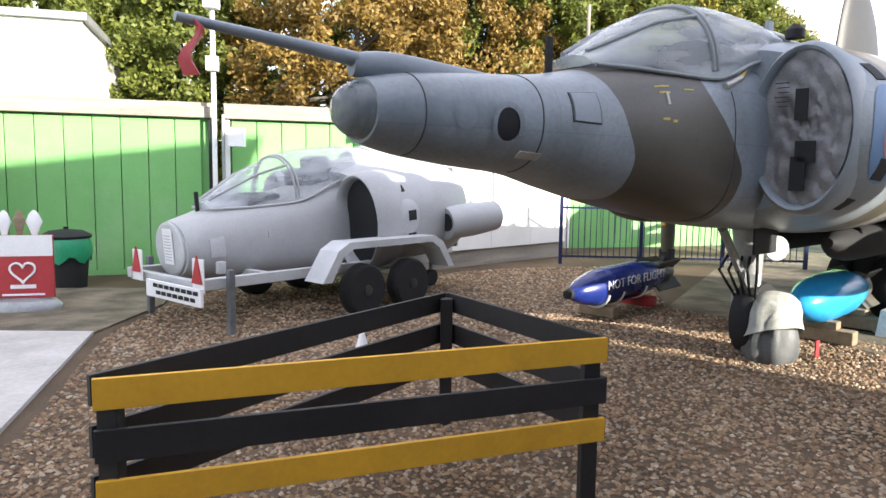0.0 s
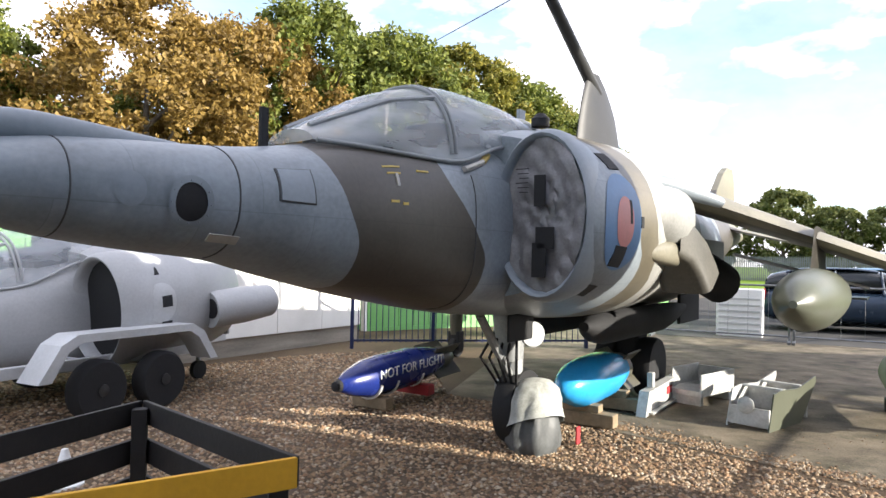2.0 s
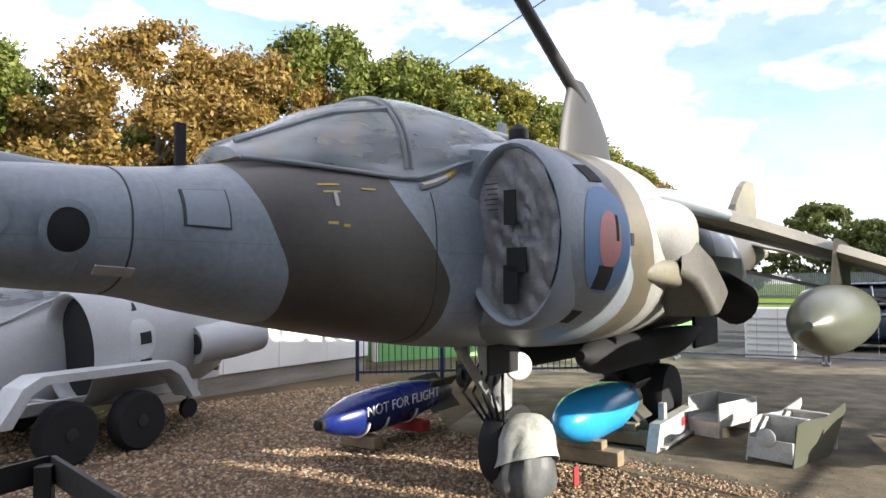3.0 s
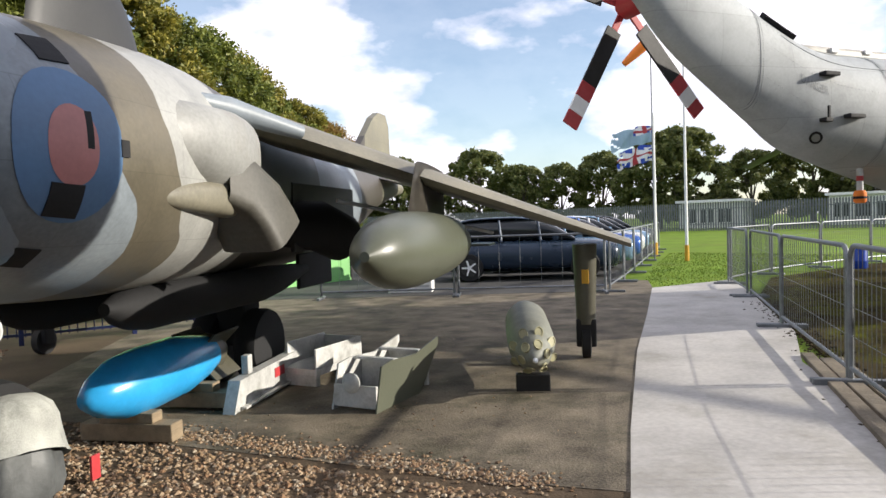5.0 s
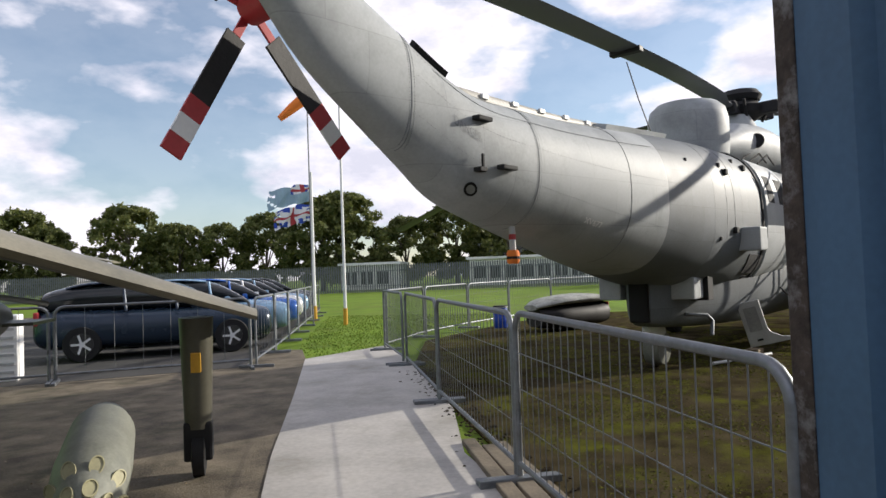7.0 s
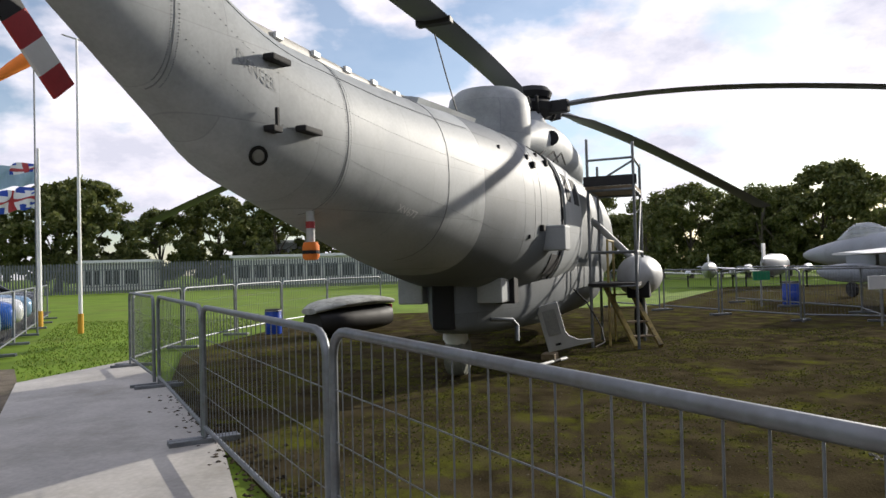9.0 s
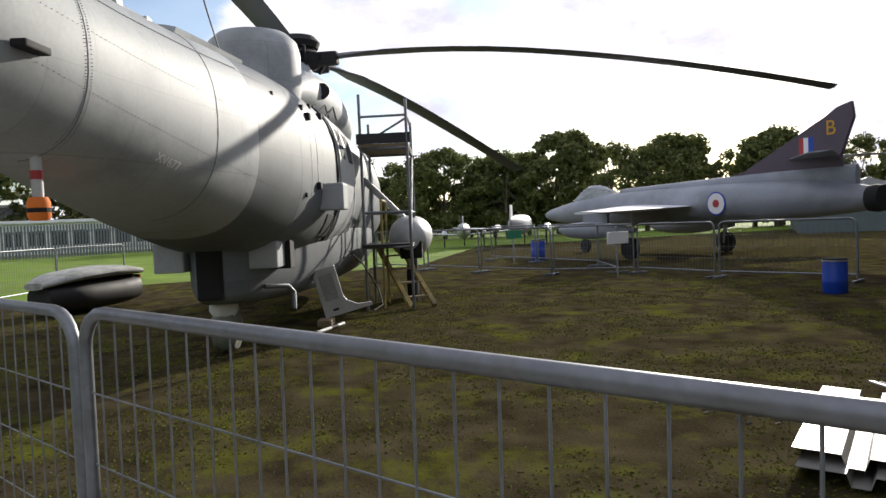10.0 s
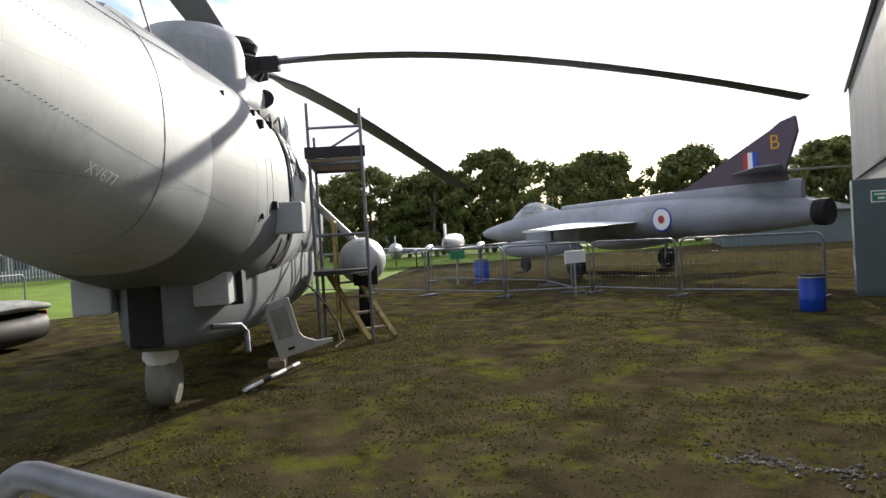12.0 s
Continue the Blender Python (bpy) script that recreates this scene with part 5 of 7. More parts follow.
def wheel_cover():
    """The canvas hood over the nose wheel."""
    c = thing("wheel_cover", pose(2.62, 5.22, 0, 0, 0, 38.75), "pale canvas hood draped over the wrapped nose wheel", "cover")
    rng = random.Random(8)

    def draped(rows, lean, amp, seed, n=44):
        bm = bmesh.new()
        rings = []
        for z, rx, ry in rows:
            ring = []
            for k in range(n):
                a = k * math.tau / n
                f = 1 + amp * noise.noise(Vector((2.4 * math.cos(a), 2.4 * math.sin(a), z * 3 + seed))) + amp * 0.35 * noise.noise(Vector((8 * math.cos(a), 8 * math.sin(a), z * 7 + seed)))
                sag = lean * math.cos(a + 2.2) * max(0.0, 1 - (z - rows[0][0]) / 0.2)
                ring.append(bm.verts.new((rx * f * math.cos(a), ry * f * math.sin(a), max(z + sag, 0.0))))
            rings.append(ring)
        for a, b in zip(rings, rings[1:]):
            for k in range(n):
                bm.faces.new((a[k], a[(k + 1) % n], b[(k + 1) % n], b[k]))
        bm.faces.new(rings[-1])
        return bm
    part("tyre_wrap", draped(((0.0, 0.22, 0.17), (0.08, 0.26, 0.19), (0.2, 0.25, 0.18), (0.32, 0.22, 0.16), (0.38, 0.1, 0.08)), 0.0, 0.2, 1), M["wrap"], c, "dark grey sheeting round the tyre", smooth=True)
    part("hood", draped(((0.2, 0.31, 0.23), (0.22, 0.3, 0.225), (0.32, 0.27, 0.21), (0.42, 0.25, 0.2), (0.5, 0.21, 0.17), (0.55, 0.14, 0.12), (0.57, 0.04, 0.04)), 0.12, 0.16, 5), M["canvas"], c, smooth=True)
    part("red_tag", box(0.26, -0.25, 0.02, 0.33, -0.235, 0.16, 0.003), M["red"], c)


M["wrap"] = mat("dark_sheeting", (0.085, 0.09, 0.09), 0.5, var=0.3, scale=7, bump=0.3)


# ---- stores laid out under the jet ----
def bomb(name, m, rad, ln, mt, label, text="", tail=True):
    b = thing(name, m, label, "bomb")
    prof = [(0.01, 0), (rad * 0.28, 0.02), (rad * 0.62, ln * 0.09), (rad * 0.92, ln * 0.22), (rad, ln * 0.36), (rad, ln * 0.62), (rad * 0.82, ln * 0.8), (rad * 0.5, ln)]
    bm = lathe(prof, 32)
    bm.transform(Matrix.Rotation(math.pi / 2, 4, "Y"))
    part("body", bm, mt, b, smooth=True)
    if tail:
        for k in range(4):
            bm = box(ln * 0.8, -0.008, 0.02, ln * 1.06, 0.008, rad * 1.15, 0.003)
            bm.transform(Matrix.Rotation(math.pi / 4 + k * math.pi / 2, 4, "X"))
            part("tail_fin", bm, M["dark"] if text else M["olive"], b)
        bm = lathe([(rad * 0.52, ln * 0.8), (rad * 0.7, ln * 0.95), (rad * 0.35, ln * 1.06)], 20)
        bm.transform(Matrix.Rotation(math.pi / 2, 4, "Y"))
        part("tail_cone", bm, M["dark"] if text else M["olive"], b, smooth=True)
    return b


def ordnance():
    d = Vector((2.75 - 1.25, 7.72 - 6.63))
    az = math.degrees(math.atan2(d.y, d.x))
    b = bomb("guided_bomb", pose(1.24, 6.62, 0.3, 0, -3, 38), 0.2, 1.75, M["bluebomb"], "dark blue practice bomb with white bands on blocks")
    bm = lathe([(0.02, -0.05), (0.045, -0.04), (0.055, 0.0), (0.06, 0.02)], 24)
    bm.transform(Matrix.Rotation(math.pi / 2, 4, "Y"))
    part("seeker", bm, M["dark"], b, smooth=True)
    for x in (0.42, 0.68, 1.1):
        pts = [(x, 0.205 * math.cos(a * math.tau / 24) * 0.98, 0.205 * math.sin(a * math.tau / 24) * 0.98) for a in range(13, 25)]
        part("white_band", tube(pts, 0.014, 6), M["wht"], b)
    text_mesh("NOT FOR FLIGHT", 0.135, Matrix.Translation((0.92, -0.203, 0.05)) @ Matrix.Rotation(math.pi / 2, 4, "X"), b, M["wht"])
    for x in (0.5, 1.2):
        k = thing("chock", b.matrix_world @ pose(x, 0, -0.3), "small timber chock under the bomb", "chock")
        part("block", box(-0.06, -0.22, 0.0, 0.06, 0.22, 0.11, 0.01), M["red"] if x > 1 else M["wood"], k)
    # light blue bomb on timber
    o = bomb("practice_bomb", pose(3.04, 5.6, 0.38, 0, -1, 40), 0.225, 1.6, M["cyan"], "glossy light blue practice bomb on timber blocks")
    for x in (0.45, 1.25):
        k = thing("timber_block", o.matrix_world @ pose(x, 0, -0.37), "weathered timber bearer under the bomb", "timber")
        part("bearer", box(-0.07, -0.34, 0.0, 0.07, 0.34, 0.12, 0.01), M["wood"], k)
        part("wedge", box(-0.06, -0.2, 0.12, 0.06, 0.2, 0.19, 0.01), M["wood"], k)
    # bomb carriers: white open channel frames
    r = thing("bomb_carrier", pose(4.84, 5.39, 0, 0, 0, 24), "open dull white metal bomb carrier with green side plate", "carrier")
    L = 0.85
    prof = [(0, 0.02), (0.06, 0.3), (0.16, 0.36), (0.24, 0.36), (0.34, 0.3), (0.4, 0.02)]
    for s, mt in ((-0.2, M["carrier"]), (0.19, M["carrier"])):
        bm = bmesh.new()
        pts = [(0, 0.0), (0.1, 0.34), (0.25, 0.36), (L * 0.75, 0.34), (L + 0.2, 0.42), (L + 0.2, 0.36), (L * 0.9, 0.06), (L * 0.8, 0)]
        for yy in (s, s + 0.015):
            bm.faces.new([bm.verts.new((x, yy, z)) for x, z in pts])
        bm.verts.ensure_lookup_table()
        n = len(pts)
        for k in range(n):
            bm.faces.new((bm.verts[k], bm.verts[(k + 1) % n], bm.verts[n + (k + 1) % n], bm.verts[n + k]))
        part("side_plate", bm, mt if s > 0 else M["tank"], r, "green painted side plate" if s < 0 else "")
    for x in (0.02, 0.42, 0.85):
        part("crosspiece", box(x, -0.19, 0.03, x + 0.03, 0.19, 0.33 if x > 0.1 else 0.2, 0.004), M["carrier"], r)
    part("end_disc", lathe([(0.07, 0), (0.08, 0.03), (0.05, 0.05)], 18, m=pose(0.03, 0.02, 0.22, 0, -90, 0)), M["carrier"], r, smooth=True)
    for k in range(2):
        part("top_strap", box(0.3 + 0.4 * k, -0.19, 0.34, 0.36 + 0.4 * k, 0.19, 0.36, 0.004), M["carrier"], r)
    r2 = thing("equipment_tray", pose(4.95, 6.5, 0, 0, 0, 25), "small dull white metal equipment tray with open front", "tray")
    part("base", box(0, -0.22, 0.1, 0.75, 0.22, 0.16, 0.006), M["carrier"], r2)
    part("side", box(0, -0.22, 0.16, 0.75, -0.2, 0.34, 0.004), M["carrier"], r2)
    part("side", box(0.15, 0.2, 0.16, 0.75, 0.22, 0.36, 0.004), M["carrier"], r2)
    part("back", box(0.73, -0.2, 0.16, 0.75, 0.2, 0.34, 0.004), M["carrier"], r2)
    part("leg", box(0.02, -0.2, 0, 0.08, 0.2, 0.1, 0.004), M["carrier"], r2)
    part("leg", box(0.66, -0.2, 0, 0.72, 0.2, 0.1, 0.004), M["carrier"], r2)
    r3 = thing("bomb_rack", pose(4.12, 6.02, 0, 0, 0, 40), "pale grey metal bomb rack with red marks", "rack")
    bm = bmesh.new()
    pts = [(0, 0.0), (0.12, 0.24), (1.3, 0.26), (1.45, 0.2), (1.1, 0.02), (0.9, 0)]
    for yy in (-0.05, 0.05):
        bm.faces.new([bm.verts.new((x, yy, z)) for x, z in pts])
    bm.verts.ensure_lookup_table()
    n = len(pts)
    for k in range(n):
        bm.faces.new((bm.verts[k], bm.verts[(k + 1) % n], bm.verts[n + (k + 1) % n], bm.verts[n + k]))
    part("body", bm, M["carrier"], r3)
    part("lug", box(0.3, -0.03, 0.25, 0.38, 0.03, 0.4, 0.008), M["carrier"], r3)
    part("red_mark", box(0.75, -0.056, 0.12, 0.95, -0.05, 0.2), M["red"], r3)
    part("flange", box(0.1, -0.1, 0.02, 1.1, 0.1, 0.04, 0.004), M["carrier"], r3)
    # rocket pod
    p = thing("rocket_pod", pose(5.95, 4.55, 0.34, 0, -3, 46) @ Matrix.Diagonal((1, 0.72, 0.72, 1)), "grey-green rocket pod with yellow tube caps on timber", "rocket pod")
    bm = lathe([(0.03, -0.02), (0.1, 0.05), (0.2, 0.22), (0.27, 0.5), (0.28, 0.7), (0.28, 1.5), (0.22, 1.8), (0.1, 1.95)], 30)
    bm.transform(Matrix.Rotation(math.pi / 2, 4, "Y"))
    part("body", bm, M["podskin"], p, smooth=True)
    bm = lathe([(0.012, -0.06), (0.03, -0.02), (0.03, 0.02)], 14)
    bm.transform(Matrix.Rotation(math.pi / 2, 4, "Y"))
    part("nose_fuze", bm, M["wht"], p, smooth=True)
    for ringn, rr, xx, slope in ((6, 0.13, 0.1, 52), (8, 0.215, 0.27, 66)):
        for k in range(ringn):
            a = k * math.tau / ringn + 0.3
            bm = lathe([(0.05, -0.01), (0.05, 0.008), (0.042, 0.008), (0.042, 0.0)], 16)
            bm.transform(Matrix.Diagonal((1, 1.45, 1, 1)))
            m = Matrix.Rotation(a, 4, "X") @ Matrix.Translation((xx, 0, rr + 0.012)) @ Matrix.Rotation(radians(-slope + 26), 4, "Y") @ Matrix.Rotation(math.pi / 2, 4, "Z")
            bm.transform(m)
            part("tube_cap", bm, M["capyellow"], p, "faded yellow tube cap")
    k = thing("timber_block", pose(6.25, 4.86, 0, 0, 0, 46), "dark timber bearer under the rocket pod", "timber")
    part("bearer", box(-0.05, -0.14, 0, 0.06, 0.14, 0.14, 0.01), M["black"], k)
    part("bearer", box(1.0, -0.14, 0, 1.12, 0.14, 0.15, 0.01), M["black"], k)


M["podskin"] = mat("weathered_pod_paint", (0.2, 0.205, 0.17), 0.55, var=0.25, scale=5, bump=0.1, dirt=(0.12, 0.12, 0.1), dirt_amt=0.3)
M["capyellow"] = mat("faded_yellow_cap", (0.31, 0.29, 0.17), 0.6, var=0.2, scale=6, bump=0.08)


# ---- cockpit section on its trailer ----
def cockpit_section():
    base = pose(-3.55, 5.80, 0, 0, 0, 47) @ pose(3.0, 0, 0.93, 0, 0, 0) @ pose(0, 0, 0, 0, -5, 0) @ pose(-3.0, 0, -1.8)
    c = thing("cockpit_section", base, "light grey jet cockpit section with open side intake on trailer", "aircraft section")
    g = M["podgrey"]
    part("nose", loft([(1.2, 0, 1.47, 2.02, 0.31, 2.1)] + [s for s in FUS if s[0] > 1.3], 40), g, c, smooth=True)
    part("nose_bulkhead", lathe([(0.27, 0), (0.27, 0.02), (0.25, 0.03)], 28, m=pose(1.2, 0, 1.745, 0, -90, 0)), M["alu"], c, "flat grey nose bulkhead with a notice")
    part("notice", box(1.155, -0.1, 1.6, 1.166, 0.07, 1.95, 0.002), M["wht"], c, "white printed notice")
    for k in range(9):
        part("print_line", box(1.15, -0.07, 1.64 + 0.03 * k, 1.156, 0.045, 1.646 + 0.03 * k), M["steel"], c)
    body = [(3.12, 0, 1.24, 2.38, 1.0, 2.3), (3.3, 0, 1.16, 2.44, 1.05, 2.3), (3.8, 0, 1.08, 2.52, 1.08, 2.3), (4.4, 0, 1.05, 2.52, 1.0, 2.3), (4.85, 0, 1.12, 2.4, 0.85, 2.3)]
    part("body", loft(body, 48), g, c, smooth=True)
    can = part("canopy", loft(CANS, 36), M["clear"], c, "clear canopy over the open cockpit", smooth=True)
    canopy_frames(c, g)
    part("spine", loft([(3.7, 0, 2.1, 2.6, 0.34, 2.2), (4.6, 0, 2.1, 2.58, 0.3, 2.2), (4.85, 0, 2.1, 2.45, 0.25, 2.2)], 24), g, c, smooth=True)
    for s in (-1, 1):
        pts = []
        for k in range(36):
            a = k * math.tau / 36
            yy, zz = max(0.73 + 0.31 * math.cos(a), 0.47), 1.81 + 0.51 * math.sin(a)
            pts.append((3.0 + 0.1 * (yy - 0.45), s * yy, zz))
        intake_bell(pts, s, g, c)
        # flat black disc stands for the deep shade inside the intake
        bm = bmesh.new()
        cen = (3.115, s * 0.7, 1.81)
        vs = [bm.verts.new((3.11, s * (0.7 + (abs(p[1]) - 0.7) * 0.94), 1.81 + (p[2] - 1.81) * 0.94)) for p in pts]
        v0 = bm.verts.new(cen)
        for k in range(36):
            bm.faces.new((v0, vs[k], vs[(k + 1) % 36]))
        part("intake_shade_disc", bm, M["dark"], c, "flat black disc for the shade inside the intake")
        part("nozzle_fairing", tube([(4.2, s * 1.0, 1.66), (4.6, s * 1.1, 1.67), (5.0, s * 1.14, 1.67)], [0.2, 0.21, 0.19], 24), g, c, smooth=True)
        part("nozzle_mouth", lathe([(0.11, 0), (0.11, 0.02)], 18, m=pose(4.19, s * 1.06, 1.68, 0, -90, 14 * s)), M["dark"], c)
    st = body
    for z, x0, x1 in ((2.15, 3.42, 3.54), (1.85, 3.5, 3.62), (1.6, 3.5, 3.62)):
        aa = angle_at(st, 3.5, z, -1)
        part("inlet_door", skin(st, x0, x1, aa - 3.5, aa + 3.5, 0.005, 2, 4), M["dark"], c, "black open inlet door")
    aa = angle_at(st, 3.5, 1.85, -1)
    part("faded_roundel", skin_disc(st, 3.5, aa, 0.17, 0.003), M["alu"], c, smooth=True)
    a = angle_at(FUS, 1.42, 1.75, -1)
    part("access_hatch", skin(FUS, 1.4, 1.55, a - 13, a + 13, 0.008, 3, 6), M["alu"], c, smooth=True)
    part("handle_slot", skin(FUS, 2.03, 2.06, 170, 178, 0.006, 1, 4), M["alu"], c)
    part("aerial", box(1.5, -0.01, 2.05, 1.54, 0.01, 2.28, 0.003), M["dark"], c)
    part("rear_bulkhead", box(4.83, -0.65, 1.25, 4.88, 0.65, 2.3, 0.02), M["steel"], c)
    # the trailer
    t = thing("trailer", pose(-3.55, 5.80, 0, 0, 0, 47) @ pose(-0.8, -0.2, 0), "grey twin-axle steel trailer carrying the cockpit section", "trailer")
    A = M["alu"]
    for s in (-1, 1):
        part("side_beam", box(1.78, s * 0.62 - 0.04, 0.42, 5.2, s * 0.62 + 0.04, 0.52, 0.008), A, t)
        bm = bmesh.new()
        prof = [(2.85, 0.42), (3.05, 0.72), (3.2, 0.8), (4.5, 0.8), (4.65, 0.72), (4.85, 0.42), (4.75, 0.42), (4.58, 0.66), (4.46, 0.73), (3.25, 0.73), (3.12, 0.66), (2.97, 0.42)]
        for yy in (s * 0.95 - 0.14, s * 0.95 + 0.14):
            bm.faces.new([bm.verts.new((x, yy, z)) for x, z in prof])
        bm.verts.ensure_lookup_table()
        n = len(prof)
        for k in range(n):
            bm.faces.new((bm.verts[k], bm.verts[(k + 1) % n], bm.verts[n + (k + 1) % n], bm.verts[n + k]))
        part("mudguard", bm, A, t, "folded pale grey mudguard")
        for x in (3.5, 4.2):
            w = part("wheel", lathe([(0.16, -0.09), (0.25, -0.09), (0.275, -0.055), (0.275, 0.055), (0.25, 0.09), (0.16, 0.09)], 26, m=pose(x, s * 0.95, 0.275, 90)), M["dark"], t, "black trailer tyre", smooth=True)
            hub = [(0.165, 0.06), (0.155, 0.09), (0.12, 0.06), (0.06, 0.065), (0.055, 0.1), (0.01, 0.105)]
            part("rim", lathe(hub, 22, m=pose(x, s * 0.95, 0.275, -90 * s)), M["probe"], w, "dark painted steel wheel rim", smooth=True)
        part("prop_leg", box(2.03, s * 0.74 - 0.03, 0, 2.09, s * 0.74 + 0.03, 0.6, 0.005), M["galv"], t)
        part("cradle_strut", box(2.2, s * 0.3 - 0.03, 0.5, 2.28, s * 0.3 + 0.03, 0.62, 0.008), A, t)
        tri = bmesh.new()
        q = [(1.74, s * 0.55 - 0.23, 0.5), (1.74, s * 0.55 - 0.07, 0.5), (1.74, s * 0.55 - 0.15, 0.75)]
        q2 = [(x + 0.015, y, z) for x, y, z in q]
        va, vb = [tri.verts.new(v) for v in q], [tri.verts.new(v) for v in q2]
        tri.faces.new(va)
        tri.faces.new(vb[::-1])
        for k in range(3):
            tri.faces.new((va[k], va[(k + 1) % 3], vb[(k + 1) % 3], vb[k]))
        part("triangle_reflector", tri, M["red"], t, "red triangular reflector")
        part("reflector_board", box(1.756, s * 0.55 - 0.24, 0.42, 1.77, s * 0.55 - 0.06, 0.72, 0.004), M["wht"], t)
    for x in (1.8, 2.6, 3.6, 5.0):
        part("crossmember", box(x, -0.62, 0.4, x + 0.08, 0.62, 0.5, 0.008), A, t)
    part("number_board", box(1.72, -0.8, 0.3, 1.75, 0.16, 0.46, 0.004), M["wht"], t, "white lettered name board")
    for row in range(2):
        for k in range(9):
            y0 = -0.58 + k * 0.1 + 0.05 * row
            if k < 8 - row:
                part("print_bar", box(1.713, y0 - 0.18, 0.4 - row * 0.065, 1.72, y0 - 0.105, 0.435 - row * 0.065), M["dark"], t)
    part("drawbar", box(5.2, -0.04, 0.4, 6.1, 0.04, 0.5, 0.008), A, t)
    part("jockey_leg", tube([(5.55, -0.12, 0.95), (5.55, -0.12, 0.2)], 0.03), M["galv"], t)
    part("jockey_wheel", lathe([(0.06, -0.03), (0.11, -0.03), (0.11, 0.03), (0.06, 0.03)], 16, m=pose(5.55, -0.12, 0.11, 90)), M["dark"], t)
    f = part("fire_bottle", lathe([(0.05, 0.5), (0.055, 0.52), (0.055, 0.75), (0.02, 0.8)], 14, m=pose(5.45, -0.3, 0.0)), M["red"], t, "small red cylinder", smooth=True)
    part("lashing", tube([(5.3, -0.3, 0.52), (5.3, -0.3, 0.95)], 0.035), M["galv"], t)


# ---- small things at the store front ----
def shop_front():
    s = thing("advert_stand", pose(-4.42, 7.18, 0, 0, 0, 12), "red and white ice cream pavement sign on a grey base", "sign")
    bm = lathe([(0.36, 0.0), (0.36, 0.06), (0.3, 0.12), (0.1, 0.14)], 24)
    bm.transform(Matrix.Diagonal((1, 0.6, 1, 1)))
    part("base", bm, M["steel"], s, smooth=True)
    part("panel", box(-0.29, -0.03, 0.14, 0.29, 0.03, 0.8, 0.01), M["red"], s, "red printed panel")
    part("picture", box(-0.29, -0.034, 0.58, 0.29, -0.031, 0.8), M["wht"], s)
    for k, (x, r, mt) in enumerate(((-0.16, 0.07, "wht"), (-0.02, 0.06, "wood"), (0.12, 0.08, "wht"))):
        bm = lathe([(0.02, 0.0), (r * 0.7, 0.1), (r, 0.16), (r * 0.6, 0.24), (0.01, 0.28)], 14)
        bm.transform(Matrix.Translation((x, 0, 0.78)) @ Matrix.Diagonal((1, 0.35, 1, 1)))
        part("cone_picture", bm, M[mt], s, smooth=True)
    heart = []
    for k in range(28):
        a = k * math.tau / 28
        heart.append((0.0075 * 16 * math.sin(a) ** 3, -0.036, 0.42 + 0.0075 * (13 * math.cos(a) - 5 * math.cos(2 * a) - 2 * math.cos(3 * a) - math.cos(4 * a))))
    part("heart_mark", tube(heart, 0.012, 6, closed=True), M["wht"], s)
    part("print_bar", box(-0.12, -0.036, 0.24, 0.12, -0.03, 0.28), M["wht"], s)
    part("print_bar", box(-0.2, -0.036, 0.165, 0.2, -0.03, 0.185), M["wht"], s)
    b = thing("litter_bin", pose(-4.72, 8.75, 0, 0, 0, 0), "black plastic bin with a green liner", "bin")
    part("body", lathe([(0.22, 0), (0.26, 0.45), (0.27, 0.62), (0.24, 0.64)], 24), M["dark"], b, smooth=True)
    bm = bmesh.new()
    n, rings = 30, []
    for z, r in ((0.36, 0.285), (0.45, 0.3), (0.56, 0.295), (0.63, 0.275)):
        rings.append([bm.verts.new((r * (1 + 0.06 * noise.noise(Vector((math.cos(k * math.tau / n) * 4, math.sin(k * math.tau / n) * 4, z * 9)))) * math.cos(k * math.tau / n), r * math.sin(k * math.tau / n), z + (0.05 * math.sin(k * 1.3) if z < 0.4 else 0))) for k in range(n)])
    for a, c in zip(rings, rings[1:]):
        for k in range(n):
            bm.faces.new((a[k], a[(k + 1) % n], c[(k + 1) % n], c[k]))
    part("liner", bm, M["liner"], b, "crumpled green bin liner", smooth=True)
    part("lid", lathe([(0.29, 0.63), (0.3, 0.66), (0.2, 0.72), (0.03, 0.74), (0.03, 0.77)], 24), M["dark"], b, smooth=True)
    p = thing("pipe_mast", pose(-3.16, 10.05, 0), "white service pipe rising above the stores", "pipe")
    part("pipe", tube([(0, -0.12, 0), (0, -0.12, 4.6)], 0.035, 10), M["wht"], p, smooth=True)
    part("box", box(-0.08, -0.22, 2.9, 0.08, -0.1, 3.1, 0.01), M["wht"], p)
    part("lamp", box(-0.1, -0.25, 3.75, 0.1, -0.05, 3.9, 0.02), M["wht"], p)
    part("pipe", tube([(0.12, -0.1, 0), (0.12, -0.1, 2.3)], 0.025, 8), M["steel"], p)
    part("meter_box", box(0.2, -0.14, 1.85, 0.42, -0.02, 2.12, 0.01), M["wht"], p)
    c = thing("traffic_cone", pose(-0.75, 5.1, 0), "small white cone behind the barrier", "cone")
    part("cone", lathe([(0.12, 0), (0.12, 0.02), (0.08, 0.03), (0.02, 0.24)], 16), M["wht"], c, smooth=True)
    f = thing("windsleeve", Matrix(), "dark red cloth streamer on the nose boom", "streamer")
    d = Vector((math.cos(radians(JET[2])), math.sin(radians(JET[2]))))
    q = Vector((JET[0], JET[1])) + d * -0.62
    bm = bmesh.new()
    rows = []
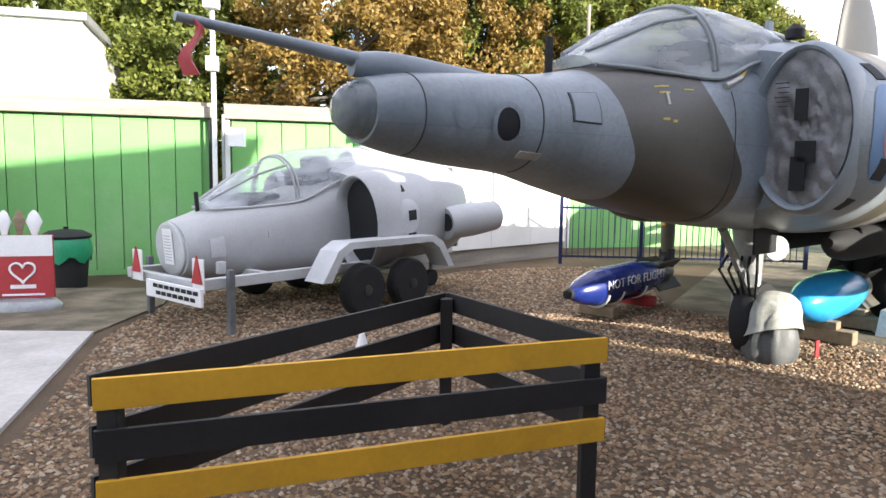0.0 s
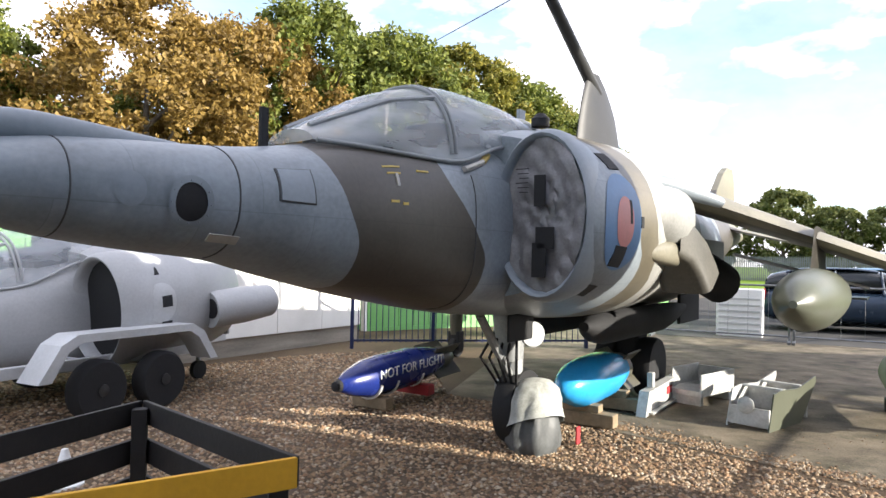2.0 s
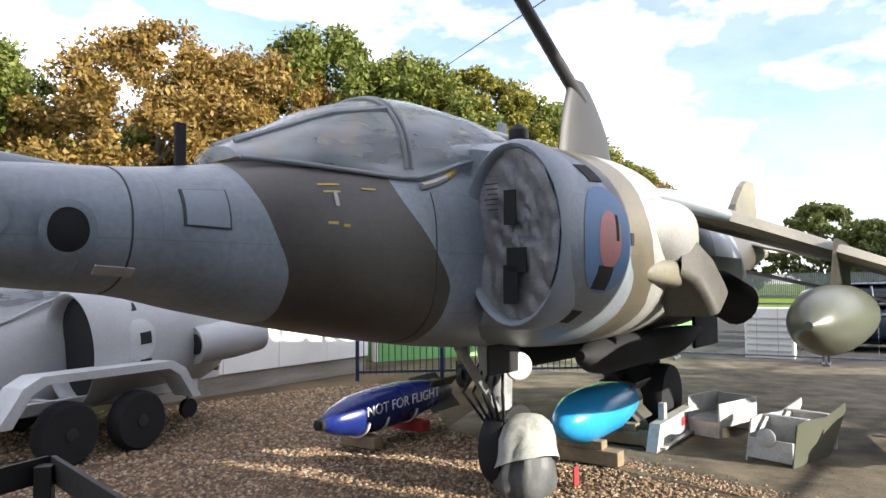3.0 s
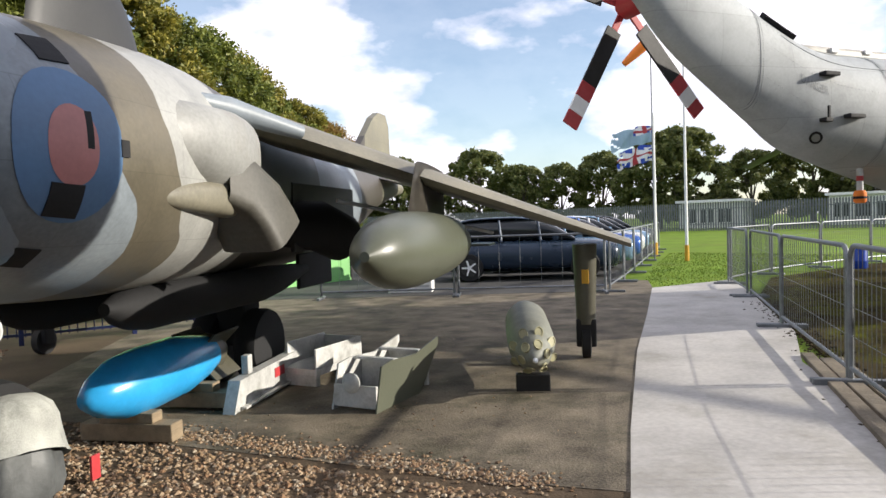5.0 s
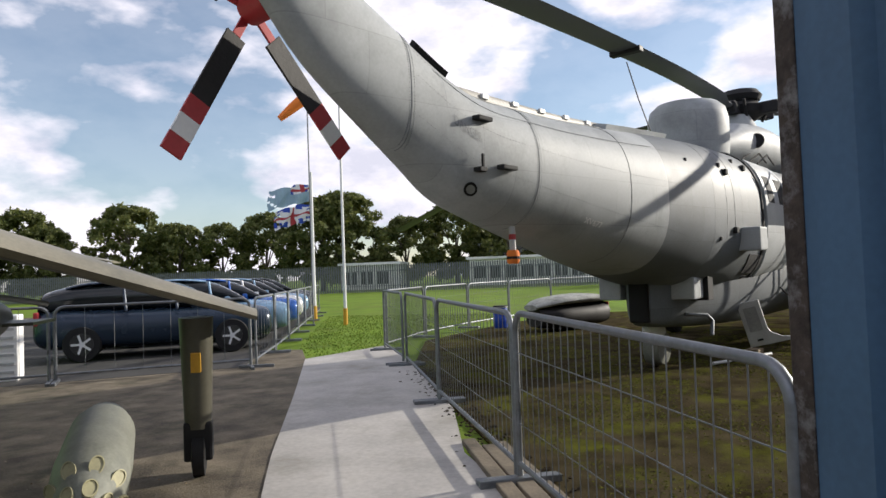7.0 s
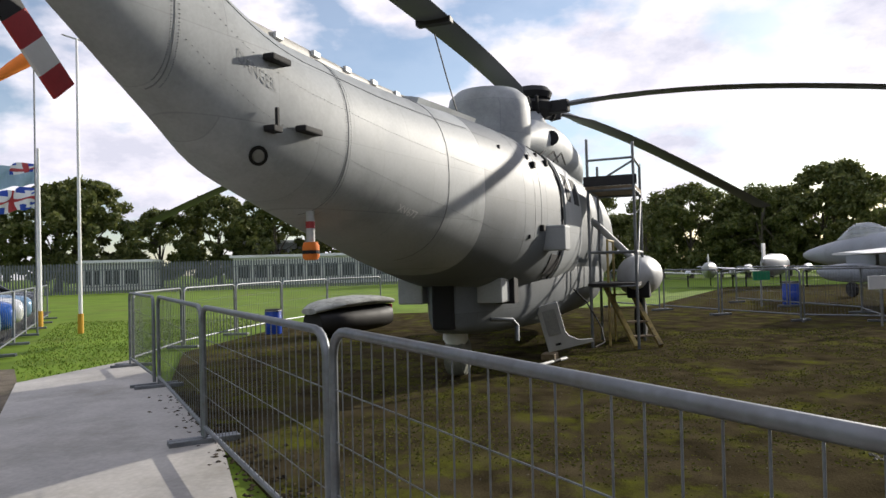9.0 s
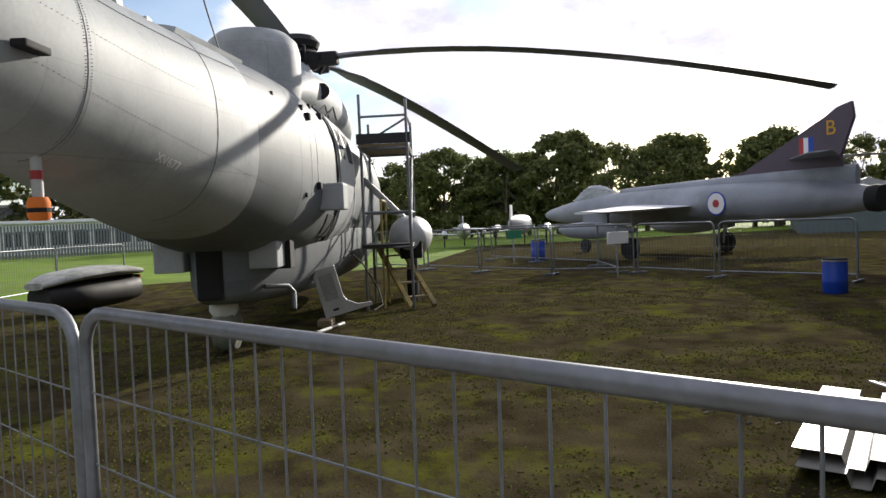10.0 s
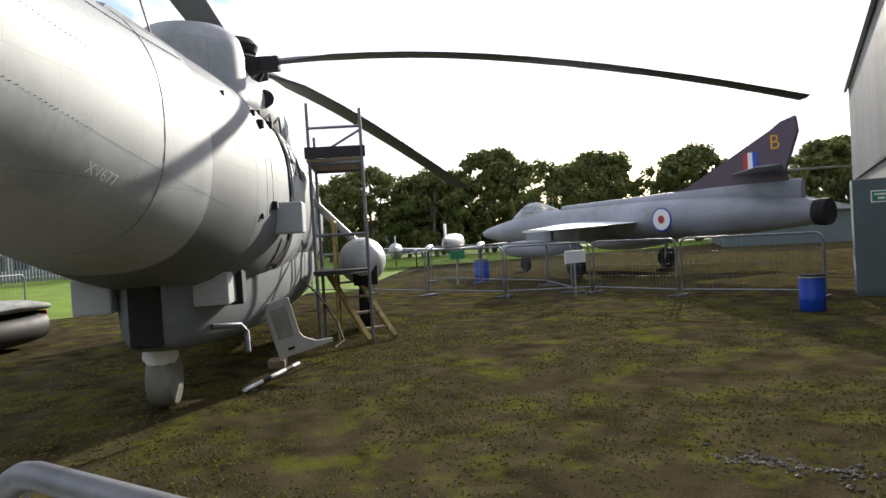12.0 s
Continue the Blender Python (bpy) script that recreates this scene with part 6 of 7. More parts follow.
    for i in range(9):
        z = 2.03 - 0.2 * i / 8
        w = 0.014 + 0.018 * (i / 8)
        o = 0.02 * math.sin(i * 0.9)
        rows.append([bm.verts.new((q.x - d.x * (w + 0.05 * i / 8) + o, q.y - d.y * w, z)), bm.verts.new((q.x + d.x * (w - 0.05 * i / 8) + o, q.y + d.y * w, z + 0.01)), bm.verts.new((q.x + o, q.y - 0.03, z))])
    for a, e in zip(rows, rows[1:]):
        for k in range(3):
            bm.faces.new((a[k], a[(k + 1) % 3], e[(k + 1) % 3], e[k]))
    part("cloth", bm, M["red"], f, smooth=True)


M["nozzle"] = mat("dark_camouflage", (0.085, 0.08, 0.066), 0.5, var=0.3, scale=2, bump=0.06, dirt=(0.04, 0.039, 0.034), dirt_amt=0.3)
M["liner"] = mat("green_polythene", (0.02, 0.28, 0.13), 0.35, var=0.2, scale=5, bump=0.3)


ground_all()
hangar()
stores()
J = jet()
canopy_frames(J, HAZE)
jet_markings(J)
jet_nozzles(J)
wheel_cover()
ordnance()
cockpit_section()
shop_front()
HEL = helicopter()
fighter()
fences()
railings()
palisade()
trees()
hazard_barrier()


# ---- round the helicopter ----
HSEAM = mat("skin_joint", (0.2, 0.212, 0.218), 0.6, var=0.2, bump=0.0)
FAINT = mat("worn_lettering", (0.24, 0.255, 0.262), 0.5, var=0.25, scale=6, bump=0.0)


def heli_details(h):
    D, P, L = M["heli_dark"], M["heli"], HSEAM
    # skin seams and doors, starboard side (negative y: angles past 180)
    part("skin_seam", skin(BOOM, 1.48, 1.485, 95, 265, 0.003, 1, 22), L, h)
    part("skin_seam", skin(BOOM, 0.02, 0.025, 95, 265, 0.003, 1, 22), L, h)
    part("skin_seam", skin(CABIN, 5.35, 5.362, 100, 200, 0.004, 1, 16), L, h)
    part("skin_seam", skin(CABIN, 5.62, 5.63, 100, 190, 0.004, 1, 16), L, h)
    part("door_track", skin(CABIN, 6.78, 6.83, 98, 262, 0.02, 1, 22), M["dark"], h, "dark rubber door seal")
    part("cabin_door", skin(CABIN, 6.95, 8.3, 128, 232, 0.03, 6, 12), P, h, "sliding cabin door with a window", smooth=True)
    part("door_window", skin(CABIN, 7.1, 7.4, 150, 172, 0.036, 3, 5), M["dark"], h, smooth=True)
    part("door_window", skin(CABIN, 7.7, 8.1, 150, 172, 0.036, 3, 5), M["dark"], h, smooth=True)
    part("dark_panel", skin(CABIN, 6.3, 6.9, 203, 222, 0.012, 4, 5), M["dark"], h, "oil-stained dark panel")
    part("walkway", skin(BOOM, 0.9, 3.6, 84, 106, 0.012, 10, 3), M["alu"], h, "pale dorsal walkway strip", smooth=True)
    part("drive_cover", skin(BOOM, 3.3, 4.85, 84, 108, 0.06, 8, 4), P, h, smooth=True)
    a = angle_at(BOOM, 0.7, 2.12, -1)
    part("lamp_ring", skin_disc(BOOM, 0.7, a, 0.07, 0.02, 0.045), M["dark"], h, smooth=True)
    part("lamp_glass", skin_disc(BOOM, 0.7, a, 0.045, 0.014), M["steel"], h, smooth=True)
    rows = st_rows(BOOM)
    for x, z, ln in ((0.72, 2.27, 0.0), (1.02, 2.3, 0.12), (0.75, 2.7, 0.1)):
        q = skin_point(rows, x, radians(angle_at(BOOM, x, z, -1)), 0.0)
        part("sensor_bracket", box(q.x - 0.05 - ln / 2, q.y - 0.07, q.z - 0.02, q.x + 0.05 + ln / 2, q.y + 0.01, q.z + 0.02, 0.01), M["dark"], h)
        if ln == 0:
            part("blade_aerial", box(q.x - 0.01, q.y - 0.07, q.z, q.x + 0.01, q.y - 0.05, q.z + 0.13), M["dark"], h)
    part("intake_scoop", skin(BOOM, 0.15, 0.5, 112, 124, 0.05, 3, 3), M["dark"], h)
    skin_text("DANGER", 0.075, BOOM, 0.6, 2.6, h, FAINT)
    skin_text("XV677", 0.105, BOOM, 2.42, 1.86, h, M["wht"])
    crow = st_rows(CABIN)
    for x, z in ((5.45, 2.6), (5.6, 1.84), (6.35, 2.75)):
        q = skin_point(crow, x, radians(angle_at(CABIN, x, z, -1)), 0.0)
        part("fitting", box(q.x - 0.05, q.y - 0.05, q.z - 0.04, q.x + 0.05, q.y + 0.02, q.z + 0.04, 0.015), M["dark"], h)
    # flare box on the cabin side, boxes on the lower hull
    part("equipment_box", box(5.85, -1.22, 1.56, 6.2, -0.92, 1.88, 0.02), P, h, "grey metal equipment box")
    part("hull_box", box(4.95, -0.62, 0.95, 5.3, -0.3, 1.24, 0.02), P, h)
    part("hull_box", box(5.3, -0.68, 0.92, 5.5, -0.35, 1.24, 0.01), M["dark"], h, "dark open vent box")
    part("hull_box", box(4.75, 0.3, 0.95, 5.1, 0.62, 1.26, 0.02), P, h)
    part("drain_pipe", tube([(5.2, -0.4, 0.74), (5.38, -0.62, 0.72), (5.46, -0.66, 0.64), (5.36, -0.68, 0.46)], 0.028, 10), M["galv"], h, smooth=True)
    # folding step: a pale plate with a sunk mesh tread and a curved foot
    step = pose(6.72, -0.95, 0.2, 8, -14, -81)
    plate = part("airstair", box(-0.17, -0.02, 0, 0.13, 0.02, 0.66, 0.012, m=step), M["alu"], h, "pale grey folding step plate")
    part("step_tread", box(-0.11, -0.03, 0.22, 0.07, -0.021, 0.58, 0.004, m=step), M["steel"], plate, "worn mesh tread")
    part("latch_slot", box(-0.05, -0.03, 0.07, 0.03, -0.021, 0.1, m=step), M["dark"], plate)
    foot = bmesh.new()
    prof = [(0.1, 0.3), (0.16, 0.16), (0.28, 0.07), (0.46, 0.04), (0.46, 0.0), (0.0, 0.0), (0.0, 0.3)]
    lo, hi = [foot.verts.new((x, -0.018, z)) for x, z in prof], [foot.verts.new((x, 0.018, z)) for x, z in prof]
    foot.faces.new(lo)
    foot.faces.new(hi[::-1])
    for k in range(len(prof)):
        foot.faces.new((lo[k], hi[k], hi[(k + 1) % len(prof)], lo[(k + 1) % len(prof)]))
    foot.transform(step)
    part("step_foot", foot, M["alu"], plate)
    part("cable_loop", tube([(6.85, -1.4, 0.22), (7.1, -1.5, 0.26), (7.4, -1.42, 0.45), (7.55, -1.2, 0.8), (7.6, -1.0, 1.0)], 0.012, 6), M["dark"], h)
    # engines, intakes and mast fairing
    part("exhaust", tube([(8.5, -0.5, 3.4), (8.2, -0.62, 3.42)], [0.1, 0.12], 16), M["dark"], h, smooth=True)
    part("mast_fairing", lathe([(0.5, 3.3), (0.42, 3.7), (0.26, 4.0), (0.2, 4.1)], 24, m=pose(9.35, 0, 0)), P, h, smooth=True)
    part("rotor_cap", lathe([(0.34, 4.4), (0.38, 4.5), (0.3, 4.6), (0.05, 4.64)], 24, m=pose(9.6, 0, 0)), M["dark"], h, smooth=True)
    for k in range(5):
        a = radians((-98, -31, 36, 92, 180)[k])
        bm = box(0.25, -0.1, 4.1, 0.7, 0.1, 4.32, 0.03)
        bm.transform(Matrix.Translation((9.6, 0, 0)) @ Matrix.Rotation(a, 4, "Z"))
        part("blade_cuff", bm, M["dark"], h)
        bm = tube([(0.3, 0.18, 4.0), (0.5, 0.2, 4.35)], 0.03, 6)
        bm.transform(Matrix.Translation((9.6, 0, 0)) @ Matrix.Rotation(a, 4, "Z"))
        part("pitch_link", bm, M["dark"], h)
    part("tie_strap", tube([(4.6, 0.0, 4.1), (4.7, -0.1, 3.6), (5.0, -0.15, 3.12)], 0.008, 6), M["black"], h)
    part("strap_pad", box(4.54, -0.215, 4.2, 4.66, 0.215, 4.27, 0.01), M["black"], h)
    # marker lamp hung under the boom
    part("marker_mast", tube([(1.5, -0.15, 1.85), (1.5, -0.15, 1.58)], 0.032, 12), M["alu"], h, smooth=True)
    part("marker_band", tube([(1.5, -0.15, 1.7), (1.5, -0.15, 1.75)], 0.035, 12), M["red"], h)
    part("marker_float", lathe([(0.045, 1.47), (0.062, 1.49), (0.062, 1.57), (0.05, 1.6)], 16, m=pose(1.5, -0.15, 0)), M["orange"], h, "orange banded marker", smooth=True)
    part("marker_band", lathe([(0.064, 1.515), (0.064, 1.54)], 16, m=pose(1.5, -0.15, 0)), M["dark"], h)
    # cream tone carries the warm sunlight along the top of the boom
    part("dorsal_fairing", loft([(0.72, 0, 2.9, 3.08, 0.08, 3), (1.0, 0, 2.88, 3.06, 0.13, 3.5), (2.5, 0, 2.88, 3.07, 0.14, 3.5), (4.0, 0, 2.95, 3.14, 0.14, 3.5), (5.8, 0, 3.0, 3.18, 0.12, 3)], 24), M["dorsal"], h, "dorsal drive fairing, warm sunlight put into its cream colour", smooth=True)
    for k in range(9):
        part("fairing_clip", box(1.1 + 0.5 * k, -0.155, 2.985 + 0.012 * k, 1.2 + 0.5 * k, -0.125, 3.03 + 0.012 * k, 0.006), M["alu"], h)
    # black block added at the stern in place of its shade
    part("stern_shade_block", box(4.6, -0.13, 0.66, 4.8, 0.13, 1.3, 0.03), M["dark"], h, "black block standing for the shade on the stern")
    # tail wheel wrapped in sheet
    part("tail_leg", tube([(5.3, 0.1, 0.75), (5.35, 0.1, 0.3)], 0.06), M["alu"], h)
    part("tail_wheel", lathe([(0.1, -0.13), (0.23, -0.11), (0.265, 0), (0.23, 0.11), (0.1, 0.13)], 22, m=pose(5.4, 0.1, 0.265, 90)), M["podskin"], h, "tail wheel wrapped in pale sheeting", smooth=True)
    part("wheel_wrap", lathe([(0.12, 0.42), (0.16, 0.48), (0.15, 0.6), (0.08, 0.66)], 14, m=pose(5.32, 0.1, 0)), M["wht"], h, smooth=True)
    # starboard sponson float and strut
    part("sponson", loft([(9.3, -1.75, 1.0, 1.25, 0.08, 2), (9.5, -1.75, 0.85, 1.42, 0.28, 2), (10.0, -1.75, 0.75, 1.5, 0.38, 2), (10.9, -1.75, 0.75, 1.5, 0.38, 2), (11.9, -1.75, 0.95, 1.3, 0.15, 2)], 26), M["alu"], h, "rounded silver-grey sponson float", smooth=True)
    part("wheel_recess", box(9.4, -1.98, 0.76, 9.75, -1.6, 1.06, 0.03), M["dark"], h, "dark open wheel recess")
    part("sponson_strut", tube([(9.7, -1.0, 2.15), (10.1, -1.65, 1.45)], 0.06), M["alu"], h, smooth=True)
    part("sponson", loft([(9.3, 1.75, 1.0, 1.25, 0.08, 2), (10.0, 1.75, 0.75, 1.5, 0.38, 2), (10.9, 1.75, 0.75, 1.5, 0.38, 2), (11.9, 1.75, 0.95, 1.3, 0.15, 2)], 20), M["alu"], h, smooth=True)
    for s in (-1, 1):
        part("main_leg", tube([(10.3, s * 1.75, 0.8), (10.3, s * 1.75, 0.35)], 0.08), M["dark"], h)
        part("main_wheel", lathe([(0.14, -0.1), (0.32, -0.09), (0.33, 0.09), (0.14, 0.1)], 22, m=pose(10.3, s * 1.75, 0.33, 90)), M["dark"], h, smooth=True)
        part("nose_window", skin(CABIN, 12.4, 13.6, 90 + s * 40, 90 + s * 70, 0.01, 4, 5), M["dark"], h, smooth=True)
    # pipes on the roof beside the mast
    for k in range(3):
        y0 = -0.5 - 0.12 * k
        part("roof_pipe", tube([(7.7, y0, 3.06 - 0.05 * k), (8.1, y0 - 0.05, 3.22 - 0.04 * k), (8.7, y0, 3.14 - 0.05 * k)], 0.014, 6), M["dark"], h)
    # rivet rows along the seams and small dark fittings on the skin
    rows_b, rows_c = st_rows(BOOM), st_rows(CABIN)
    vs, fs = [], []
    rng = random.Random(3)
    for rows, x0, a0, a1, step in ((rows_b, 1.46, 100, 240, 1.6), (rows_b, 1.51, 100, 240, 1.6), (rows_b, 0.0, 100, 250, 2.2), (rows_b, 0.05, 100, 250, 2.2), (rows_b, 3.0, 95, 240, 1.4), (rows_c, 4.96, 95, 235, 1.1), (rows_c, 5.9, 95, 200, 1.2)):
        a = a0
        while a < a1:
            stone(vs, fs, skin_point(rows, x0, radians(a), 0.001), 0.006, rng, 0.5)
            a += step
    for a0 in (140, 168, 196):
        for k in range(120):
            stone(vs, fs, skin_point(rows_b, 0.1 + 0.04 * k, radians(a0 + 0.04 * k), 0.001), 0.005, rng, 0.5)
    tagged(part("rivets", (vs, fs), D, h), kind="stuff")
    part("skin_seam", skin(BOOM, 3.0, 3.005, 95, 262, 0.003, 1, 22), L, h)
    part("skin_seam", skin(BOOM, 0.3, 3.7, 141, 141.15, 0.003, 24, 1), L, h)
    part("oil_stain", skin(CABIN, 6.5, 6.75, 226, 246, 0.006, 4, 5), M["dark"], h)
    for x, a, r in ((5.35, 150, 0.03), (5.15, 196, 0.025), (6.05, 140, 0.028), (4.4, 150, 0.02)):
        rr = rows_b if x < 4.9 else rows_c
        q = skin_point(rr, x, radians(a), 0.0)
        part("fitting", box(q.x - r, q.y - r, q.z - r, q.x + r, q.y + r, q.z + r, r * 0.4), M["dark"], h)


def hx(x, y, z=0.0):
    """A place given in the helicopter's own axes."""
    a = radians(HELI[2])
    return Vector((HELI[0] + math.cos(a) * x - math.sin(a) * y, HELI[1] + math.sin(a) * x + math.cos(a) * y, z))


def scaffold():
    base = pose(HELI[0], HELI[1], 0, 0, 0, HELI[2])
    s = thing("scaffold_tower", base, "galvanised tube scaffold tower beside the cabin door", "scaffold")
    ups = [(8.55, -1.12, 3.4), (8.5, -1.85, 3.3), (9.75, -1.12, 3.1), (9.75, -1.85, 3.1)]
    for x, y, t in ups:
        part("upright", tube([(x, y, 0), (x, y, t)], 0.024, 8), M["galv"], s, smooth=True)
    for z in (1.0, 1.55, 2.55, 3.05):
        for a, b in ((0, 1), (2, 3), (0, 2), (1, 3)):
            if z == 3.05 and (a, b) in ((0, 2), (2, 3)):
                continue
            part("ledger", tube([(*ups[a][:2], z), (*ups[b][:2], z)], 0.02, 8), M["galv"], s, smooth=True)
    part("brace", tube([(*ups[1][:2], 1.1), (*ups[3][:2], 2.5)], 0.018, 8), M["galv"], s)
    part("brace", tube([(*ups[0][:2], 2.6), (*ups[1][:2], 3.0)], 0.018, 8), M["galv"], s)
    part("deck_board", box(8.5, -1.87, 2.57, 9.8, -1.08, 2.62, 0.006), M["wood"], s, "dark timber deck board")
    part("deck_board", box(8.5, -1.87, 1.0, 9.8, -1.08, 1.05, 0.006), M["black"], s)
    part("toe_board", box(8.48, -1.9, 2.62, 8.5, -1.06, 2.78), M["black"], s)
    # steps up to the door, running out from the cabin side
    l = thing("access_steps", base, "yellow-edged steel access steps with four treads", "steps")
    foot, top = Vector((8.62, -1.99, 0.0)), Vector((9.62, -1.4, 0.98))
    run = Vector((top.x - foot.x, top.y - foot.y, 0)).normalized()
    side = Vector((-run.y, run.x, 0))
    for q in (-0.21, 0.21):
        part("stringer", tube([foot + side * q + Vector((0, 0, 0.03)), top + side * q], 0.05, 4), M["stepyellow"], l, "worn yellow steel stringer")
    for k in range(4):
        c = foot.lerp(top, 0.18 + 0.22 * k)
        part("tread", box(-0.08, -0.2, -0.012, 0.08, 0.2, 0.012, 0.004, m=Matrix.Translation(c) @ Matrix.Rotation(math.atan2(run.y, run.x), 4, "Z")), M["wood"], l)
    part("platform", box(8.75, -1.4, 0.97, 9.65, -1.1, 1.0, 0.006), M["stepyellow"], l)
    for x, y in ((8.8, -1.37), (9.6, -1.37)):
        part("leg", tube([(x, y, 0), (x, y, 1.75)], 0.02, 8), M["stepyellow"], l)
    part("handrail", tube([(8.8, -1.37, 1.75), (9.6, -1.37, 1.75)], 0.02, 8), M["stepyellow"], l)
    # striped pole lying on the ground
    p = thing("striped_pole", base, "white and black striped pole lying on the ground", "pole")
    a, b = Vector((5.75, -0.55, 0.03)), Vector((7.1, -0.95, 0.03))
    for k in range(7):
        q0, q1 = a.lerp(b, k / 7), a.lerp(b, (k + 1) / 7)
        part("band", tube([q0, q1], 0.022, 8), M["wht"] if k % 3 != 2 else M["dark"], p)
    blk = thing("timber_pad", base @ pose(7.15, -0.7, 0), "small pale timber pad under the step", "timber")
    part("pad", box(-0.15, -0.1, 0, 0.15, 0.1, 0.09, 0.01), M["wood"], blk)
    # table with a white cover beyond the tail
    tb = thing("covered_boat", pose(19.6, 5.6, 0, 0, 0, -30), "small dark hull under a pale cover", "boat")
    part("hull", loft([(-0.9, 0, 0.12, 0.55, 0.25, 2.4), (-0.4, 0, 0.05, 0.6, 0.5, 2.6), (0.6, 0, 0.05, 0.62, 0.55, 2.6), (1.1, 0, 0.1, 0.62, 0.5, 3)], 24), M["black"], tb, smooth=True)
    part("cover", loft([(-1.0, 0, 0.5, 0.62, 0.2, 2.4), (-0.4, 0, 0.58, 0.76, 0.5, 2.4), (0.6, 0, 0.6, 0.82, 0.57, 2.6), (1.14, 0, 0.6, 0.74, 0.52, 3)], 24), M["canvas"], tb, smooth=True)
    part("red_strip", box(1.1, -0.45, 0.45, 1.13, 0.45, 0.6, 0.004), M["red"], tb)


# grey warmed to cream to hold the low sun in the colour
M["dorsal"] = mat("sunlit_cream_grey", (0.42, 0.4, 0.35), 0.55, var=0.25, scale=4, bump=0.1, dirt=(0.26, 0.26, 0.25), dirt_amt=0.4)
M["stepyellow"] = mat("worn_yellow_steel", (0.42, 0.32, 0.11), 0.7, var=0.4, scale=8, bump=0.2, dirt=(0.12, 0.1, 0.07), dirt_amt=0.5)


def barrel(x, y, hgt, label):
    d = thing("drum", pose(x, y, 0), label, "drum", "blue drums")
    r = hgt * 0.33
    part("body", lathe([(r * 0.93, 0), (r, hgt * 0.04), (r, hgt * 0.3), (r * 1.03, hgt * 0.33), (r, hgt * 0.36), (r, hgt * 0.85), (r * 0.92, hgt * 0.93), (r * 0.92, hgt * 0.94)], 28), M["drum"], d, smooth=True)
    part("lid", lathe([(r * 0.98, hgt * 0.93), (r * 1.0, hgt * 0.96), (r * 0.95, hgt), (0.02, hgt * 1.01)], 28), M["dark"], d, smooth=True)
    part("clamp_ring", tube([(r * 1.0 * math.cos(k * math.tau / 24), r * 1.0 * math.sin(k * math.tau / 24), hgt * 0.93) for k in range(24)], 0.012, 6, closed=True), M["steel"], d)


def wall_side():
    barrel(14.3, -6.12, 0.54, "blue plastic drum with a black lid on the moss")
    barrel(25.8, -6.15, 0.68, "blue plastic drum beside the far barrier")
    barrel(20.2, 7.3, 0.55, "blue plastic drum by the lawn barrier")
    at = CORNER + 13.2 * Vector((math.cos(radians(WALL_AZ)), math.sin(radians(WALL_AZ)), 0))
    s = thing("cabinet", pose(at.x, at.y, 0, 0, 0, WALL_AZ), "grey-green steel cabinet with a green exit sign", "cabinet")
    part("body", box(0, 0.03, 0, 0.7, 0.84, 1.96, 0.01), M["shedgreen"], s)
    part("door", box(-0.014, 0.08, 0.06, -0.002, 0.79, 1.9, 0.004), M["shedgreen"], s)
    part("handle", box(-0.04, 0.15, 0.95, -0.014, 0.18, 1.08, 0.005), M["steel"], s)
    sg = part("sign", box(-0.024, 0.28, 1.56, -0.015, 0.58, 1.76, 0.003), M["wht"], s, "green and white exit sign")
    part("sign_field", box(-0.028, 0.3, 1.58, -0.025, 0.56, 1.74), M["signgreen"], sg)
    part("sign_bar", box(-0.032, 0.33, 1.68, -0.029, 0.53, 1.71), M["wht"], sg)
    part("sign_bar", box(-0.032, 0.38, 1.61, -0.029, 0.48, 1.65), M["wht"], sg)
    p = thing("flower_pot", pose(12.92, -6.1, 0), "terracotta flower pot beside the hangar wall", "pot")
    part("pot", lathe([(0.1, 0), (0.135, 0.18), (0.15, 0.18), (0.15, 0.23), (0.12, 0.23), (0.11, 0.16)], 24), M["terracotta"], p, smooth=True)
    # profiled sheets leaning and lying along the wall
    w = Vector((math.cos(radians(WALL_AZ)), math.sin(radians(WALL_AZ)), 0))
    sh = thing("roof_sheet", pose(CORNER.x + 0.644 * 2.75, CORNER.y - 0.765 * 2.75, 0, 0, 0, WALL_AZ), "pale profiled roofing sheets stacked along the wall", "roofing sheet")
    for k, (y0, z0, tilt, ln) in enumerate(((-0.03, 0.015, 1, 1.45), (0.0, 0.06, 2, 1.4))):
        bm = bmesh.new()
        prof = [(0, 0), (0.02, 0.06), (0.24, 0.06), (0.26, 0.0), (0.34, 0.0), (0.36, 0.06), (0.58, 0.06), (0.6, 0.0), (0.68, 0.0), (0.7, 0.06), (0.9, 0.06), (0.95, 0.3)]
        for x in (0, ln):
            for t in (0, 0.004):
                [bm.verts.new((x, 0.95 - y, z + t)) for y, z in prof]
        bm.verts.ensure_lookup_table()
        n = len(prof)
        V = bm.verts
        for i in range(n - 1):
            bm.faces.new((V[i], V[i + 1], V[2 * n + i + 1], V[2 * n + i]))
            bm.faces.new((V[n + i], V[n + i + 1], V[3 * n + i + 1], V[3 * n + i]))
            bm.faces.new((V[i], V[i + 1], V[n + i + 1], V[n + i]))
            bm.faces.new((V[2 * n + i], V[2 * n + i + 1], V[3 * n + i + 1], V[3 * n + i]))
        bm.transform(Matrix.Translation((0.1 * k, 0.05 + y0, z0)) @ Matrix.Rotation(radians(tilt), 4, "X"))
        part("sheet", bm, M["sheet"], sh)
    o = thing("metal_scrap", pose(9.3, -1.75, 0, 0, 0, WALL_AZ + 20), "bundle of thin metal strips on rubble", "scrap")
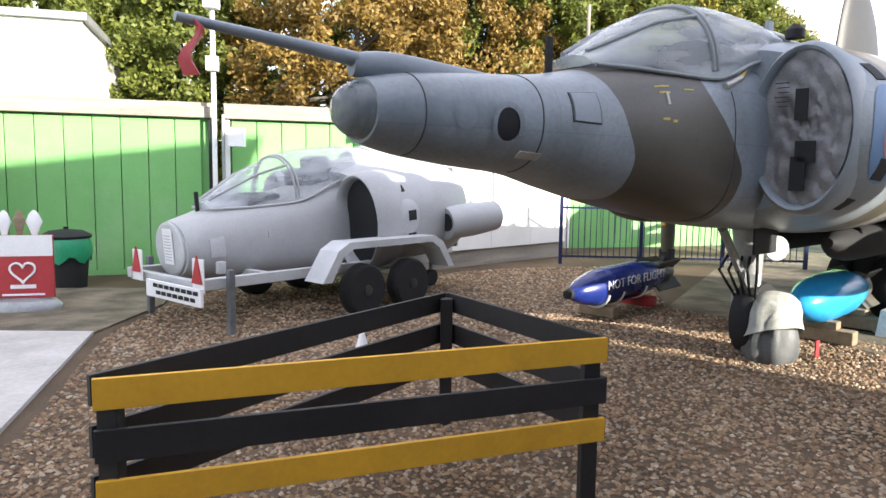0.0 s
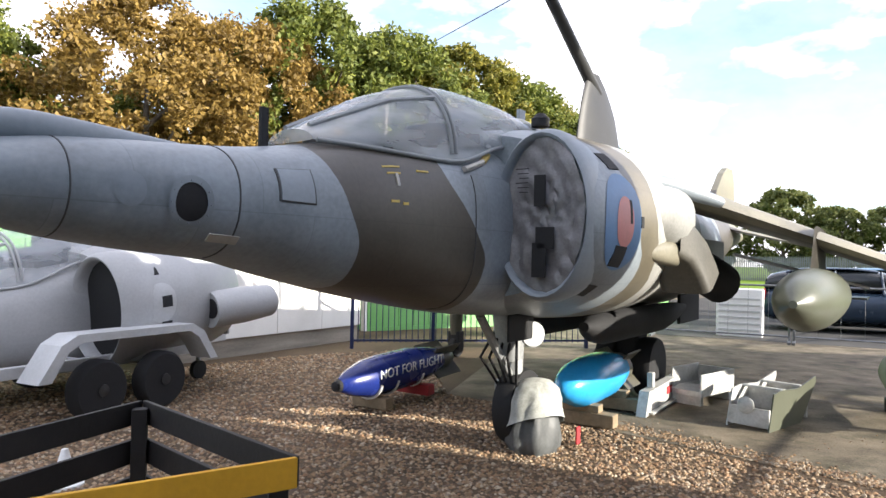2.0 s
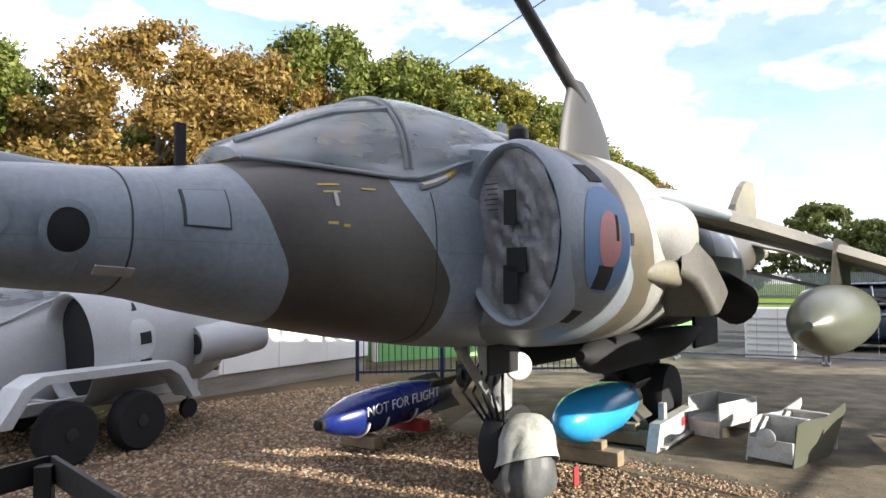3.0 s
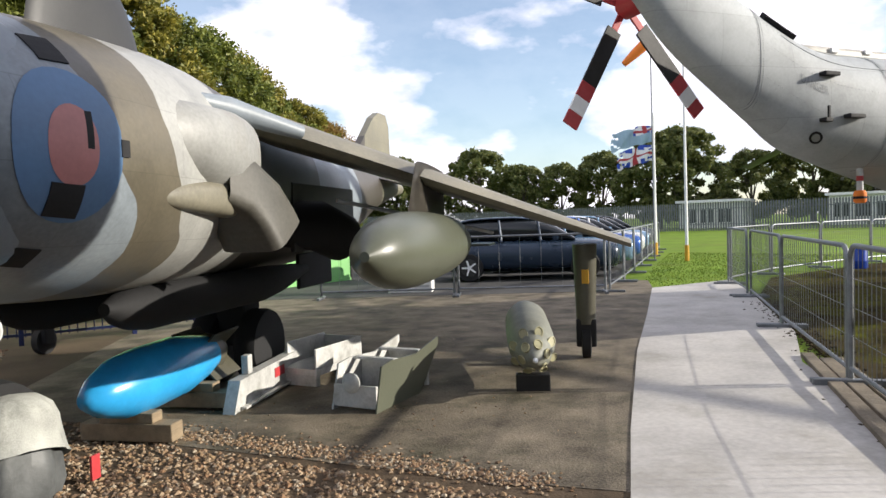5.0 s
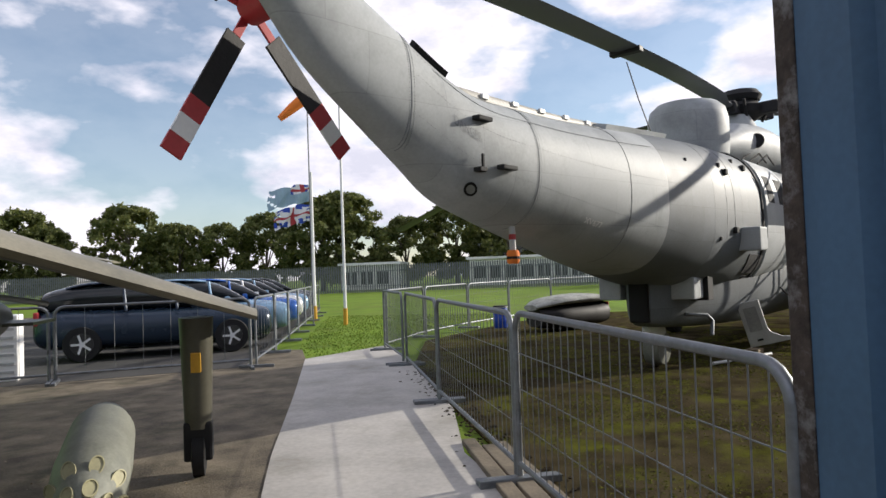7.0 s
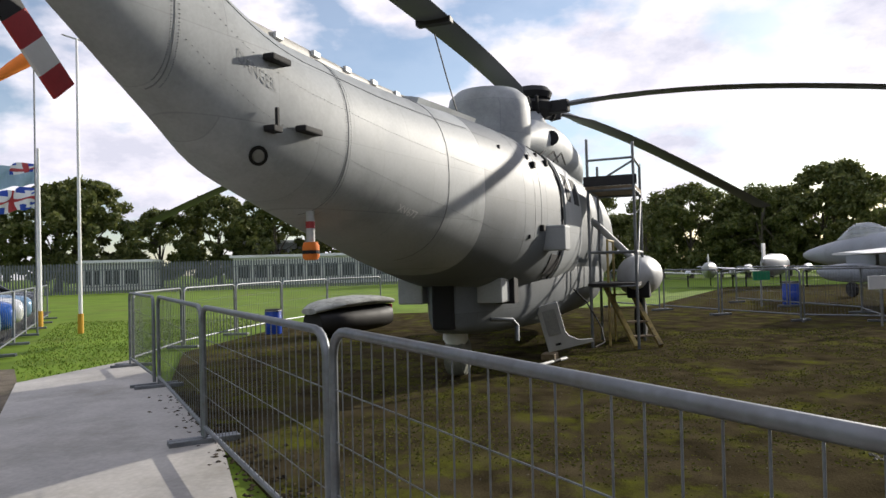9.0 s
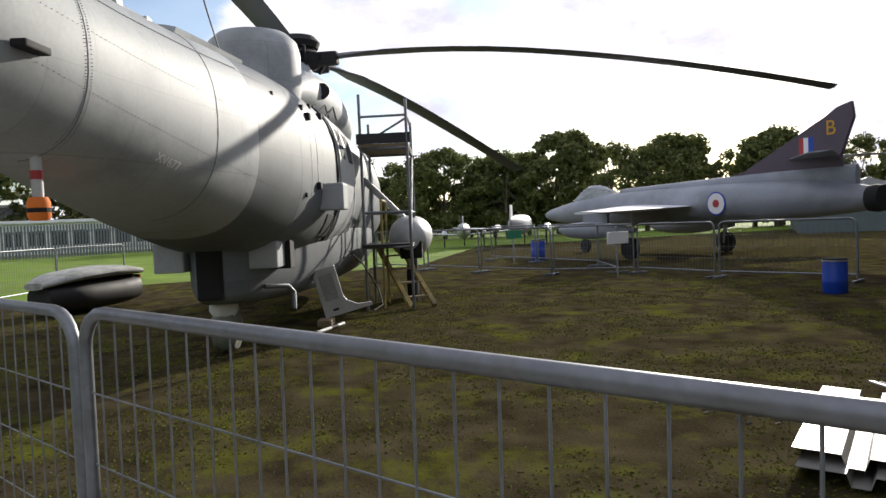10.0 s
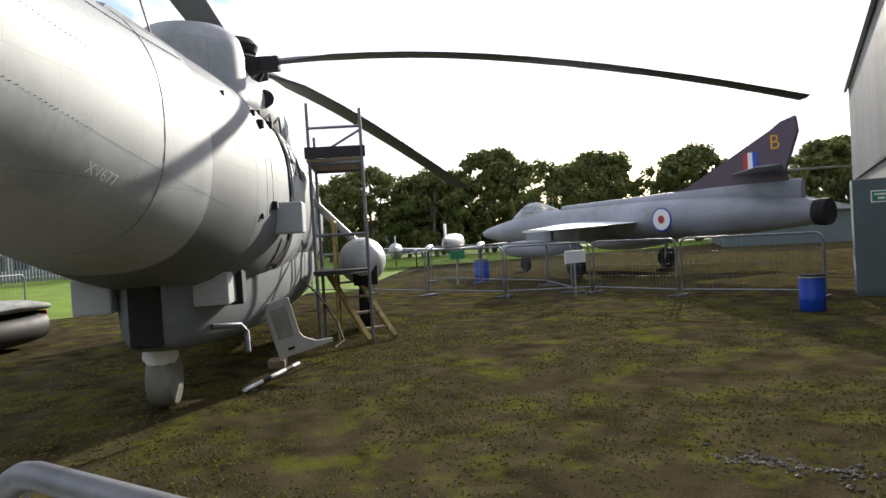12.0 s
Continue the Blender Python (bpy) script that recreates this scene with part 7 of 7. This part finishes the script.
    for k in range(6):
        part("strip", box(-0.2, -0.15 + 0.05 * k, 0.02, 0.22, -0.12 + 0.05 * k, 0.032, 0.002, m=pose(0, 0, 0.012 * k, 0, 3 - k, 9 * k - 22)), M["alu"] if k % 2 else M["dark"], o)
    # rubble along the foot of the wall
    rng = random.Random(21)
    vs, fs = [], []
    for k in range(1100):
        t = rng.uniform(3.8, 11)
        q = CORNER + w * t + Vector((0.765, 0.644, 0)) * abs(rng.gauss(0.22, 0.2))
        if rng.random() < 0.1:
            u = rng.random()
            q = Vector((9.3 + 0.8 * u, -0.7 + 0.45 * u, 0)) + Vector((rng.gauss(0, 0.06), rng.gauss(0, 0.09), 0))
        stone(vs, fs, q, rng.uniform(0.008, 0.026), rng)
    tagged(part("rubble", (vs, fs), M["rubble"]), "broken pale stones along the wall foot", "stones", kind="stuff")


M["signgreen"] = mat("sign_green", (0.02, 0.22, 0.1), 0.4, var=0.1, bump=0.0)
M["terracotta"] = mat("terracotta", (0.36, 0.17, 0.1), 0.85, var=0.2, scale=8, bump=0.2)
M["sheet"] = mat("cream_coated_sheet", (0.27, 0.263, 0.24), 0.45, var=0.1, scale=4, bump=0.05, dirt=(0.2, 0.19, 0.16), dirt_amt=0.45)
M["rubble"] = mat("rubble", (0.15, 0.14, 0.115), 0.9, var=0.4, scale=14, bump=0.5)


def stone(vs, fs, q, r, rng, flat=0.65):
    """A small rounded stone of eight faces, added to a vertex and a face list."""
    k = len(vs)
    a = rng.random() * math.tau
    c, s = math.cos(a), math.sin(a)
    rx, ry, rz = r * rng.uniform(0.8, 1.4), r * rng.uniform(0.7, 1.1), r * flat * rng.uniform(0.7, 1.2)
    for x, y, z in ((1, 0, 0), (0, 1, 0), (-1, 0, 0), (0, -1, 0), (0.2, 0.1, 1), (0, 0, -1)):
        x, y = x * rx, y * ry
        vs.append((q[0] + c * x - s * y, q[1] + s * x + c * y, q[2] + z * rz + rz * 0.3))
    for i in range(4):
        fs.append((k + i, k + (i + 1) % 4, k + 4))
        fs.append((k + (i + 1) % 4, k + i, k + 5))


def island_mat(name, cols, rough=0.8):
    m = bpy.data.materials.new(name)
    m.use_nodes = True
    nt = m.node_tree
    b = nt.nodes["Principled BSDF"]
    b.inputs["Roughness"].default_value = rough
    b.inputs["Specular IOR Level"].default_value = 0.05 if rough > 0.85 else 0.3
    g, r = nt.nodes.new("ShaderNodeNewGeometry"), nt.nodes.new("ShaderNodeValToRGB")
    els = r.color_ramp.elements
    els[0].color, els[1].color = (*cols[0], 1), (*cols[-1], 1)
    for k, c in enumerate(cols[1:-1]):
        els.new((k + 1) / (len(cols) - 1)).color = (*c, 1)
    nt.links.new(g.outputs["Random Per Island"], r.inputs[0])
    nt.links.new(r.outputs[0], b.inputs["Base Color"])
    return m


def inside(poly, x, y):
    hit = False
    n = len(poly)
    for i in range(n):
        (x0, y0), (x1, y1) = poly[i], poly[(i + 1) % n]
        if (y0 > y) != (y1 > y) and x < (x1 - x0) * (y - y0) / (y1 - y0) + x0:
            hit = not hit
    return hit


def pebbles():
    poly = [(-2.55, 1.2), (2.0, 0.2), (4.6, 3.3), (3.55, 5.55), (3.4, 6.4), (2.6, 7.5), (3.4, 11.2), (1.5, 10.9), (-0.6, 9.8), (-3.0, 9.6), (-3.05, 7.4), (-3.1, 6.0), (-2.55, 3.6)]
    rng = random.Random(7)
    vs, fs = [], []
    n = 0
    while n < 62000:
        x, y = rng.uniform(-3.2, 4.7), rng.uniform(0.2, 11.2)
        d = math.hypot(x - 0.5, y - 0.2)
        if not inside(poly, x, y) or rng.random() > min(1, (4.2 / max(d, 0.5)) ** 1.2):
            continue
        stone(vs, fs, (x, y, 0.0), rng.uniform(0.010, 0.021) * (1 + 0.06 * max(d - 4, 0)), rng)
        n += 1
    # strays on the apron round the stores
    for k in range(1800):
        x, y = rng.uniform(3.6, 7.5), rng.uniform(3.8, 8.5)
        if noise.noise(Vector((x * 1.3, y * 1.3, 2))) > rng.uniform(-0.1, 0.5) and x > 3.4 + (6.2 - y) * 0.55 and y > 5.3 - (7.5 - x) * 0.75 and y > x * 0.67 - 0.3:
            stone(vs, fs, (x, y, 0.004), rng.uniform(0.004, 0.011), rng)
    # a loose fringe on the apron
    for k in range(1500):
        t = rng.random()
        x, y = 3.5 + 1.2 * t + abs(rng.gauss(0, 0.12)), 6.0 - 2.6 * t + rng.gauss(0, 0.1)
        stone(vs, fs, (x, y, 0.004), rng.uniform(0.009, 0.018), rng)
    tagged(part("gravel", (vs, fs), PEB), "loose brown and buff pebbles", "gravel", kind="stuff")


PEB = island_mat("pebbles", [(0.085, 0.055, 0.035), (0.32, 0.215, 0.12), (0.17, 0.112, 0.068), (0.42, 0.315, 0.205), (0.26, 0.15, 0.08), (0.13, 0.095, 0.07), (0.48, 0.4, 0.29)])
TURF = island_mat("moss_tufts", [(0.045, 0.047, 0.01), (0.09, 0.1, 0.014), (0.06, 0.048, 0.024), (0.13, 0.138, 0.02), (0.08, 0.066, 0.03)], 0.95)
BLADES = island_mat("grass_blades", [(0.12, 0.2, 0.02), (0.18, 0.27, 0.03), (0.23, 0.28, 0.045)], 0.8)


def turf():
    """Moss tufts and grit on the bare ground, grass blades on the lawn edge."""
    rng = random.Random(9)
    vs, fs = [], []
    for k in range(190000):
        u = rng.random()
        x, y = rng.uniform(6.3, 19), rng.uniform(-7, 7)
        d = math.hypot(x - 7, y - 2.5)
        if rng.random() > (4.0 / max(d, 2.5)) ** 1.1 or not inside([(6.3, 1.3), (13.3, 6.3), (19, 7.5), (19, -6), (14.3, -7.6)], x, y):
            continue
        patch = noise.noise(Vector((x * 0.8, y * 0.8, 4))) + 0.4 * noise.noise(Vector((x * 3, y * 3, 1)))
        if patch < -0.05 + rng.uniform(-0.25, 0.25):
            continue
        stone(vs, fs, (x, y, -0.004), rng.uniform(0.005, 0.016) * (1 + 0.05 * d), rng, 0.6)
    tagged(part("moss", (vs, fs), TURF), "patchy moss and thin grass tufts", "moss", kind="stuff")
    vs, fs = [], []
    for k in range(1500):
        x, y = rng.uniform(6.5, 15), rng.uniform(-6, 5)
        if inside([(6.3, 1.3), (13.3, 6.3), (15, 6), (14.3, -7)], x, y):
            stone(vs, fs, (x, y, 0), rng.uniform(0.004, 0.01), rng)
    tagged(part("grit", (vs, fs), M["rubble"]), "scattered pale grit on the moss", "grit", kind="stuff")
    vs, fs = [], []
    for k in range(26000):
        x, y = rng.uniform(12, 26), rng.uniform(6.5, 15.5)
        if inside([(13.3, 6.8), (16.1, 8.4), (14.2, 8.9), (15.6, 10.1), (19, 12.1), (26, 16.0), (26, 9.0), (18, 8.8)], x, y):
            b = len(vs)
            hgt, a = rng.uniform(0.02, 0.045), rng.random() * math.tau
            dx, dy = math.cos(a) * 0.012, math.sin(a) * 0.012
            vs += [(x - dx, y - dy, -0.03), (x + dx, y + dy, -0.03), (x + rng.gauss(0, 0.02), y + rng.gauss(0, 0.02), -0.03 + hgt)]
            fs.append((b, b + 1, b + 2))
    tagged(part("lawn_grass", (vs, fs), BLADES), "short bright green lawn grass", "grass", kind="stuff")


def track_timbers():
    """Concrete and timber edging strips lying along the barrier foot."""
    a, b = Vector((6.35, 2.18)), Vector((9.05, 3.87))
    d = (b - a).normalized()
    az = math.degrees(math.atan2(d.y, d.x))
    for k, (off, w, ln) in enumerate(((0.0, 0.11, 3.1), (-0.16, 0.12, 2.9), (-0.31, 0.08, 3.0))):
        t = thing("edging_strip", pose(a.x - d.y * off, a.y + d.x * off, 0.004, 0, 0, az + k * 0.6), "worn buff edging strip along the barrier foot", "edging", "edging strips")
        part("strip", box(0, -w / 2, 0, ln, w / 2, 0.045 - 0.008 * k, 0.008), M["strip"], t)
    rng = random.Random(31)
    vs, fs = [], []
    for k in range(900):
        t = rng.uniform(-0.3, 7.6)
        off = rng.gauss(-0.2, 0.12)
        q = a + d * t + Vector((-d.y, d.x)) * off
        stone(vs, fs, (q.x, q.y, 0.008), rng.uniform(0.008, 0.028), rng, 0.5)
    tagged(part("soil_crumbs", (vs, fs), SOIL), "dark soil and dead leaves along the path edge", "soil", kind="stuff")


M["strip"] = mat("worn_edging", (0.17, 0.14, 0.1), 0.9, var=0.3, scale=5, bump=0.5, dirt=(0.06, 0.05, 0.036), dirt_amt=0.5)
SOIL = island_mat("soil", [(0.02, 0.016, 0.011), (0.05, 0.04, 0.028), (0.09, 0.07, 0.045), (0.03, 0.026, 0.018)], 0.95)


# ---- car park and lawn ----
def car(mt, m, label, estate=False):
    c = thing("car", m, label, "car", "cars in the car park")
    L = 4.3
    body = [(-2.15, 0, 0.35, 0.75, 0.6, 3.2), (-2.0, 0, 0.22, 0.86, 0.8, 3.4), (-1.2, 0, 0.2, 0.93, 0.87, 3.6), (0.6, 0, 0.2, 0.95, 0.88, 3.6), (1.6, 0, 0.2, 0.98, 0.87, 3.6), (2.0, 0, 0.25, 0.95, 0.8, 3.4), (2.12, 0, 0.35, 0.8, 0.65, 3.2)]
    part("body", loft(body, 32), mt, c, smooth=True)
    top = [(-1.15, 0, 0.88, 0.98, 0.68, 3), (-0.5, 0, 0.88, 1.36, 0.66, 3), (0.2, 0, 0.88, 1.46, 0.65, 3), (1.2, 0, 0.88, 1.44, 0.64, 3), (1.95 if estate else 1.5, 0, 0.88, 1.3, 0.62, 3), (2.05 if estate else 2.0, 0, 0.88, 1.0, 0.62, 3)]
    part("glasshouse", loft(top, 28), M["carglass"], c, "dark tinted windows", smooth=True)
    part("roof", loft([(-0.25, 0, 1.36, 1.44, 0.5, 3), (0.3, 0, 1.42, 1.49, 0.58, 3), (1.2, 0, 1.4, 1.47, 0.57, 3), (1.6, 0, 1.3, 1.4, 0.5, 3)], 20), mt, c, smooth=True)
    for x in (-1.35, 1.3):
        for s in (-1, 1):
            w = part("wheel", lathe([(0.2, -0.1), (0.31, -0.1), (0.33, -0.06), (0.33, 0.06), (0.31, 0.1), (0.2, 0.1)], 24, m=pose(x, s * 0.8, 0.33, 90)), M["dark"], c, smooth=True)
            part("rim", lathe([(0.2, -0.02), (0.21, 0.02)], 20, m=pose(x, s * 0.89, 0.33, 90)), M["probe"], w)
            part("hub_cap", lathe([(0.05, -0.02), (0.05, 0.02)], 12, m=pose(x, s * 0.915, 0.33, 90)), M["silver"], w)
            for k in range(5):
                bm = box(0.03, -0.02, -0.01, 0.18, 0.02, 0.01)
                bm.transform(pose(x, s * 0.92, 0.33, 90) @ Matrix.Rotation(k * math.tau / 5, 4, "Z"))
                part("spoke", bm, M["silver"], w)
    for s in (-1, 1):
        part("headlight", lathe([(0.04, 0), (0.1, 0.03), (0.1, 0.05)], 14, m=pose(-2.02, s * 0.58, 0.68, 0, -90, 0)), M["wht"], c, smooth=True)
        part("tail_light", box(2.02, s * 0.68 - 0.1, 0.7, 2.1, s * 0.68 + 0.1, 0.95, 0.02), M["red"], c)
        part("mirror", box(-0.75, s * 0.92 - 0.07, 0.92, -0.62, s * 0.92 + 0.07, 1.05, 0.03), mt, c)
        for x in (-0.35, 0.55):
            part("pillar", tube([(x, s * 0.87, 0.9), (x + 0.05, s * 0.66, 1.4)], 0.03, 6), mt, c)
    part("number_plate", box(-2.17, -0.26, 0.42, -2.14, 0.26, 0.54, 0.004), M["wht"], c)
    return c


M["carglass"] = mat("tinted_glass", (0.015, 0.018, 0.02), 0.08, var=0.1, bump=0.0)


def car_park():
    paint = [("navy_metallic", (0.02, 0.035, 0.06)), ("pale_blue_metallic", (0.2, 0.33, 0.48)), ("blue_metallic", (0.02, 0.1, 0.4)), ("white_car_paint", (0.7, 0.71, 0.72)), ("dark_car_paint", (0.035, 0.04, 0.05))]
    ms = [mat(n, c, 0.25, 0.2, var=0.05, bump=0.0) for n, c in paint]
    az = 134.3
    spots = [(14.35, 12.6, 0, "dark navy estate car parked nose to the barrier", True), (16.6, 13.75, 1, "pale blue hatchback parked in the row", False), (18.75, 15.0, 2, "bright blue car parked in the row", False), (21.0, 16.4, 3, "white car parked in the row", False), (23.2, 17.7, 1, "silver-blue car parked in the row", False), (25.6, 19.2, 4, "dark saloon car parked in the row", False), (28.0, 20.6, 4, "dark car at the end of the row", True)]
    for x, y, k, lab, est in spots:
        car(ms[k], pose(x, y, 0.008, 0, 0, az), lab, est)
    b = thing("white_box", pose(10.2, 12.5, 0.008, 0, 0, -45), "white louvred cabinet behind the barrier", "cabinet")
    part("body", box(0, 0, 0, 0.9, 0.5, 1.0, 0.02), M["wht"], b)
    for k in range(6):
        part("louvre", box(0.05, -0.012, 0.12 + 0.13 * k, 0.85, 0.0, 0.16 + 0.13 * k), M["alu"], b)


def flags():
    f = thing("flagpole", pose(23.36, 14.88, -0.03), "white flagpole with two tattered flags", "flagpole")
    part("pole", tube([(0, 0, 0), (0, 0, 5.0)], [0.06, 0.04], 12), M["wht"], f, smooth=True)
    part("base_sleeve", tube([(0, 0, 0), (0, 0, 0.5)], 0.075, 12), M["yellow"], f)
    for name, z0, kind in (("ensign", 4.0, 0), ("union_flag", 3.35, 1)):
        fl = part(name, bmesh.new(), M["wht"], f, "tattered pale blue ensign" if kind == 0 else "tattered red, white and blue flag")
        me = fl.data
        bm = bmesh.new()
        nx, nz = 16, 9
        W, Hh = (1.45, 0.62) if kind == 0 else (1.25, 0.6)
        g = [[bm.verts.new((-0.55 * W * i / nx + 0.05 * math.sin(i * 0.9), 0.83 * W * i / nx + 0.06 * math.sin(i * 0.8 + k * 0.4), z0 + Hh * k / nz - 0.28 * (i / nx) ** 1.3 + 0.03 * math.sin(i * 1.1 + k))) for k in range(nz + 1)] for i in range(nx + 1)]
        for i in range(nx):
            for k in range(nz):
                if i > 12 and (i * 7 + k * 5) % 4 == 0:
                    continue
                q = bm.faces.new((g[i][k], g[i + 1][k], g[i + 1][k + 1], g[i][k + 1]))
                u, v = (i + 0.5) / nx, (k + 0.5) / nz
                if kind == 0:
                    inq = u < 0.45 and v > 0.5
                    uu, vv = u / 0.45, (v - 0.5) * 2
                else:
                    inq, uu, vv = True, u, v
                mi = 3
                if inq:
                    du, dv = abs(uu - 0.5), abs(vv - 0.5)
                    mi = 1 if du < 0.08 or dv < 0.1 else (0 if du < 0.14 or dv < 0.18 or abs(du - dv) < 0.1 else 2)
                q.material_index = mi
        me.materials.clear()
        for mt in (M["wht"], M["red"], M["drum"], M["flagblue"]):
            me.materials.append(mt)
        bm.to_mesh(me)
        bm.free()
    f2 = thing("flagpole", pose(21.65, 12.66, -0.03), "tall bare white flagpole with a yellow foot", "flagpole")
    part("pole", tube([(0, 0, 0), (0, 0, 7.4)], [0.05, 0.03], 12), M["wht"], f2, smooth=True)
    part("base_sleeve", tube([(0, 0, 0), (0, 0, 0.5)], 0.07, 12), M["yellow"], f2)
    part("vane", tube([(0.3, -0.2, 7.35), (-0.3, 0.2, 7.42)], 0.02, 6), M["steel"], f2)
    w = thing("windsock", pose(21.95, 14.0, -0.03), "orange windsock on a thin pole", "windsock")
    part("pole", tube([(0, 0, 0), (0, 0, 7.25)], 0.022, 8), M["galv"], w, smooth=True)
    bm = tube([(-0.03, 0.02, 7.1), (-0.3, 0.35, 6.75), (-0.55, 0.65, 6.4)], [0.2, 0.16, 0.1], 14)
    part("sock", bm, M["orange"], w, smooth=True)


M["flagblue"] = mat("pale_blue_cloth", (0.35, 0.5, 0.6), 0.9, var=0.1, bump=0.1)


# ---- distance ----
def distance():
    # low white buildings beyond the palisade
    for x, y, az, ln, hh in ((66, 40, -72, 6, 2.55), (72, 28, -80, 18, 2.75), (78, 29.6, -80, 7, 4.4)):
        b = thing("pavilion", pose(x, y, 0, 0, 0, az), "long low white building beyond the palisade fence", "building")
        part("wall", box(0, 0, 0, ln, 6, hh), M["white"] if hh < 4 else M["steel"], b)
        part("roof", box(-0.3, -0.4, hh, ln + 0.3, 6.3, hh + 0.25), M["wht"], b)
        n = int(ln / 1.7)
        for k in range(n):
            w = part("window", box(0.4 + k * 1.7, -0.05, hh - 2.0, 1.6 + k * 1.7, -0.02, hh - 0.7), M["carglass"], b)
            part("window_frame", box(0.98 + k * 1.7, -0.08, hh - 2.0, 1.03 + k * 1.7, -0.05, hh - 0.7), M["wht"], w)
    # airliner-type exhibits behind the fighter
    for x, y, az, s, lab in ((36, -7.3, 162, 0.4, "small white and red propeller aircraft far off"), (34.5, -10.3, 150, 0.5, "white twin-engined aircraft with red stripe")):
        a = thing("light_aircraft", pose(x + 6, y - 1.5, 0, 0, 0, az) @ Matrix.Scale(s, 4), lab, "aircraft")
        part("fuselage", loft([(0, 0, 1.9, 2.2, 0.1, 2), (0.6, 0, 1.3, 2.7, 0.65, 2), (1.6, 0, 1.1, 3.1, 0.9, 2), (6, 0, 1.1, 3.1, 0.9, 2), (9.5, 0, 1.9, 2.9, 0.3, 2), (10.5, 0, 2.3, 2.7, 0.1, 2)], 26), M["podgrey"], a, smooth=True)
        part("nose_stripe", loft([(0.2, 0, 1.75, 2.0, 0.3, 2), (1.5, 0, 1.8, 2.05, 0.915, 2), (6, 0, 1.8, 2.05, 0.915, 2)], 20), M["red"], a, smooth=True)
        part("fin", box(9.2, -0.06, 2.6, 10.5, 0.06, 4.0, 0.05), M["wht"], a)
        for sd in (-1, 1):
            part("wing", wing([(3.2, sd * 0.7, 1.6), (5.4, sd * 0.7, 1.6)], [(3.6, sd * 7, 2.0), (4.8, sd * 7, 2.0)], 0.07), M["silver"], a, smooth=True)
            part("engine", loft([(2.2, sd * 2.6, 1.5, 2.0, 0.2, 2), (2.6, sd * 2.6, 1.35, 2.15, 0.4, 2), (4.5, sd * 2.6, 1.5, 2.0, 0.25, 2)], 18), M["silver"], a, smooth=True)
            part("leg", tube([(4, sd * 2.6, 1.5), (4, sd * 2.6, 0)], 0.09), M["dark"], a)
            part("window", box(0.75, sd * 0.35 - 0.2, 2.6, 1.2, sd * 0.35 + 0.2, 2.9, 0.03), M["carglass"], a)
        part("nose_leg", tube([(1.2, 0, 1.4), (1.2, 0, 0)], 0.08), M["dark"], a)
    # house roofs and clutter past the fighter's tail
    h = thing("house", pose(30.5, -28.5, 0, 0, 0, -40), "low grey-roofed building beyond the fighter", "building")
    part("wall", box(0, 0, 0, 10, 6, 1.7), M["shedgreen"], h)
    bm = bmesh.new()
    pr = [(-0.3, 1.6), (6.3, 1.6), (3, 2.6)]
    va, vb = [bm.verts.new((-0.3, y, z)) for y, z in pr], [bm.verts.new((10.3, y, z)) for y, z in pr]
    bm.faces.new(va)
    bm.faces.new(vb[::-1])
    for k in range(3):
        bm.faces.new((va[k], va[(k + 1) % 3], vb[(k + 1) % 3], vb[k]))
    part("roof", bm, M["steel"], h)
    s = thing("notice_board", pose(25.4, -5.2, 0, 0, 0, -70), "small green notice board on the barrier", "sign")
    part("board", box(-0.28, -0.02, 0.75, 0.28, 0.02, 1.0, 0.006), M["signgreen"], s)
    part("post", tube([(0, 0.03, 0), (0, 0.03, 0.8)], 0.03), M["steel"], s)
    s = thing("notice_board", pose(19.05, -5.1, 0, 0, 0, -75), "blank white notice on the barrier", "sign")
    part("board", box(-0.3, -0.02, 0.72, 0.3, 0.02, 0.98, 0.006), M["wht"], s)
    part("post", tube([(0, 0.03, 0), (0, 0.03, 0.8)], 0.02), M["steel"], s)
    # overhead wire and mast behind the stores
    w = thing("overhead_wire", Matrix(), "thin dark overhead wire", "wire")
    part("wire", tube([(6.35, 22.6, 8.56), (5.96, 12.22, 6.9), (5.7, 6.0, 6.0)], 0.012, 6), M["dark"], w)
    p = thing("lamp_mast", pose(3.6, 15.5, 0), "thin pale mast behind the stores", "mast")
    part("mast", tube([(0, 0, 0), (0, 0, 5.3)], 0.04, 8), M["timber"], p)


heli_details(HEL)
scaffold()
wall_side()
track_timbers()
car_park()
flags()
distance()
pebbles()
turf()
